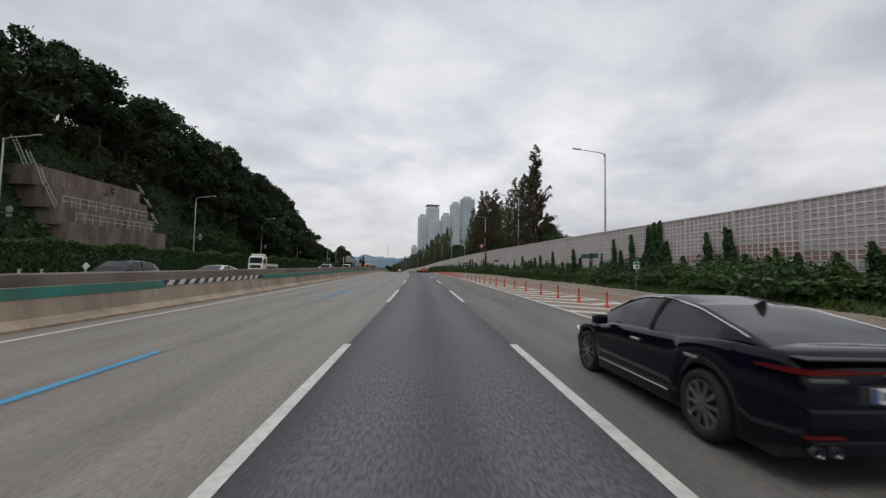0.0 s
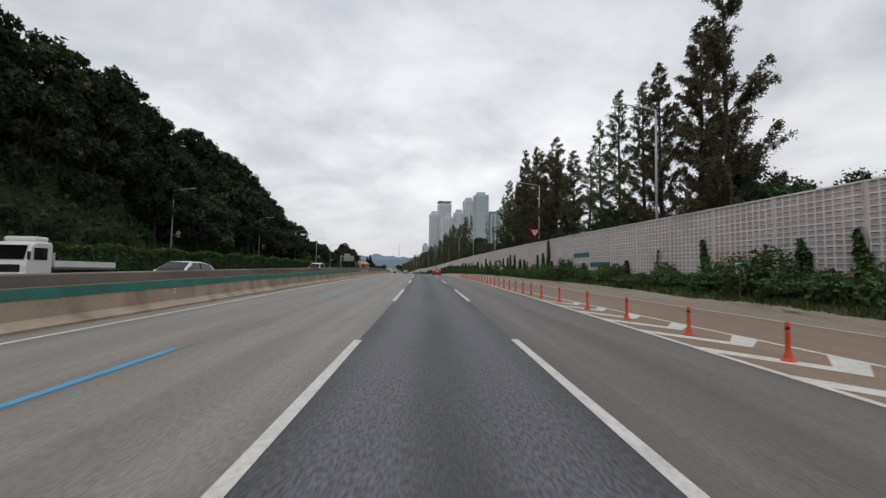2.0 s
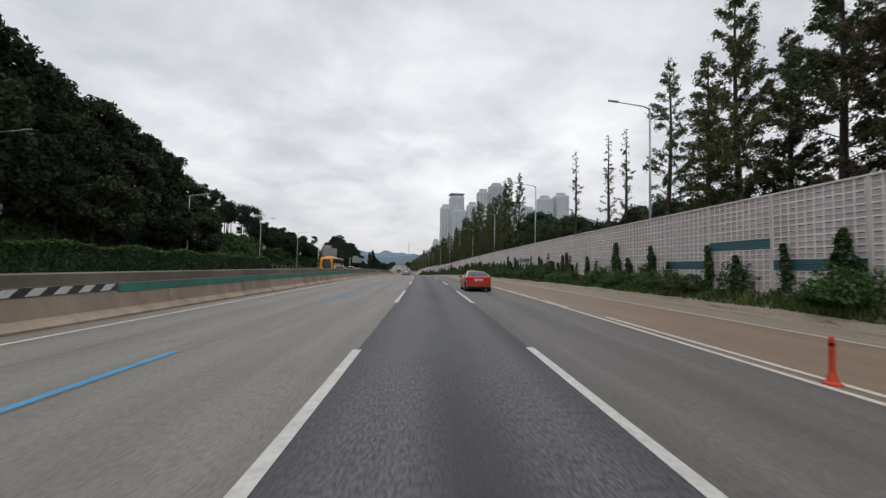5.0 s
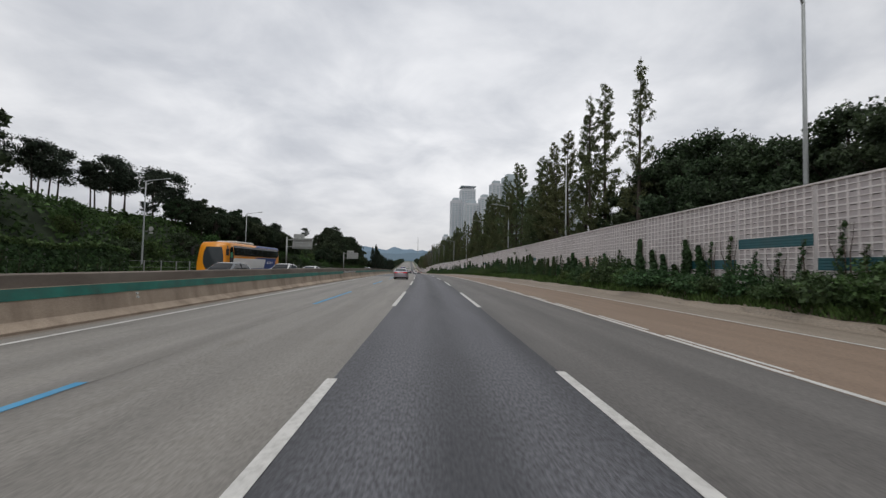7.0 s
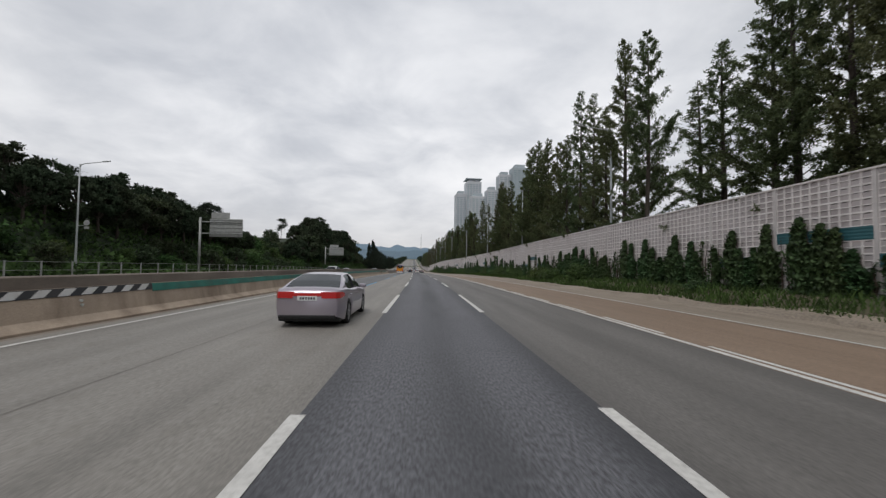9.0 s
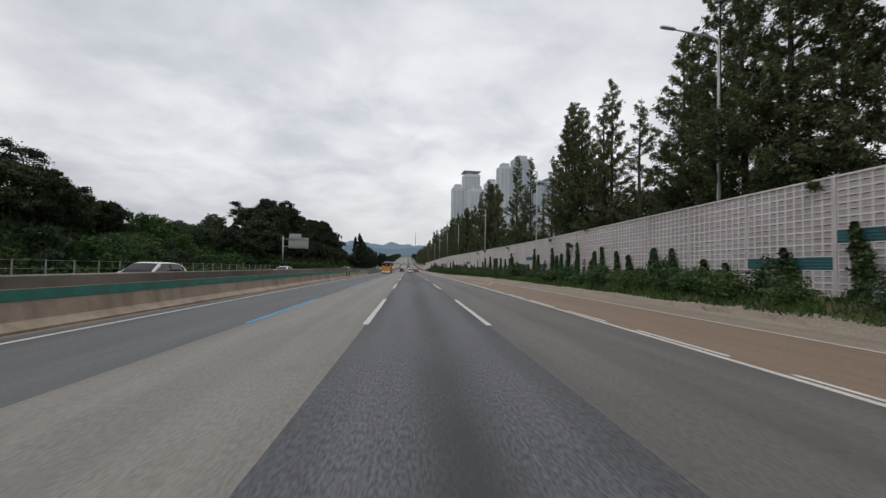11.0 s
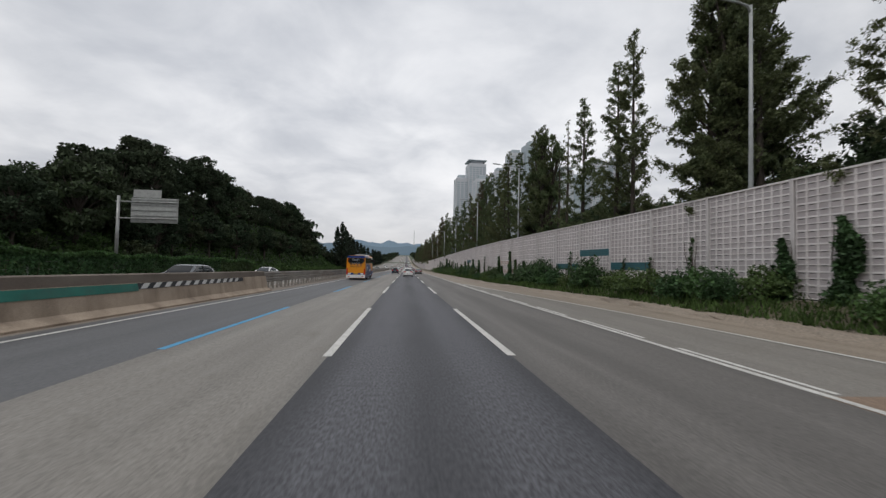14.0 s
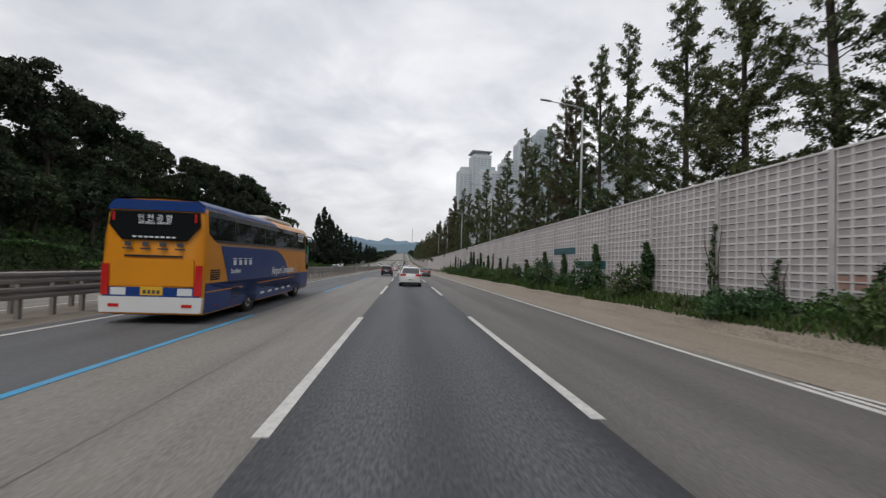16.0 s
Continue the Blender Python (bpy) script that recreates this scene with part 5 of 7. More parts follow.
def vine(seed, width, height, density, label):
    """Ivy that climbs the wall face: a ragged column, narrow towards its tip, on dry stems."""
    rng = np.random.default_rng(seed)
    v = thing("climbing_vine", label, "climbing plant", group="vines on the noise wall")
    bm = bmesh.new()
    for i in range(3):
        x = rng.normal() * width * 0.2
        pts = [Vector((-0.06, x, 0.0))]
        for k in range(5):
            x += rng.normal() * 0.09
            pts.append(Vector((-0.07 - 0.03 * rng.random(), x, height * (k + 1) / 5 * rng.uniform(0.9, 1.06))))
        add_tube(bm, pts, [0.035, 0.03, 0.025, 0.02, 0.014, 0.006], 4, cap=False)
    part("stem", bm, M_VINE, v)
    n = int(density * width * height)
    if n:
        t = rng.random(n) ** 1.15
        wave = 0.72 + 0.2 * np.sin(t * 9 + seed) + 0.16 * np.sin(t * 23 + 2 * seed)
        side = width * 0.5 * (1 - t ** 2.6) ** 0.7 * wave * (0.6 + 0.5 * rng.random(n))
        c = np.stack([-0.05 - np.abs(rng.normal(size=n)) * 0.15 * (1 - 0.5 * t), rng.uniform(-1, 1, n) * side + 0.12 * np.sin(t * 5 + seed), t * height * 1.02], 1)
        leaves("foliage", leaf_faces(rng, c, 0.085), M_LEAF_I, v)
    return v


VINES = [vine(71, 1.0, 3.0, 1000, "tall dense ivy column on the noise wall"), vine(72, 0.8, 2.3, 950, "narrow ivy column on the noise wall"), vine(73, 1.5, 2.6, 1000, "broad ivy clump on the noise wall"),
         vine(74, 0.5, 2.4, 150, "dry leafless vine on the noise wall"), vine(75, 0.35, 1.9, 220, "thin dry vine on the noise wall")]
rv = random.Random(77)
s = 2.0
while s < 430:
    wall_u = lerp(s, WALL)
    edge = lerp(s, VERGE)
    span = wall_u - edge - 0.6
    dense = 1.0 if s < 62 or 150 < s < 181 or 305 < s < 334 else 0.12 if 181 <= s < 232 else 0.7 if s < 300 else 0.4
    if rv.random() < dense:
        k = rv.randrange(4)
        f = rv.uniform(0.55, 1.0)
        if s < 30:
            f *= 1.75 if s < 21 else 1.25
        put(SHRUBS[k], edge + 0.55 + span * rv.uniform(0.22, 0.98), s, 0.45 + 0.4 * rv.random(), rv.uniform(0, 360), f)
    s += rv.uniform(0.9, 1.9)
for s0, s1, step, kinds in ((4, 30, 1.6, (0, 2, 2, 0, 1)), (30, 58, 2.0, (3, 4, 3, 1, 0)), (58, 100, 3.2, (1, 3, 4, 1)), (100, 140, 2.6, (1, 0, 3, 1, 2)), (140, 181, 1.15, (3, 1, 4, 1, 2, 3, 0)), (181, 236, 0.55, (2, 1, 3, 2, 4, 1, 2, 3)),
                            (236, 262, 2.2, (1, 0, 3, 2, 1)), (262, 300, 1.8, (0, 1, 1, 2, 3)), (300, 330, 3.0, (4, 1, 3)), (330, 440, 3.4, (1, 4, 0, 3))):
    s = s0
    while s < s1:
        put(VINES[rv.choice(kinds)], lerp(s, WALL) - 0.04, s, WALL_BASE - 0.15, rv.uniform(-3, 3), (1.0, rv.uniform(0.7, 1.2), rv.uniform(0.55, 1.2)))
        s += step * rv.uniform(0.6, 1.5)
# tall columns that stand out along the wall
for s, k, wide, tall in ((28.0, 2, 1.0, 1.72), (28.7, 2, 1.0, 1.7), (29.4, 2, 0.9, 1.62), (27.2, 1, 1.0, 1.3), (31.8, 0, 0.9, 1.25), (33.4, 0, 0.8, 0.85), (21.6, 1, 1.0, 1.45), (18.8, 0, 0.9, 0.72), (89.2, 0, 1.05, 1.42), (91.3, 0, 1.0, 0.95), (93.5, 1, 0.7, 1.15), (103.3, 3, 0.8, 0.9), (287.8, 0, 0.9, 1.05), (297.0, 2, 1.0, 1.0), (300.2, 0, 1.5, 1.0), (303.8, 0, 1.3, 0.95), (305.8, 1, 1.0, 1.0), (265, 0, 0.7, 1.12), (261.3, 2, 0.8, 0.95), (337.3, 1, 0.6, 1.3), (341.8, 0, 0.9, 0.85), (335.4, 1, 0.8, 0.9)):
    put(VINES[k], lerp(s, WALL) - 0.04, s, WALL_BASE - 0.15, rv.uniform(-2, 2), (1.0, wide, tall))
for proto in SHRUBS + VINES:
    for o in (*proto.children_recursive, proto):
        bpy.data.objects.remove(o)


def grass():
    rng = np.random.default_rng(9)
    n = 60000
    s = 6 + 420 * rng.random(n) ** 0.9
    e = np.array([lerp(q, VERGE) for q in s])
    w = np.array([lerp(q, WALL) for q in s])
    t = rng.random(n) ** 1.5
    clump = np.array([noise.noise(Vector((a * 0.8, b * 0.8, 0))) for a, b in zip(s, t * 4)])
    c = np.array([place(0, q) for q in s])
    c[:, 0] += e + 0.1 + (w - e - 0.4) * t
    c[:, 2] += 0.26 + 0.6 * t
    tall = np.clip(0.12 + 0.22 * rng.random(n) + 0.3 * clump, 0.03, 0.6)
    d = rng.normal(size=(n, 3)) * 0.35
    d[:, 2] = 1
    a = rng.normal(size=(n, 3))
    a[:, 2] = 0
    a /= np.linalg.norm(a, axis=1)[:, None]
    a *= (0.018 + 0.03 * rng.random(n))[:, None]
    tip = c + d * tall[:, None]
    tagged(leaves("verge_grass", np.stack([c - a, c + a, tip + a * 0.25, tip - a * 0.25], 1).reshape(-1, 3), M_GRASS, k=4), "rough green grass and weeds on the verge", kind="stuff")


grass()


# ---- retaining wall with railings on the hill ----
def retaining_wall():
    wall = thing("retaining_wall", "dark stepped retaining wall with pale steel railings", "wall")
    tiers = ((-37.0, 47.5, 64.2, 1.8, 5.5), (-37.9, 47.2, 62.8, 5.5, 7.2), (-38.8, 46.6, 62.6, 7.2, 9.4), (-39.6, 46.0, 62.3, 9.4, 11.2))
    for i, (u, a, b, h0, h1) in enumerate(tiers):
        n = int((b - a) / 1.9)
        for k in range(n):
            q0, q1 = a + (b - a) * k / n, a + (b - a) * (k + 1) / n
            bm = bmesh.new()
            add_box(bm, -3.0, 0.04 * ((k * 7 + i * 3) % 3), 0.012, q1 - q0 - 0.012, h0 - (1.5 if i == 0 else 0.3), h1, 0.03)
            bmesh.ops.transform(bm, matrix=stand(u, q0), verts=bm.verts)
            part("block", bm, M_GABION, wall)
    for u, a, b, h in ((-37.2, 48.5, 62.2, 5.5), (-38.0, 47.7, 61.6, 7.2)):
        s = a
        while s <= b:
            bm = bmesh.new()
            add_tube(bm, [place(u, s, h), place(u, s, h + 1.05)], 0.03, 6)
            part("railing_post", bm, M_WRAIL, wall)
            s += 1.15
        for dh in (0.55, 1.08):
            bm = bmesh.new()
            add_tube(bm, [place(u, q, h + dh) for q in np.linspace(a, b, 8)], 0.032, 6)
            part("handrail", bm, M_WRAIL, wall)
    for s, u, h, rise in ((47.0, -38.6, 7.2, 2.3), (46.4, -39.4, 9.4, 1.9), (45.6, -40.6, 11.2, 2.6), (46.3, -40.4, 11.2, 1.5), (61.9, -39.6, 11.2, 1.0), (62.4, -38.8, 9.4, 1.0), (62.4, -37.9, 7.2, 1.2)):
        lad = bmesh.new()
        for d in (0, 0.5):
            add_tube(lad, [place(u + 0.5, s + d, h - 0.3), place(u - 0.3, s + d - 0.7 * (rise > 2), h + rise)], 0.028, 6)
        for i in range(int(rise / 0.3)):
            t = (i + 1) / (rise / 0.3 + 1)
            p, q = (place(u + 0.5, s + d, h - 0.3).lerp(place(u - 0.3, s + d - 0.7 * (rise > 2), h + rise), t) for d in (0, 0.5))
            add_tube(lad, [p, q], 0.02, 5)
        part("ladder", lad, M_WRAIL, wall)


retaining_wall()


# ---- lamps, posts, signs ----
def street_lamp(height, reach, label, group):
    """Built with its arm towards +x."""
    lamp = thing("street_lamp", label, "street lamp", group=group)
    bm = bmesh.new()
    add_tube(bm, [(0, 0, -0.6), (0, 0, 0.5), (0, 0, height * 0.5), (0, 0, height)], [0.12, 0.115, 0.09, 0.065], 10)
    part("pole", bm, M_POLE, lamp, smooth=True)
    bm = bmesh.new()
    add_tube(bm, [(0, 0, height - 0.35), (0.12, 0, height - 0.05), (0.5, 0, height + 0.08), (reach, 0, height + 0.32)], [0.06, 0.055, 0.045, 0.035], 8)
    part("arm", bm, M_POLE, lamp, smooth=True)
    bm = bmesh.new()
    add_tube(bm, [(0, 0, -0.05), (0, 0, 0.12)], [0.24, 0.2], 10)
    part("base_flange", bm, M_POLE, lamp)
    m = pose(reach, 0, height + 0.32, 0, -5, 0)
    bm = bmesh.new()
    add_loft(bm, [[m @ Vector((x, y * w, z)) for y, z in ((-0.11, 0.0), (-0.09, 0.07), (0, 0.1), (0.09, 0.07), (0.11, 0.0), (0.08, -0.03), (-0.08, -0.03))] for x, w in ((-0.1, 0.5), (0.1, 0.95), (0.45, 1.0), (0.7, 0.7))], close=True)
    part("lamp_head", bm, M_POLE, lamp, "flat grey lamp head")
    if group == "lamps beside the opposite lanes":
        bm = bmesh.new()
        add_tube(bm, [(0, 0, 4.6), (0.95, 0, 4.7)], 0.025, 6)
        part("bracket", bm, M_POLE, lamp)
        bm = bmesh.new()
        add_tube(bm, [(0.95, -0.02, 4.95), (0.95, 0.02, 4.95)], 0.3, 18)
        part("round_plate", bm, M_SIGNBACK, lamp, "round grey sign back")
        part("lower_plate", box(0.7, 1.2, -0.015, 0.015, 4.3, 4.55, 0.005), M_SIGNBACK, lamp, "small grey plate below it")
    return lamp


lampR = street_lamp(12.95, 2.5, "tall grey street lamp behind the noise wall", "lamps behind the noise wall")
for s, top in ((7.0, 12.9), (37.3, 12.9), (68.7, 13.8), (98.5, 13.9), (129.8, 14.0), (159.3, 13.9), (188.6, 13.7), (218.4, 13.4), (248.2, 14.0), (279.3, 14.2), (308.2, 13.4), (339.8, 13.9), (364.5, 13.7), (395, 13.6), (425, 13.6), (455, 13.6), (485, 13.6)):
    put(lampR, (lerp(s, WALL) + 0.5 if s < 60 else max(lerp(s, TREE_LINE) + 1.2, lerp(s, WALL) + 0.5)), s, 0.6, 180, (1, 1, (top - 0.6) / 12.95))
lampL = street_lamp(11.2, 2.4, "grey street lamp beside the opposite lanes", "lamps beside the opposite lanes")
for s in (7, 40, 72.0, 103.0, 137.0, 167.0, 197.5, 229.5):
    put(lampL, -37.0, s, 0.9, 0)


def delineator():
    post = thing("delineator_post", "orange flexible plastic lane post with grey bands", "traffic post", group="orange lane posts")
    bm = bmesh.new()
    add_tube(bm, [(0, 0, 0.0), (0, 0, 0.03), (0, 0, 0.06), (0, 0, 0.2)], [0.13, 0.125, 0.085, 0.05], 12)
    part("foot", bm, M_ORANGE, post)
    bm = bmesh.new()
    add_tube(bm, [(0, 0, 0.15), (0, 0, 0.72), (0, 0, 0.75)], [0.046, 0.042, 0.03], 10)
    part("tube", bm, M_ORANGE, post)
    for h in (0.45, 0.6):
        bm = bmesh.new()
        add_tube(bm, [(0, 0, h), (0, 0, h + 0.06)], 0.0435, 10)
        part("reflective_band", bm, M_TAILDK, post, "dull reflective band")
    return post


deli = delineator()
POST_U = ((-40, 9.6), (17.5, 7.95), (26, 7.65), (32, 7.3), (38, 6.95), (56, 6.45), (62, 6.2), (78, 5.95), (107, 5.92))
posts = [14.5, 17.5, 20.5, 23.4, 26.4, 29.6, 32.4, 35.4, 38.4, 41.3, 44.2, 47.1, 50, 53.2, 56.4, 59.6, 62.4, 64.5] + [66.5 + 2.0 * k for k in range(21)]
for s in posts:
    put(deli, lerp(s, POST_U), s)


def cantilever_sign(s, u, label, w=5.0, hs=(5.6, 8.2), upper=True):
    sign = thing("road_sign", label, "road sign", stand(u, s))
    bm = bmesh.new()
    add_tube(bm, [(0, 0, -0.3), (0, 0, hs[1] + 0.2)], [0.2, 0.17], 12)
    part("pole", bm, M_STEEL, sign, smooth=True)
    for h in (hs[0] + 0.5, hs[1] - 0.5):
        bm = bmesh.new()
        add_tube(bm, [(-0.3, 0, h), (w + 1.4, 0, h)], 0.08, 8)
        part("arm", bm, M_STEEL, sign)
    part("panel", box(1.4, w + 1.4, 0.1, 0.16, hs[0], hs[1], 0.01), M_SIGNBACK, sign, "plain grey back of a sign panel")
    for k in range(5):
        h = hs[0] + 0.2 + k * (hs[1] - hs[0] - 0.4) / 4
        part("stiffener", box(1.4, w + 1.4, 0.02, 0.098, h - 0.04, h + 0.04), M_STEEL, sign)
    if upper:
        part("upper_panel", box(1.6, w - 0.6, 0.1, 0.16, hs[1] + 0.05, hs[1] + 1.0, 0.01), M_SIGNBACK, sign, "small grey back of an upper sign panel")
    return sign


cantilever_sign(342.9, -35.0, "grey back of a large cantilever road sign", 5.4, (6.5, 9.5))
cantilever_sign(250, -34.8, "grey back of a distant cantilever road sign", 5.0, (6.0, 8.8))
for s, u, h in ((27.5, 14.9, 1.7), (110, 13.4, 1.35), (58, 14.6, 1.5)):
    sign = thing("marker_sign", "small white marker sign on a thin post by the verge", "road sign", stand(u, s, 0.2))
    bm = bmesh.new()
    add_tube(bm, [(0, 0, -0.1), (0, 0, h)], 0.03, 8)
    part("post", bm, M_STEEL, sign)
    part("plate", box(-0.22, 0.22, -0.05, -0.03, h - 0.1, h + 0.4, 0.006), M_PLATE, sign, "white plate with a dark upper band")
    part("plate_band", box(-0.2, 0.2, -0.056, -0.051, h + 0.2, h + 0.36), M_GREENSIGN, sign)
    part("plate_mark", box(-0.06, 0.12, -0.056, -0.051, h - 0.04, h + 0.14), M_BAR, sign)
sign = thing("warning_sign", "red-rimmed white triangular sign above the noise wall", "road sign", stand(lerp(97, WALL) + 0.45, 97, 0.8))
bm = bmesh.new()
add_tube(bm, [(0, 0, -0.3), (0, 0, 6.4)], 0.05, 8)
part("post", bm, M_STEEL, sign)
for size, y, mat, nm in ((0.75, -0.08, M_SIGNRED, "rim"), (0.5, -0.095, M_PLATE, "face")):
    bm = bmesh.new()
    tri = [(-size, 6.05 + size * 0.55), (size, 6.05 + size * 0.55), (0, 6.05 - size * 1.05)]
    rings = [[Vector((x, y + d, z)) for x, z in tri] for d in (0, 0.02)]
    add_loft(bm, rings, close=True)
    part(nm, bm, mat, sign)
part("face_mark", box(-0.2, 0.2, -0.105, -0.098, 6.02, 6.14), M_BAR, sign)
for proto in (lampR, lampL, deli):
    for o in (*proto.children_recursive, proto):
        bpy.data.objects.remove(o)


# ---- apartment towers and far hills ----
def apartment_tower(x, y, w, d, h, mat, label, turn=0, crown=True):
    t = thing("apartment_tower", label, "apartment building", pose(x, y, -3, 0, 0, turn), group="apartment towers")
    part("wall", box(-w / 2, w / 2, -d / 2, d / 2, 0, h, 0.6), mat, t)
    floors = int(h / 3.1)
    bays = max(int(w / 5.0), 2)
    for j in range(bays):
        x0 = -w / 2 + w * (j + 0.16) / bays
        x1 = -w / 2 + w * (j + 0.84) / bays
        bm = bmesh.new()
        for k in range(2, floors - 1):
            add_box(bm, x0, x1, -d / 2 - 0.12, -d / 2 + 0.2, k * 3.1 + 0.9, k * 3.1 + 2.5)
        tagged(part("window_column", bm, M_TWIN, t), kind="stuff")
    bm = bmesh.new()
    for k in range(2, floors - 1):
        add_box(bm, -w / 2 - 0.12, -w / 2 + 0.2, -d * 0.3, d * 0.3, k * 3.1 + 0.9, k * 3.1 + 2.5)
    tagged(part("side_window_column", bm, M_TWIN, t), kind="stuff")
    for j in range(bays + 1):
        xx = -w / 2 + w * j / bays
        part("pier", box(xx - 0.35, xx + 0.35, -d / 2 - 0.5, -d / 2 + 0.2, 0, h), mat, t)
    if crown:
        part("roof_cap", box(-w * 0.36, w * 0.36, -d * 0.36, d * 0.36, h, h + 4, 0.3), mat, t)
        part("roof_plate", box(-w * 0.55, w * 0.55, -d * 0.55, d * 0.55, h + 4, h + 5.4, 0.3), M_TOWER2, t, "dark overhanging roof plate")
    else:
        part("roof_cap", box(-w * 0.3, w * 0.3, -d * 0.3, d * 0.3, h, h + 5, 0.3), M_TOWER2, t)


TOWER_X = place(0, 894).x + 20
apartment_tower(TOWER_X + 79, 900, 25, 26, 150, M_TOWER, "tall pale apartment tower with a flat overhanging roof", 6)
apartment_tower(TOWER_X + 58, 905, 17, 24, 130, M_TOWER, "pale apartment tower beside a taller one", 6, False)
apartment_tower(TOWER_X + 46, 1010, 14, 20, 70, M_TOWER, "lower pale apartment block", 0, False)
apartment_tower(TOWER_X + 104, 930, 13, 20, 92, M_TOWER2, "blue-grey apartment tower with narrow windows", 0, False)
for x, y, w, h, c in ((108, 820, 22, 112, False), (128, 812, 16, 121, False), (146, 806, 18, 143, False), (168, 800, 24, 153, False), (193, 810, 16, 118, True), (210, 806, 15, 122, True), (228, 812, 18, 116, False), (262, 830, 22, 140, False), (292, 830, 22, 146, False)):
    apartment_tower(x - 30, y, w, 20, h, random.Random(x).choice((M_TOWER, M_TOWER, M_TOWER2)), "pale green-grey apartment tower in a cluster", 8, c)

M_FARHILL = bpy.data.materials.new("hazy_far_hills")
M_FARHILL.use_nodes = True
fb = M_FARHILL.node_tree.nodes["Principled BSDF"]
# blue-grey base colour and glow put distance haze into the hills
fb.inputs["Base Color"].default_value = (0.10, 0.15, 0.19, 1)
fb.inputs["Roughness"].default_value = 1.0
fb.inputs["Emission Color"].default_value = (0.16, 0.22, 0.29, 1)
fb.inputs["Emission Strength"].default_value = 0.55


def far_hills(y, x0, x1, base, amp, seed, haze_glow):
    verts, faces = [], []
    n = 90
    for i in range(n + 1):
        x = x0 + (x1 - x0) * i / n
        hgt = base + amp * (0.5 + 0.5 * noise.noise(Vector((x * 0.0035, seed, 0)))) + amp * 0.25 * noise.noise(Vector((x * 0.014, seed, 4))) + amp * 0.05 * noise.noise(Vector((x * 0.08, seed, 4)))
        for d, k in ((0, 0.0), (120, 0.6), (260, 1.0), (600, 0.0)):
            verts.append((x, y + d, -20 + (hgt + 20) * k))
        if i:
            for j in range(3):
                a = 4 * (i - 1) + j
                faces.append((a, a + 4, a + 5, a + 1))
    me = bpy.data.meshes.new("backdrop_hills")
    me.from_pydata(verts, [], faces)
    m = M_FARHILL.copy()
    # farther ridges glow more, as haze painted by distance
    m.node_tree.nodes["Principled BSDF"].inputs["Emission Strength"].default_value = haze_glow
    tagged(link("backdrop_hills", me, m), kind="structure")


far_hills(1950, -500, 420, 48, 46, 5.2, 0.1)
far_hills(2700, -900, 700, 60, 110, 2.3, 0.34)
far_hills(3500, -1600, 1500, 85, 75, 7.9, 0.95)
mast = thing("radio_mast", "thin distant lattice mast on a hill", "mast", pose(-42, 2650, 30))
bm = bmesh.new()
add_tube(bm, [(0, 0, -10), (0, 0, 150)], [2.2, 1.0], 5)
part("mast_body", bm, M_STEEL, mast)


# ---- vehicles ----
def table(y, pts):
    return float(np.interp(y, [p[0] for p in pts], [p[1] for p in pts]))


def add_wheel(parent, x, y, r, width, rim_mat, spokes, side, rim_share=0.7):
    wheel = new("wheel")
    wheel.parent = parent
    wheel.matrix_basis = pose(x, y, r, 0, 0, 0 if side > 0 else 180)
    bm = bmesh.new()
    add_lathe(bm, [(r * rim_share, -width), (r * 0.93, -width), (r, -width * 0.8), (r, -width * 0.2), (r * 0.95, 0.0), (r * (rim_share + 0.04), 0.0), (r * rim_share, -0.03)], 28)
    part("tyre", bm, M_TYRE, wheel, smooth=True)
    bm = bmesh.new()
    add_lathe(bm, [(r * rim_share, -0.012), (r * (rim_share - 0.07), -0.02), (r * (rim_share - 0.07), -0.07), (0.02, -0.085)], 28)
    add_lathe(bm, [(r * 0.2, -0.05), (r * 0.19, -0.008), (0.01, -0.006)], 16)
    for k in range(spokes):
        a = 360 * k / spokes
        m = Matrix.Rotation(radians(a), 4, 'X')
        add_box(bm, -0.05, -0.016, r * 0.12, r * (rim_share - 0.02), -0.022, 0.022, 0.006 if spokes > 9 else 0.0, m)
    part("rim", bm, rim_mat, wheel)
    return wheel


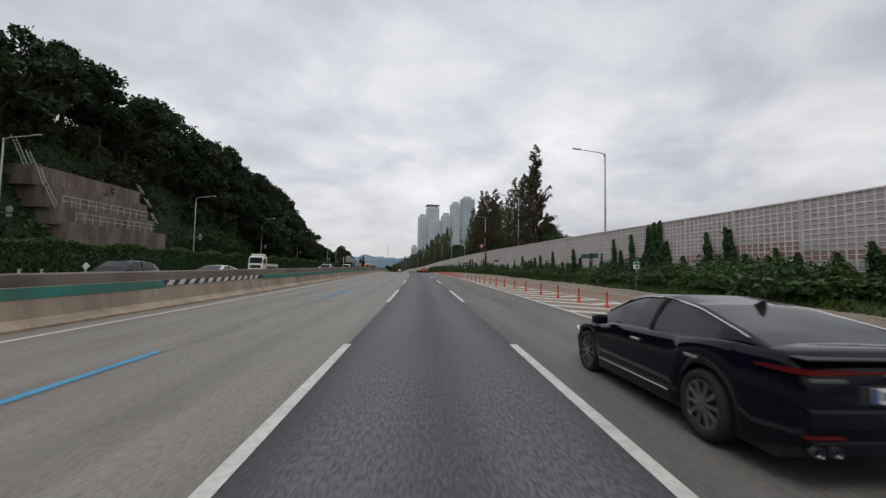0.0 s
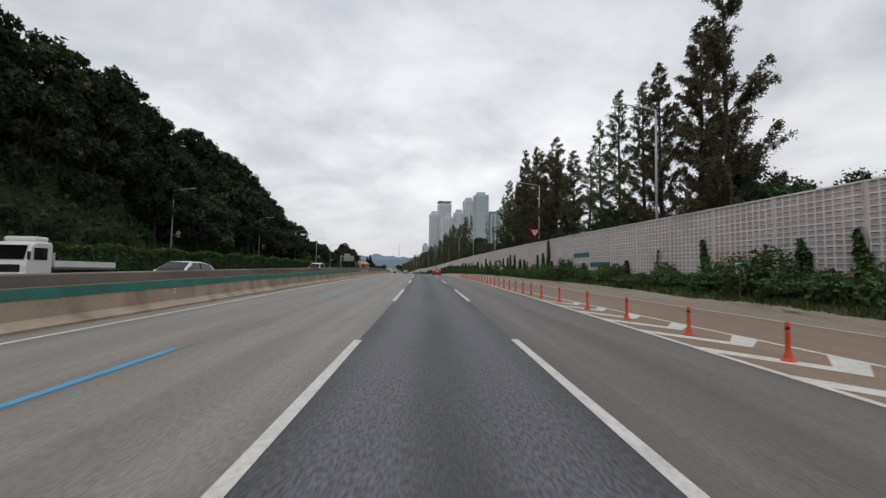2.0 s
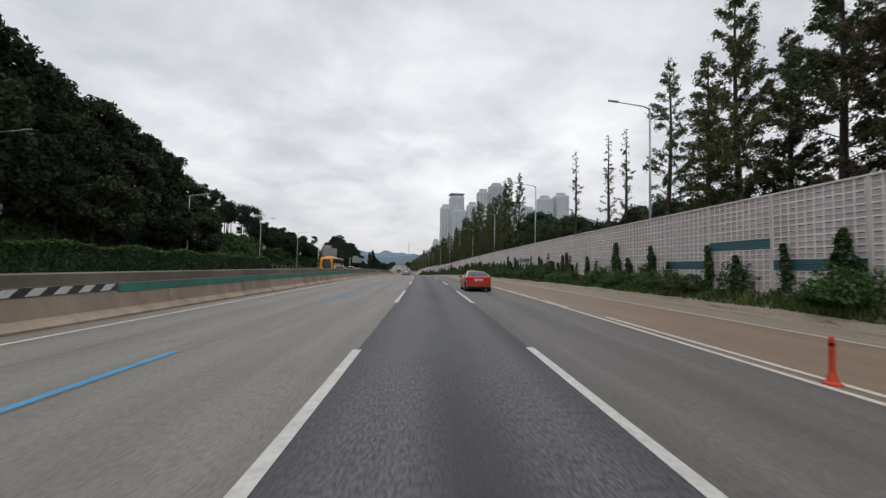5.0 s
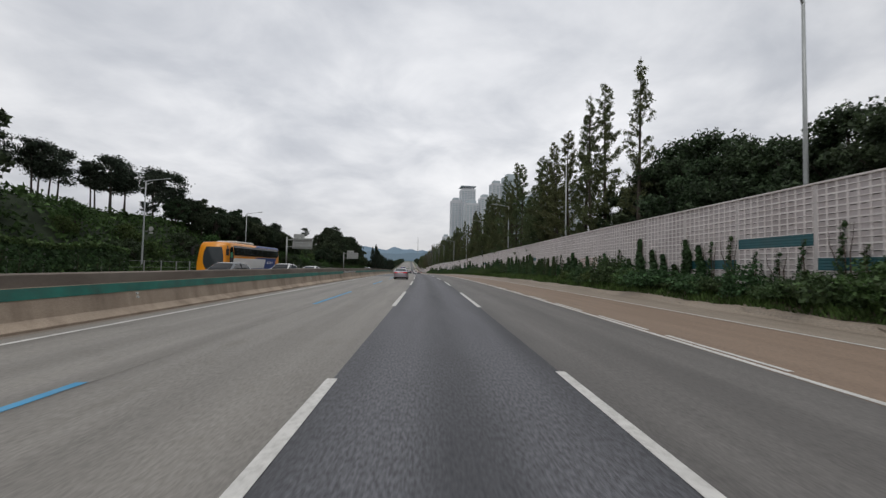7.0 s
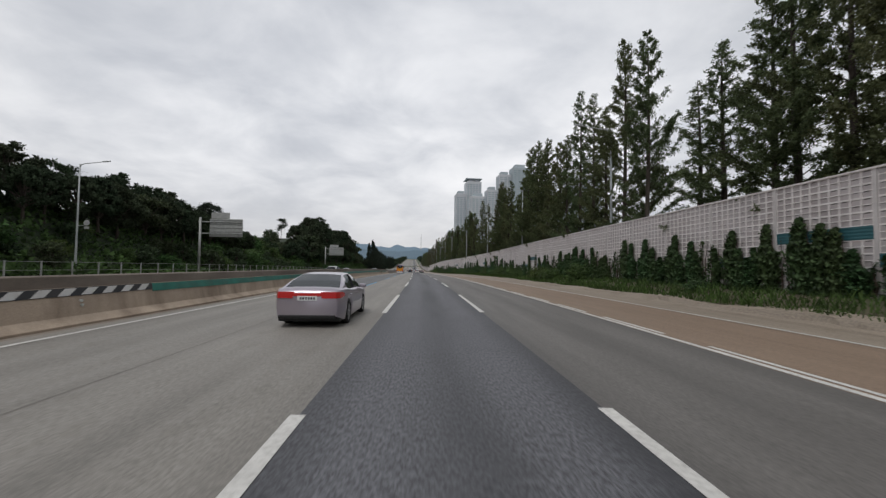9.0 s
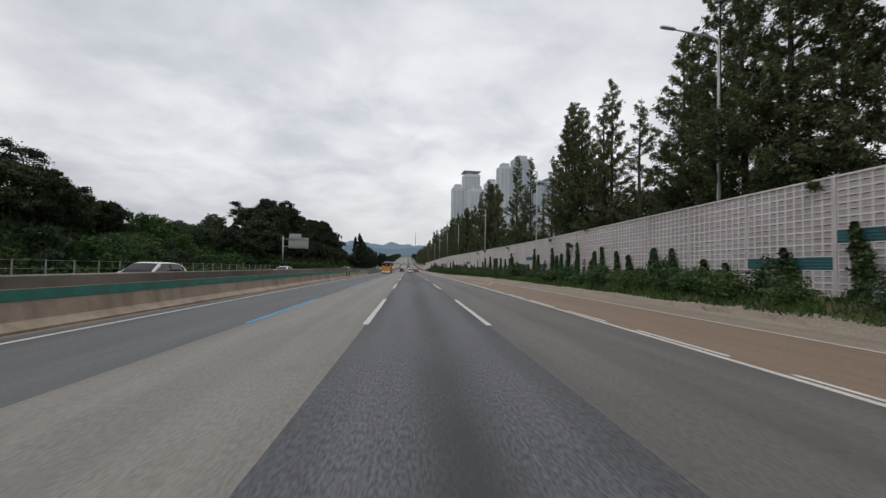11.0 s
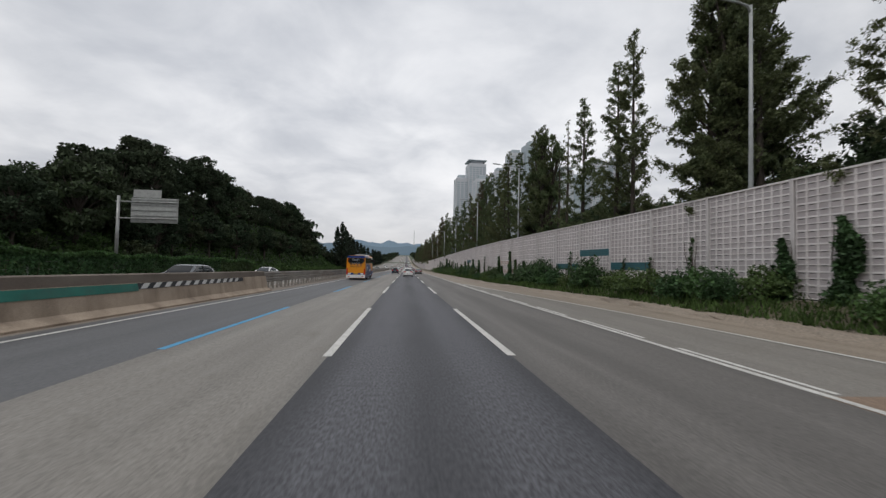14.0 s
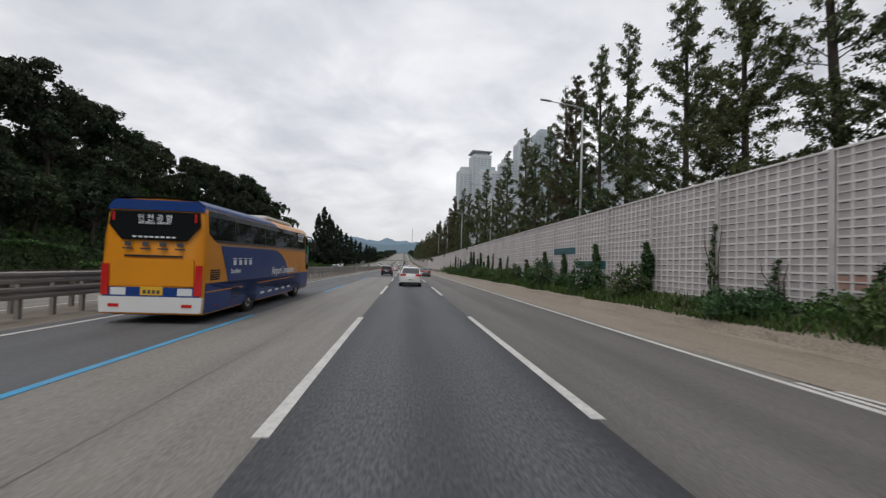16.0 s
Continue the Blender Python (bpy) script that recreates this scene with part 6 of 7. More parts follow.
def car(name, label, spec, paint_mat, glass=None, group="", rim=None, tail=None, detail=False):
    """A car about its middle on the ground, nose towards +y, built from its outline."""
    glass, rim, tail = glass or M_GLIGHT, rim or M_RIM, tail or M_TAIL
    L, W = spec["L"], spec["W"]
    root = thing(name, label, spec["category"], group=group)
    half = L / 2
    wr = spec.get("wheel", 0.335)
    axles = (half - spec["front"], half - spec["front"] - spec["base"])
    belt, roof = spec["belt"], spec["roof"]
    g0, g1 = roof[0][0], roof[-1][0]

    def plan(y):
        e = max((abs(y) - (half - 0.95)) / 0.95, 0)
        return W / 2 * (1 - (0.20 if y > 0 else 0.13) * e ** 2.2)

    def sill(y):
        z = spec.get("sill", 0.2) + 0.14 * max((abs(y) - (half - 0.5)) / 0.5, 0)
        for a in axles:
            d = abs(y - a)
            R = wr + 0.055
            if d < R:
                z = max(z, wr + math.sqrt(R * R - d * d))
        return z
    ys = sorted(set([-half, -half + 0.03, -half + 0.1, half - 0.1, half - 0.03, half] + list(np.linspace(-half + 0.2, half - 0.2, 40)) + [a + (wr + 0.055) * c for a in axles for c in (-1.0, -0.97, -0.85, 0.85, 0.97, 1.0)]))
    rings = []
    for y in ys:
        w, zt, zs = plan(y), table(y, belt), sill(y)
        e = 0.0
        if abs(y) > half - 0.12:
            e = (abs(y) - half + 0.12) / 0.12
        zt = zt - 0.10 * e * e
        w = w * (1 - 0.04 * e * e)
        dz = zt - zs
        sec = [(w * 0.955, zs), (w * 0.985, zs + 0.22 * dz), (w, zs + 0.5 * dz), (w * 0.99, zs + 0.72 * dz), (w * 0.965, zs + 0.9 * dz), (w * 0.925, zt - 0.012), (w * 0.86, zt + 0.006), (w * 0.5, zt + 0.028), (0.0, zt + 0.036)]
        rings.append([Vector((x, y, z)) for x, z in sec] + [Vector((-x, y, z)) for x, z in sec[-2::-1]])
    bm = bmesh.new()
    add_loft(bm, rings)
    body = part("body", bm, paint_mat, root, smooth=True)
    part("underbody", box(-W * 0.44, W * 0.44, -half + 0.25, half - 0.3, spec.get("sill", 0.2) - 0.03, 0.5), M_TRIM, root)
    # greenhouse
    gys = sorted(set(list(np.linspace(g0, g1, 26)) + [p[0] for p in roof]))
    grid = []
    lean = spec.get("lean", 0.74)
    for y in gys:
        zr, zb = table(y, roof), table(y, belt)
        wb = plan(y) * 0.9
        t = min(max((zr - zb) / spec["cab"], 0), 1)
        wt = wb * (1 - (1 - lean) * t)
        sec = [(wb, zb - 0.03), (wb * 0.7 + wt * 0.3, zb + 0.3 * (zr - zb)), (wb * 0.28 + wt * 0.72, zb + 0.68 * (zr - zb)), (wt * 0.985, zb + 0.88 * (zr - zb)), (wt * 0.9, zb + 0.955 * (zr - zb)), (wt * 0.55, zb + 0.99 * (zr - zb)), (0, zr)]
        grid.append([Vector((x, y, z)) for x, z in sec] + [Vector((-x, y, z)) for x, z in sec[-2::-1]])
    ya, yc = spec["screen"], spec["back"]
    groups = {}
    n = len(grid[0])
    for i in range(len(grid) - 1):
        ym = (gys[i] + gys[i + 1]) / 2
        for j in range(n - 1):
            on_side = j < 3 or j >= n - 4
            edge = j in (3, n - 5)
            if not on_side and not edge and ym > ya:
                key = "windscreen"
            elif not on_side and not edge and ym < yc:
                key = "rear_window"
            elif on_side and spec["side"][0] < ym < spec["side"][1] and not (j in (2, n - 4) and (ym > ya or ym < yc)):
                key = "side_window_right" if j < n / 2 else "side_window_left"
            else:
                key = "roof"
            groups.setdefault(key, []).append((grid[i][j], grid[i][j + 1], grid[i + 1][j + 1], grid[i + 1][j]))
    for key, fs in groups.items():
        bm = bmesh.new()
        for f in fs:
            try:
                bm.faces.new([bm.verts.new(p) for p in f])
            except ValueError:
                pass
        bmesh.ops.remove_doubles(bm, verts=bm.verts, dist=0.0015)
        part(key.replace("_right", "").replace("_left", ""), bm, paint_mat if key == "roof" else glass, root, smooth=True)
    zb = table(0, belt)
    for x in (1, -1):
        # pillar between the doors, mirror, handles
        y = (spec["side"][0] + spec["side"][1]) / 2 - 0.05
        w0, zt, zr = plan(y) * 0.9, table(y, belt), table(y, roof)
        t = min((zr - zt) / spec["cab"], 1)
        w1 = w0 * (1 - (1 - lean) * t)
        bm = bmesh.new()
        add_tube(bm, [(x * (w0 - 0.01), y, zt), (x * (w0 * 0.3 + w1 * 0.7 + 0.006), y - 0.02, zt + 0.66 * (zr - zt)), (x * (w1 - 0.0), y - 0.03, zt + 0.88 * (zr - zt))], 0.035, 6)
        part("pillar", bm, M_TRIM, root)
        m = pose(x * (W / 2 + 0.06), spec["side"][1] - 0.22, table(spec["side"][1], belt) + 0.06)
        bm = bmesh.new()
        add_box(bm, -0.12, 0.1, -0.06, 0.08, -0.06, 0.08, 0.035, m)
        part("wing_mirror", bm, paint_mat, root)
        for yy in (y + 0.18, y - 0.95):
            w = plan(yy)
            part("door_handle", box(min(x * (w - 0.02), x * (w + 0.02)), max(x * (w - 0.02), x * (w + 0.02)), yy - 0.1, yy + 0.1, zb - 0.16, zb - 0.125, 0.008), M_CHROME if detail else paint_mat, root)
        # lamps wrapped round the corners
        for zone, mat, nm in (("tail", tail, "tail_lamp"), ("head", M_HEAD, "head_lamp")):
            y0 = -half if zone == "tail" else half
            z0, z1, inner, wrap = spec[zone]
            sgn = -1 if zone == "tail" else 1
            bm = bmesh.new()
            pr = []
            for k in range(7):
                q = k / 6
                if q < 0.55:
                    px, py = inner + (plan(y0) * 0.985 - inner) * q / 0.55, y0 + sgn * 0.012
                else:
                    py = y0 - sgn * wrap * (q - 0.55) / 0.45
                    px = plan(py) * 0.985 + 0.012
                th = 1.0 if q < 0.75 else 1.0 - 0.5 * (q - 0.75) / 0.25
                zc = (z0 + z1) / 2
                pr.append([Vector((x * px, py, zc - (zc - z0) * th)), Vector((x * px, py, zc + (z1 - zc) * th)), Vector((x * (px - 0.05), py - sgn * 0.06, zc + (z1 - zc) * th)), Vector((x * (px - 0.05), py - sgn * 0.06, zc - (zc - z0) * th))])
            add_loft(bm, pr, close=True)
            part(nm, bm, mat, root)
        for a in axles:
            add_wheel(root, x * (W / 2 - 0.015), a, wr, 0.23, rim, 10 if detail else 7, x)
    if spec.get("bar"):
        z0, z1, *_ = spec["tail"]
        part("tail_light_bar", box(-spec["tail"][2] - 0.02, spec["tail"][2] + 0.02, -half - 0.014, -half + 0.04, z0 + 0.3 * (z1 - z0), z1 - 0.2 * (z1 - z0), 0.005), tail, root)
    zp = spec.get("plate", 0.72)
    plate = part("number_plate", box(-0.26, 0.26, -half - 0.02, -half + 0.02, zp - 0.06, zp + 0.06, 0.004), M_PLATE, root)
    for k in range(6):
        part("plate_mark", box(-0.19 + k * 0.07, -0.145 + k * 0.07, -half - 0.023, -half - 0.0205, zp - 0.032, zp + 0.032), M_BAR, plate)
    part("bumper_trim", box(-W * 0.40, W * 0.40, -half - 0.012, -half + 0.08, 0.26, 0.38 if detail else 0.36, 0.02), paint_mat if detail else M_TRIM, root)
    part("front_grille", box(-W * 0.3, W * 0.3, half - 0.08, half + 0.012, 0.36, 0.58, 0.02), M_TRIM, root)
    return root


SEDAN = dict(category="car", L=4.83, W=1.87, front=0.9, base=2.9, cab=0.42, sill=0.19, lean=0.72,
             belt=((-2.42, 0.96), (-2.2, 1.02), (-1.6, 1.03), (-0.9, 0.98), (0.6, 0.93), (1.3, 0.86), (2.0, 0.76), (2.42, 0.62)),
             roof=((-2.1, 1.02), (-1.75, 1.13), (-1.0, 1.32), (-0.4, 1.40), (0.1, 1.395), (0.5, 1.33), (1.0, 1.12), (1.42, 0.86)),
             screen=0.42, back=-0.85, side=(-1.55, 1.0), tail=(0.872, 0.912, 0.42, 0.36), head=(0.55, 0.68, 0.45, 0.5), bar=True, plate=0.72, wheel=0.345)
SALOON = dict(SEDAN, L=4.93, W=1.87, base=2.85, front=0.95, cab=0.46, lean=0.74,
              belt=((-2.46, 0.98), (-2.3, 1.05), (-1.5, 1.05), (-0.9, 0.99), (0.6, 0.95), (1.3, 0.9), (2.0, 0.82), (2.46, 0.68)),
              roof=((-1.95, 1.05), (-1.5, 1.23), (-0.95, 1.41), (-0.4, 1.465), (0.2, 1.45), (0.55, 1.38), (1.05, 1.15), (1.45, 0.9)), side=(-1.35, 1.05), back=-0.95, tail=(0.80, 0.97, 0.38, 0.45), plate=0.80, wheel=0.335)
SUV = dict(SEDAN, L=4.6, W=1.88, base=2.68, front=0.9, cab=0.6, lean=0.78, sill=0.25,
           belt=((-2.3, 1.02), (-2.15, 1.1), (-1.5, 1.1), (-0.9, 1.07), (0.6, 1.04), (1.2, 1.0), (1.9, 0.92), (2.3, 0.78)),
           roof=((-2.22, 1.1), (-1.95, 1.38), (-1.6, 1.57), (-0.8, 1.66), (0.1, 1.66), (0.45, 1.58), (0.95, 1.28), (1.3, 1.0)), side=(-1.85, 0.95), screen=0.3, back=-1.62, tail=(0.88, 1.08, 0.5, 0.4), plate=0.78, bar=False, wheel=0.36)
COUPE_SUV = dict(SUV, L=4.67, roof=((-2.25, 1.1), (-1.9, 1.22), (-1.3, 1.47), (-0.7, 1.6), (0.1, 1.63), (0.45, 1.56), (0.95, 1.27), (1.3, 1.0)), back=-1.0, tail=(0.9, 1.05, 0.42, 0.4), plate=0.62)
VAN = dict(SUV, L=4.9, W=1.9, cab=0.8, lean=0.86, roof=((-2.4, 1.1), (-2.3, 1.7), (-2.1, 1.88), (-0.8, 1.94), (0.5, 1.92), (0.95, 1.78), (1.5, 1.3), (1.75, 1.0)), side=(-2.1, 1.45), screen=0.85, back=-2.15, belt=((-2.45, 1.02), (-2.35, 1.08), (0.6, 1.05), (1.5, 1.0), (2.2, 0.86), (2.45, 0.75)))

black = car("sedan_car", "black fastback sedan with tinted windows and twin exhausts", SEDAN, P_BLACK, M_GTINT, rim=M_RIMD, tail=M_TAILDK, detail=True)
black.matrix_basis = stand(3.52, 5.38)
hb = SEDAN["L"] / 2
for x in (-0.72, -0.57, 0.57, 0.72):
    bm = bmesh.new()
    add_lathe(bm, [(0.04, -0.02), (0.046, 0.0), (0.042, 0.008), (0.036, 0.0), (0.032, -0.05)], 16)
    bmesh.ops.transform(bm, matrix=pose(x, -hb - 0.01, 0.3, 0, 0, -90), verts=bm.verts)
    part("exhaust_pipe", bm, M_RIMD, black, "chrome exhaust tip")
for x in (-0.65, 0.65):
    part("rear_reflector", box(x - 0.15, x + 0.15, -hb - 0.018, -hb + 0.03, 0.39, 0.415, 0.006), M_TAILDK, black, "narrow red reflector")
    part("side_strip", box(min(x * 1.425, x * 1.455), max(x * 1.425, x * 1.455), -0.85, 0.95, 0.335, 0.36, 0.006), M_CHROME, black, "thin chrome sill strip")
part("boot_lip", box(-0.8, 0.8, -hb - 0.035, -hb + 0.14, 0.985, 1.0, 0.006), M_TRIM, black)
part("bumper_ledge", box(-0.8, 0.8, -hb - 0.045, -hb + 0.1, 0.47, 0.63, 0.03), P_BLACK, black)
part("plate_recess", box(-0.36, 0.36, -hb - 0.006, -hb + 0.05, 0.645, 0.8, 0.01), M_TRIM, black)
for x in (-1, 1):
    part("lamp_lens", box(min(x * 0.47, x * 0.76), max(x * 0.47, x * 0.76), -hb - 0.017, -hb + 0.03, 0.815, 0.85, 0.006), M_RIMD, black, "smoked lower lamp lens")
part("badge", box(-0.14, 0.14, -hb - 0.016, -hb + 0.02, 0.865, 0.885), M_CHROME, black)
part("plate_blue_strip", box(-0.262, -0.215, -hb - 0.0235, -hb - 0.0205, 0.662, 0.778), P_BLUEB, black)
bm = bmesh.new()
add_loft(bm, [[Vector((0.012 * w, y - 0.1 * k, z)) for w, y, z in ((-1, -0.95, 1.3), (1, -0.95, 1.3), (1, -1.15, 1.26), (-1, -1.15, 1.26))] if k == 0 else [Vector((0.006 * w, y, 1.375)) for w, y in ((-1, -1.1), (1, -1.1), (1, -1.16), (-1, -1.16))] for k in (0, 1)], close=True)
part("roof_fin", bm, M_TRIM, black)
for x in (1, -1):
    bm = bmesh.new()
    ring = []
    for y in np.linspace(-1.9, 1.05, 18):
        zr, zb = table(y, SEDAN["roof"]), table(y, SEDAN["belt"])
        wb = 0.935 * 0.9
        t = min(max((zr - zb) / 0.42, 0), 1)
        ring.append(Vector((x * (wb * (1 - 0.28 * t) * 0.985 + 0.006), y, zb + 0.89 * (zr - zb) + 0.004)))
    add_tube(bm, ring, 0.011, 5)
    part("window_trim", bm, M_CHROME, black, "thin chrome window line")

silver = car("sedan_car", "silver-mauve saloon with a full-width tail lamp", SALOON, P_SILVER, M_GLIGHT, tail=M_TAIL)
silver.matrix_basis = stand(-3.5, 198.0)
white = car("suv_car", "white coupe-backed SUV with dark rear glass", COUPE_SUV, P_WHITE, M_GTINT)
white.matrix_basis = stand(0.05, 371.2)
darksuv = car("suv_car", "dark blue SUV with tinted rear glass", SUV, P_DARK, M_GTINT)
darksuv.matrix_basis = stand(-3.3, 405)
red = car("sedan_car", "red-orange sedan with bright tail lamps", dict(SALOON, L=4.5, bar=False), P_RED, M_GLIGHT)
red.matrix_basis = stand(3.3, 131.2)
dark2 = car("sedan_car", "dark grey saloon with tinted windows", SALOON, P_GREY, M_GTINT)
dark2.matrix_basis = stand(3.0, 405.5)
oppo_sedan = car("sedan_car", "white saloon on the opposite carriageway", dict(SALOON, bar=False), P_WHITE, M_GLIGHT, group="cars on the opposite carriageway")
oppo_suv = car("suv_car", "grey SUV on the opposite carriageway", SUV, P_GREY, M_GTINT, group="cars on the opposite carriageway")
oppo_white = car("suv_car", "white SUV on the opposite carriageway", SUV, P_WHITE, M_GTINT, group="cars on the opposite carriageway")
van = car("van_car", "white van on the opposite carriageway", VAN, P_WHITE, M_GTINT, group="cars on the opposite carriageway")
van.matrix_basis = stand(-17.8, 110, 0, 180)
oppo_sedan.matrix_basis = stand(-14.2, 193, 0, 180)
oppo_suv.matrix_basis = stand(-14.2, 171.5, 0, 180)
oppo_white.matrix_basis = stand(-14.2, 183.0, 0, 180)
put(oppo_sedan, -18, 345.0, 0, 180)
put(oppo_suv, -14.2, 318.5, 0, 180)
put(oppo_sedan, -14.2, 30.0, 0, 180)
put(oppo_white, -14.2, 64.5, 0, 180)
put(darksuv, -17.8, 26.5, 0, 180)
rc = random.Random(3)
for proto, u, s, turn in ((oppo_sedan, -3.4, 470, 0), (darksuv, 0.1, 452, 0), (dark2, 3.6, 500, 0), (oppo_white, -3.3, 560, 0), (silver, 0.0, 600, 0), (oppo_sedan, 3.5, 640, 0), (dark2, -6.8, 560, 0),
                          (oppo_white, -6.8, 700, 0), (oppo_sedan, -3.3, 760, 0), (dark2, 0, 840, 0), (oppo_white, -3.3, 920, 0), (oppo_sedan, 3.4, 900, 0), (oppo_sedan, -6.8, 1010, 0),
                          (silver, -3.4, 520, 0), (oppo_sedan, 0.1, 548, 0), (dark2, 3.5, 575, 0), (oppo_white, -3.3, 655, 0), (darksuv, 0.0, 700, 0), (oppo_sedan, 3.6, 760, 0), (oppo_sedan, -14.2, 420, 180), (oppo_white, -18, 450, 180), (oppo_sedan, -14.2, 500, 180), (oppo_suv, -18, 545, 180), (oppo_white, -14.2, 590, 180), (van, -18, 640, 180), (oppo_sedan, -14.2, 700, 180), (oppo_white, -14.2, 250, 180), (oppo_sedan, -18, 286, 180)):
    o = put(proto, u, s, 0, turn)
    o["group"] = "distant traffic"


def flatbed_truck():
    t = thing("flatbed_truck", "white flatbed truck on the opposite carriageway", "truck")
    bm = bmesh.new()
    prof = [(3.55, 0.55), (3.6, 1.1), (3.52, 1.5), (3.25, 2.42), (2.9, 2.62), (1.9, 2.62), (1.8, 2.5), (1.8, 0.55)]
    rings = []
    for x, k in ((-1.1, 0.93), (-1.02, 1.0), (1.02, 1.0), (1.1, 0.93)):
        rings.append([Vector((x, 2.65 + (y - 2.65) * k, 1.5 + (z - 1.5) * k)) for y, z in prof])
    add_loft(bm, rings, close=True)
    part("cab", bm, P_WHITE, t)
    bm = bmesh.new()
    bm.faces.new([bm.verts.new(p) for p in ((-0.95, 3.56, 1.52), (0.95, 3.56, 1.52), (0.9, 3.29, 2.38), (-0.9, 3.29, 2.38))])
    bmesh.ops.solidify(bm, geom=bm.faces[:], thickness=0.03)
    part("windscreen", bm, M_GTINT, t)
    for x in (1.105, -1.125):
        part("side_window", box(x, x + 0.02, 2.2, 3.1, 1.5, 2.25, 0.006), M_GTINT, t)
        part("wing_mirror", box(x * 1.12, x * 1.12 + 0.12, 3.45, 3.6, 1.5, 2.0, 0.03), M_TRIM, t)
    part("grille", box(-0.8, 0.8, 3.58, 3.62, 0.75, 1.2, 0.02), M_TRIM, t)
    part("bumper", box(-1.1, 1.1, 3.5, 3.66, 0.4, 0.72, 0.04), P_WHITE, t)
    part("chassis", box(-0.5, 0.5, -3.6, 3.2, 0.55, 0.85, 0.02), M_TRIM, t)
    part("bed", box(-1.12, 1.12, -3.6, 1.65, 0.95, 1.1, 0.02), P_GREY, t)
    for x in (-1.12, 1.06):
        part("side_board", box(x, x + 0.06, -3.6, 1.65, 1.1, 1.5, 0.01), P_WHITE, t)
    part("tail_board", box(-1.06, 1.06, -3.6, -3.54, 1.1, 1.5, 0.01), P_WHITE, t)
    part("head_board", box(-1.06, 1.06, 1.59, 1.65, 1.1, 2.0, 0.01), P_WHITE, t)
    part("wind_deflector", box(-0.95, 0.95, 1.95, 2.9, 2.6, 2.95, 0.12), P_WHITE, t)
    for y in (2.6, -2.2):
        for x in (1.08, -1.08):
            add_wheel(t, x, y, 0.42, 0.26, P_WHITE, 6, 1 if x > 0 else -1)
    return t


truck = flatbed_truck()
truck.matrix_basis = stand(-25.2, 70.0, 0, 180)


def lettering(text, size, mat, parent, m, bold=0.0, align='LEFT'):
    cu = bpy.data.curves.new("lettering", 'FONT')
    cu.body, cu.size, cu.extrude, cu.offset, cu.align_x = text, size, 0.003, bold, align
    tmp = bpy.data.objects.new("lettering", cu)
    scene.collection.objects.link(tmp)
    me = bpy.data.meshes.new_from_object(tmp.evaluated_get(bpy.context.evaluated_depsgraph_get()))
    bpy.data.objects.remove(tmp)
    me.transform(m)
    me.materials.clear()
    return link("lettering", me, mat, parent)


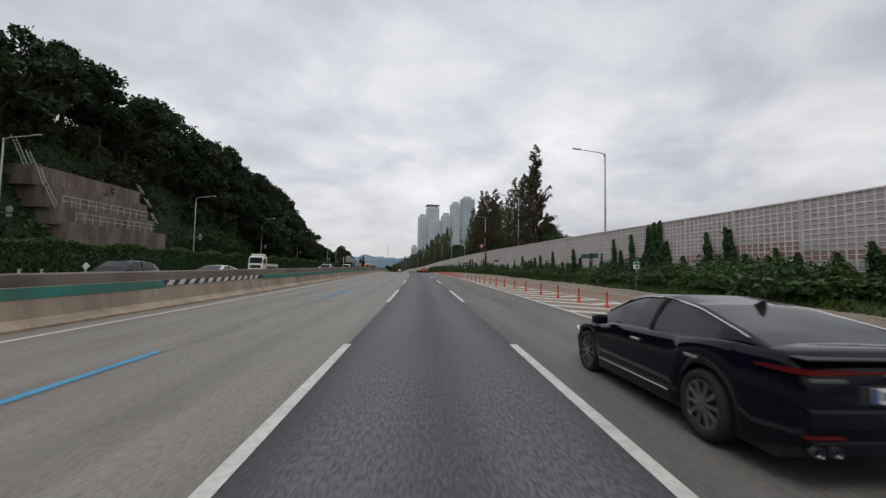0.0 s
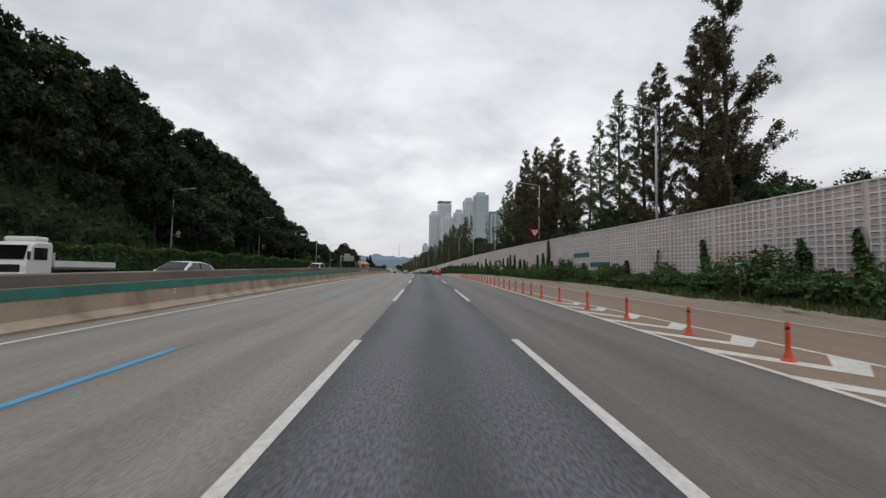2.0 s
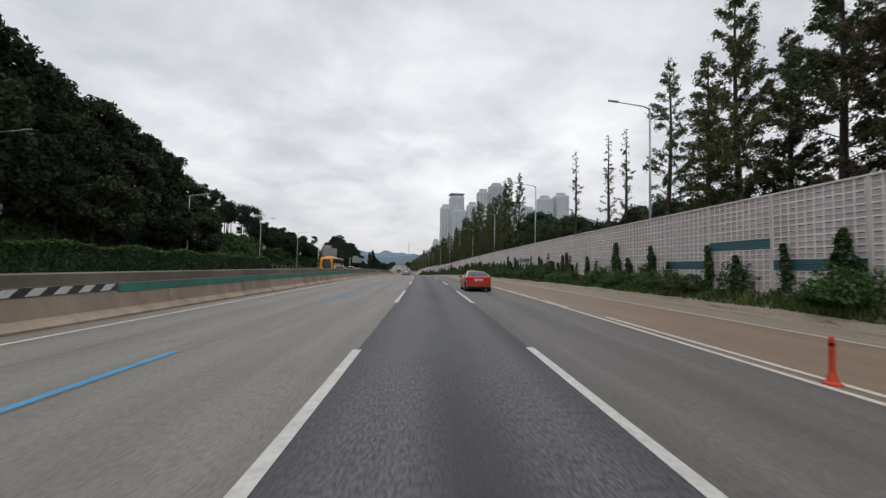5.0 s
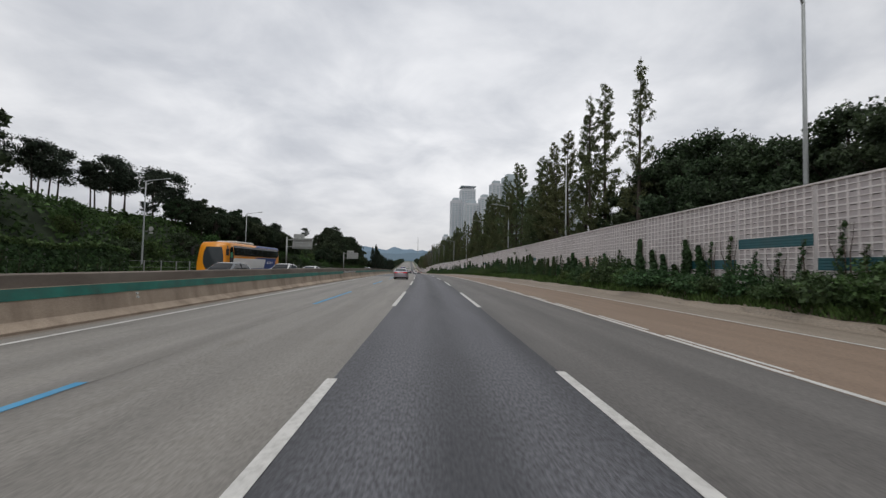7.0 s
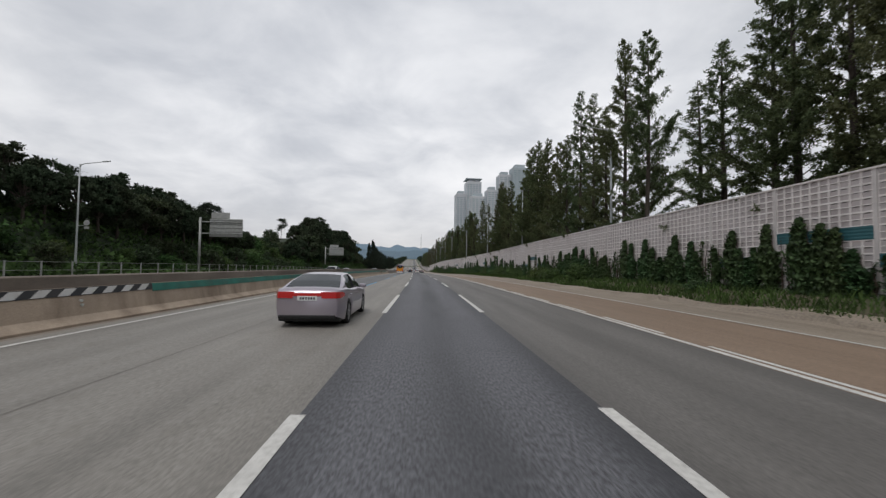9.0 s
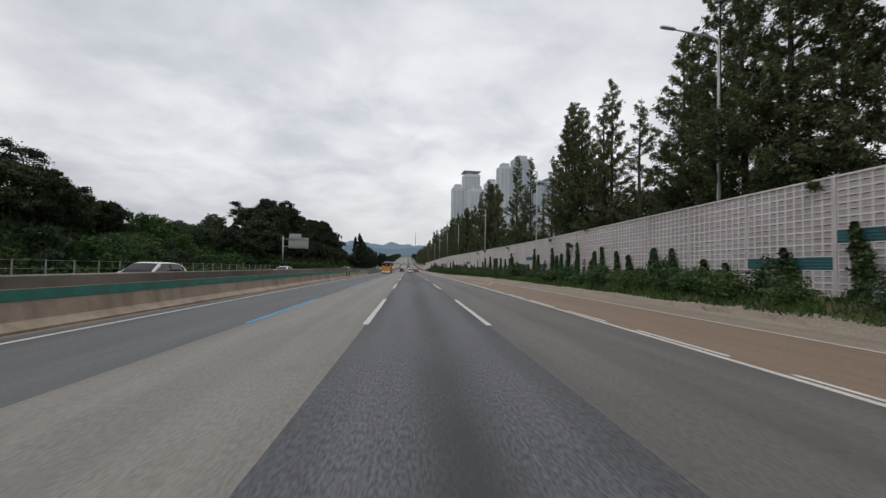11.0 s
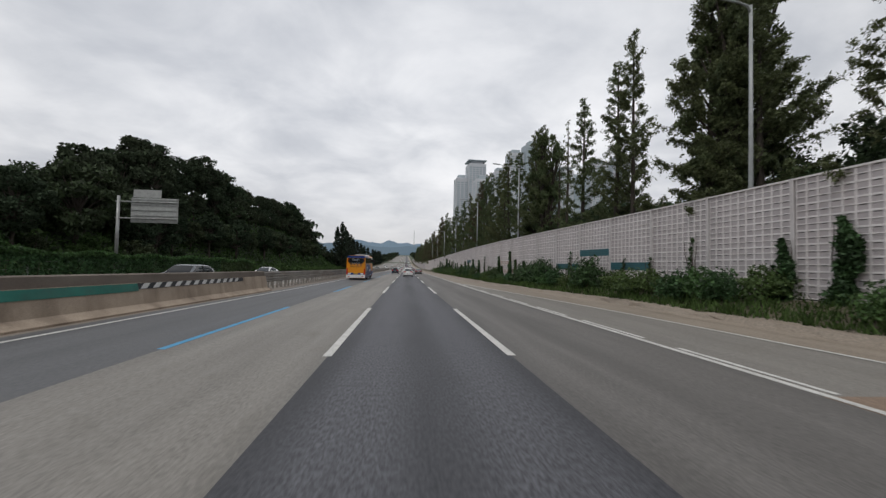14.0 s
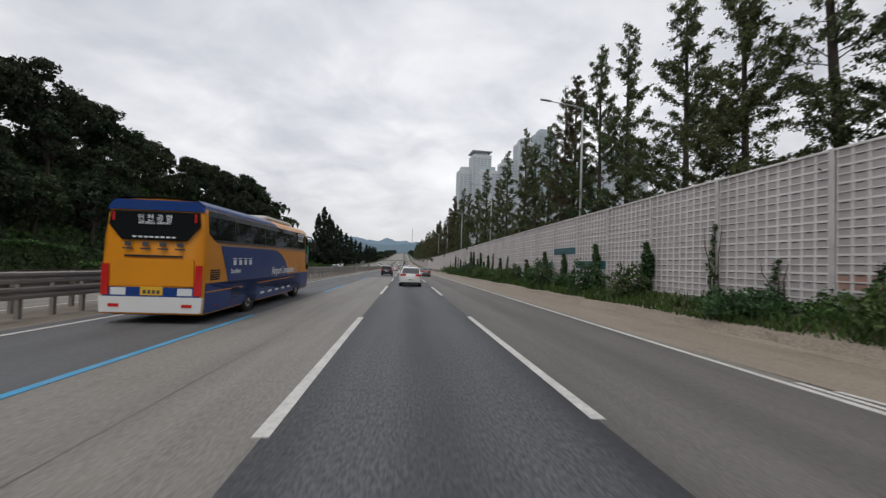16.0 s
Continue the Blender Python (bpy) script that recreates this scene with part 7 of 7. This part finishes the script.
def coach(label, airport=True):
    """Touring coach, nose towards +y, origin on the ground amidships."""
    c = thing("coach_bus", label, "bus")
    L, W, H = 12.0, 2.49, 3.32
    hl, hw = L / 2, W / 2
    prof = [(0.985, 0.34), (1.0, 0.6), (1.0, 1.5), (0.985, 2.3), (0.955, 2.9), (0.90, 3.17), (0.8, 3.28), (0.4, 3.32), (0.0, 3.33)]
    rings = []
    arch = (-hl + 3.25, hl - 2.7)
    ys = sorted(set([-hl, -hl + 0.05, -hl + 0.2, hl - 0.9, hl - 0.5, hl - 0.2, hl - 0.06, hl] + list(np.linspace(-hl + 0.4, hl - 1.2, 24)) + [a + 0.6 * k for a in arch for k in (-1, -0.96, -0.8, -0.5, 0, 0.5, 0.8, 0.96, 1)]))
    for y in ys:
        e = max((abs(y) - (hl - (0.9 if y > 0 else 0.2))) / (0.9 if y > 0 else 0.2), 0)
        sec = []
        lift = 0.34
        for a in arch:
            d = abs(y - a)
            if d < 0.6:
                lift = max(lift, 0.5 + math.sqrt(0.36 - d * d))
        for w, z in prof:
            zz = max(z, lift + 0.001 * z)
            k = 1 - (0.13 if y > 0 else 0.04) * e ** 2.4
            yy = y - (max(zz - 1.3, 0) ** 1.7 * 0.16 * e if y > 0 else -max(zz - 2.3, 0) * 0.1 * e)
            sec.append((hw * w * k, yy, zz - 0.06 * e ** 2 * (zz > 2.8)))
        rings.append([Vector(p) for p in sec] + [Vector((-x, y2, z)) for x, y2, z in sec[-2::-1]])
    bm = bmesh.new()
    add_loft(bm, rings)
    part("body", bm, P_YELLOW, c, "amber painted coach body", smooth=True)
    part("underbody", box(-1.1, 1.1, -hl + 0.3, hl - 0.4, 0.28, 0.7), M_TRIM, c)

    def side_x(z):
        return hw * table(z, [(b, a) for a, b in prof])

    def side_panel(nm, pts, mat, lift, label=""):
        """Thin plate on both flanks, from (y, z) corners; follows the side's lean."""
        for x in (1, -1):
            bm = bmesh.new()
            bm.faces.new([bm.verts.new((0, y, z)) for y, z in pts])
            bmesh.ops.triangulate(bm, faces=bm.faces)
            for _, z in prof[1:-1]:
                bmesh.ops.bisect_plane(bm, geom=bm.verts[:] + bm.edges[:] + bm.faces[:], plane_co=(0, 0, z), plane_no=(0, 0, 1))
            for v in bm.verts:
                v.co.x = x * (side_x(v.co.z) + lift)
            rim = bmesh.ops.extrude_face_region(bm, geom=bm.faces[:])
            for v in rim["geom"]:
                if isinstance(v, bmesh.types.BMVert):
                    v.co.x -= x * (lift + 0.02)
            part(nm, bm, mat, c, label)
    ra, fa = arch

    def arc(a, up):
        q = [(a + 0.62 * math.cos(t), 0.5 + 0.62 * math.sin(t)) for t in np.linspace(math.pi, 0, 9)]
        return q if up else q[::-1]
    # blue skirt with the wheel arches left free, then the swooping blue field
    skirt = [(-hl + 0.12, 0.36)] + [(ra - 0.62, 0.36)] + arc(ra, True) + [(ra + 0.62, 0.36), (fa - 0.62, 0.36)] + arc(fa, True) + [(fa + 0.62, 0.36), (hl - 0.75, 0.36), (hl - 0.62, 1.14), (-hl + 0.12, 1.14)]
    side_panel("blue_skirt", skirt, P_BLUEB, 0.004, "deep blue lower panels")
    curve = [(1.6 - 2.1 * (1 - math.cos(t)), 1.14 + 1.0 * math.sin(t)) for t in np.linspace(0, math.pi / 2, 9)]
    side_panel("blue_field", [(-hl + 1.45, 1.145), *[(y, max(z, 1.145)) for y, z in curve], (-0.75, 2.14), (-hl + 0.95, 2.14), (-hl + 1.3, 1.5)], P_BLUEB, 0.006, "deep blue swooping side field")
    if not airport:
        side_panel("white_field", [(-1.7, 1.15), (hl - 0.7, 1.15), (hl - 1.3, 2.02), (-2.2, 2.02)], P_WHITE, 0.009, "white lower side field")
    side_panel("gold_line", [(-hl + 0.15, 0.9), (ra - 0.7, 0.9), (ra - 0.7, 0.93), (-hl + 0.15, 0.93)], P_YELLOW, 0.009)
    side_panel("gold_line", [(ra + 0.7, 0.93), (fa - 0.7, 0.98), (fa - 0.7, 1.01), (ra + 0.7, 0.96)], P_YELLOW, 0.009)
    win = [(-hl + 0.75, 2.22), (hl - 1.35, 2.24), (hl - 1.2, 3.0), (hl - 1.35, 3.06), (-hl + 0.3, 3.06), (-hl + 0.22, 2.95), (-hl + 0.24, 2.45), (-hl + 0.5, 2.3)]
    side_panel("side_window", win, M_GTINT, 0.012, "dark tinted window band")
    side_panel("silver_line", [(-hl + 0.9, 2.15), (hl - 1.3, 2.17), (hl - 1.3, 2.2), (-hl + 0.9, 2.18)], M_RIM, 0.010)
    side_panel("door_window", [(hl - 1.05, 1.25), (hl - 0.55, 1.25), (hl - 0.62, 2.75), (hl - 0.85, 2.95), (hl - 1.1, 2.95), (hl - 1.2, 2.4), (hl - 1.2, 1.9)], M_GTINT, 0.014, "tall dark door glass")
    side_panel("roof_edge_blue", [(-hl + 0.12, 3.075), (0.3, 3.075), (-0.3, 3.26), (-hl + 0.15, 3.26)], P_BLUEB, 0.006)
    for k in range(7):
        y = -hl + 1.9 + k * 1.35
        side_panel("window_joint", [(y, 2.25), (y + 0.03, 2.25), (y + 0.03, 3.05), (y, 3.05)], M_TRIM, 0.016)
    for x in (1, -1):
        for y0 in (-hl + 0.35, -hl + 1.75):
            for k in range(5):
                z = 1.22 + k * 0.06 if y0 < -5 else 0.62 + k * 0.09
                part("vent_slat", box(min(x * 1.235, x * 1.262), max(x * 1.235, x * 1.262), y0, y0 + 0.55, z, z + 0.035), M_TRIM, c)
        for k in range(5):
            y = ra + 1.1 + k * 0.85
            part("hatch_handle", box(min(x * 1.235, x * 1.265), max(x * 1.235, x * 1.265), y, y + 0.22, 0.74, 0.79, 0.008), M_TRIM, c)
            part("flank_mark", box(min(x * 1.235, x * 1.256), max(x * 1.235, x * 1.256), y - 0.1, y + 0.3, 0.54, 0.62), M_LETTER, c)
        for y in (-5.3, -4.3, 2.9, 4.9):
            part("side_marker", box(min(x * 1.235, x * 1.262), max(x * 1.235, x * 1.262), y, y + 0.1, 0.5, 0.53), M_TAIL, c)
        for y in arch:
            add_wheel(c, x * (hw - 0.03), y, 0.5, 0.3, M_RIM, 8, x, 0.58)
        # marks of the carrier's name, as plain bars
        for k in range(4):
            y = -hl + (1.75 + k * 0.42 if x > 0 else 3.2 - k * 0.42)
            part("name_mark", box(min(x * 1.24, x * 1.262), max(x * 1.24, x * 1.262), y, y + 0.26, 1.78, 1.81), M_LETTER, c)
            part("name_mark", box(min(x * 1.24, x * 1.262), max(x * 1.24, x * 1.262), y + 0.05, y + 0.24, 1.6, 1.75, 0.0), M_LETTER, c)
        # mirror on its arm
        bm = bmesh.new()
        add_tube(bm, [(x * 1.0, hl - 0.5, 3.0), (x * 1.25, hl - 0.05, 2.95), (x * 1.36, hl + 0.15, 2.75)], 0.035, 6)
        part("mirror_arm", bm, M_TRIM, c)
        part("mirror", box(x * 1.36 - 0.12, x * 1.36 + 0.12, hl + 0.08, hl + 0.22, 2.2, 2.75, 0.05), M_TRIM, c)
        part("route_card", box(min(x * 1.23, x * 1.267), max(x * 1.23, x * 1.267), hl - 0.98, hl - 0.62, 2.05, 2.5), M_GREENSIGN, c, "green card in the door window")
        if not airport:
            continue
        m = pose(x * 1.262, -0.6 if x > 0 else 2.2, 1.2, 90, 0, 90 * x)
        lettering("Airport Limousine", 0.42, M_LETTER, c, m, 0.008)
        lettering("Excellent", 0.2, M_LETTER, c, pose(x * 1.258, -hl + (1.62 if x > 0 else 3.0), 1.36, 90, 0, 90 * x), 0.003)
        lettering("인천공항", 0.3, M_LETTER, c, pose(x * (side_x(2.78) + 0.016), (hl - 2.7) if x > 0 else (hl - 1.6), 2.78, 90 - 4 * x, 0, 90 * x), 0.001)
        lettering("INCHEON AIRPORT", 0.11, M_LETTER, c, pose(x * (side_x(2.64) + 0.017), (hl - 2.7) if x > 0 else (hl - 1.6), 2.64, 90 - 4 * x, 0, 90 * x), 0.001)
    # blue cap over the rear half of the roof
    bm = bmesh.new()
    cap = []
    for y in (-hl + 0.06, -hl + 0.2, -4.0, -2.0, -0.3):
        half_sec = [(hw * w * (0.985 if y < -5.9 else 1.0) + (0.006 if w > 0.7 else 0), z + 0.008) for w, z in prof if z > 3.1]
        cap.append([Vector((x, y, z)) for x, z in half_sec] + [Vector((-x, y, z)) for x, z in half_sec[-2::-1]])
    add_loft(bm, cap, caps=False)
    part("roof_cap", bm, P_BLUEB, c, "deep blue rear half of the roof")
    # roof unit
    bm = bmesh.new()
    add_box(bm, -0.85, 0.85, -0.2, 3.4, 3.3, 3.5, 0.09)
    part("roof_unit", bm, P_ROOFW, c, "pale roof air-conditioning housing")
    # rear
    def rear(nm, pts, y, mat, thick=0.03, label=""):
        bm = bmesh.new()
        out = [bm.verts.new((x, y, z)) for x, z in pts]
        inn = [bm.verts.new((x, y + thick, z)) for x, z in pts]
        bm.faces.new(out)
        for i in range(len(pts)):
            bm.faces.new((out[i], out[(i + 1) % len(pts)], inn[(i + 1) % len(pts)], inn[i]))
        return part(nm, bm, mat, c, label)
    yb = -hl - 0.012
    rear("rear_top", [(-1.17, 2.99), (1.17, 2.99), (1.1, 3.15), (0.98, 3.25), (-0.98, 3.25), (-1.1, 3.15)], yb + 0.045, P_BLUEB, 0.1, "blue strip under the roof edge")
    rear("rear_window", [(-1.06, 2.95), (1.06, 2.95), (1.1, 2.6), (0.78, 2.22), (-0.78, 2.22), (-1.1, 2.6)], yb + 0.0, M_GTINT, 0.09, "dark rear window")
    rear("rear_blue", [(-1.15, 0.78), (1.15, 0.78), (1.15, 1.02), (-1.15, 1.02)], yb, P_BLUEB)
    rear("rear_bumper", [(-1.21, 0.38), (1.21, 0.38), (1.24, 0.78), (-1.24, 0.78)], yb - 0.03, P_WHITE, 0.1, "white rear bumper")
    rear("engine_flap", [(-1.0, 1.06), (1.0, 1.06), (0.98, 1.75), (-0.98, 1.75)], yb + 0.004, P_YELLOW)
    rear("flap_gap", [(-0.7, 1.79), (0.7, 1.79), (0.7, 1.84), (-0.7, 1.84)], yb, M_TRIM)
    rear("number_plate", [(-0.27, 0.82), (0.27, 0.82), (0.27, 1.04), (-0.27, 1.04)], yb - 0.01, M_PLATEY)
    for k in range(4):
        rear("plate_mark", [(-0.2 + k * 0.11, 0.86), (-0.13 + k * 0.11, 0.86), (-0.13 + k * 0.11, 0.95), (-0.2 + k * 0.11, 0.95)], yb - 0.014, M_BAR, 0.003)
        rear("name_mark", [(-0.75 + k * 0.42, 1.98), (-0.5 + k * 0.42, 1.98), (-0.5 + k * 0.42, 2.02), (-0.75 + k * 0.42, 2.02)], yb - 0.004, M_BAR, 0.01)
        rear("name_mark", [(-0.7 + k * 0.42, 2.06), (-0.55 + k * 0.42, 2.06), (-0.55 + k * 0.42, 2.17), (-0.7 + k * 0.42, 2.17)], yb - 0.004, M_BAR, 0.01)
    for k in range(8):
        rear("maker_mark", [(-0.52 + k * 0.135, 2.28), (-0.43 + k * 0.135, 2.28), (-0.43 + k * 0.135, 2.32), (-0.52 + k * 0.135, 2.32)], yb - 0.004, M_LETTER, 0.01)
    for x in (-1, 1):
        rear("tail_lamp", [(x * 1.02, 0.82), (x * 1.2, 0.82), (x * 1.2, 1.6), (x * 1.05, 1.6)][::x], yb - 0.02, M_TAIL, 0.06)
        rear("high_lamp", [(x * 0.96, 2.7), (x * 1.02, 2.7), (x * 1.02, 2.92), (x * 0.96, 2.92)][::x], yb - 0.006, M_TAIL, 0.02)
        rear("notice_plate", [(x * 0.62, 0.82), (x * 0.98, 0.82), (x * 0.98, 1.0), (x * 0.62, 1.0)][::x], yb - 0.006, M_PLATE, 0.02)
        rear("fog_lamp", [(x * 0.75, 0.52), (x * 1.0, 0.52), (x * 1.0, 0.6), (x * 0.75, 0.6)][::x], yb - 0.04, M_TAIL, 0.02)
    lettering("인 천 공 항", 0.19, M_LETTER, c, pose(0, yb - 0.006, 2.72, 90, 0, 0), 0.001, 'CENTER')
    lettering("INCHEON  AIRPORT", 0.085, M_LETTER, c, pose(0, yb - 0.006, 2.63, 90, 0, 0), 0.001, 'CENTER')
    # front
    bm = bmesh.new()
    rings = []
    for k in range(7):
        z = 1.1 + 1.8 * k / 6
        rings.append([Vector((x, hl + 0.02 - (abs(x) / 1.245) ** 2.6 * 0.5 - max(z - 1.3, 0) ** 1.7 * 0.16, z)) for x in np.linspace(-1.14, 1.14, 11)])
    add_loft(bm, rings, caps=False)
    part("windscreen", bm, M_GLIGHT, c, "large curved windscreen", smooth=True)
    part("front_bumper", box(-1.05, 1.05, hl - 0.3, hl + 0.03, 0.36, 0.75, 0.08), P_BLUEB, c)
    for x in (-0.85, 0.85):
        part("head_lamp", box(x - 0.2, x + 0.2, hl - 0.25, hl + 0.01, 0.8, 1.0, 0.03), M_HEAD, c)
    return c


bus = coach("amber and blue airport coach in the bus lane")
bus.matrix_basis = stand(-6.85, 352.0)
other = coach("amber, white and blue coach on the opposite carriageway", airport=False)
other.matrix_basis = stand(-17.6, 182.0, 0, 180)
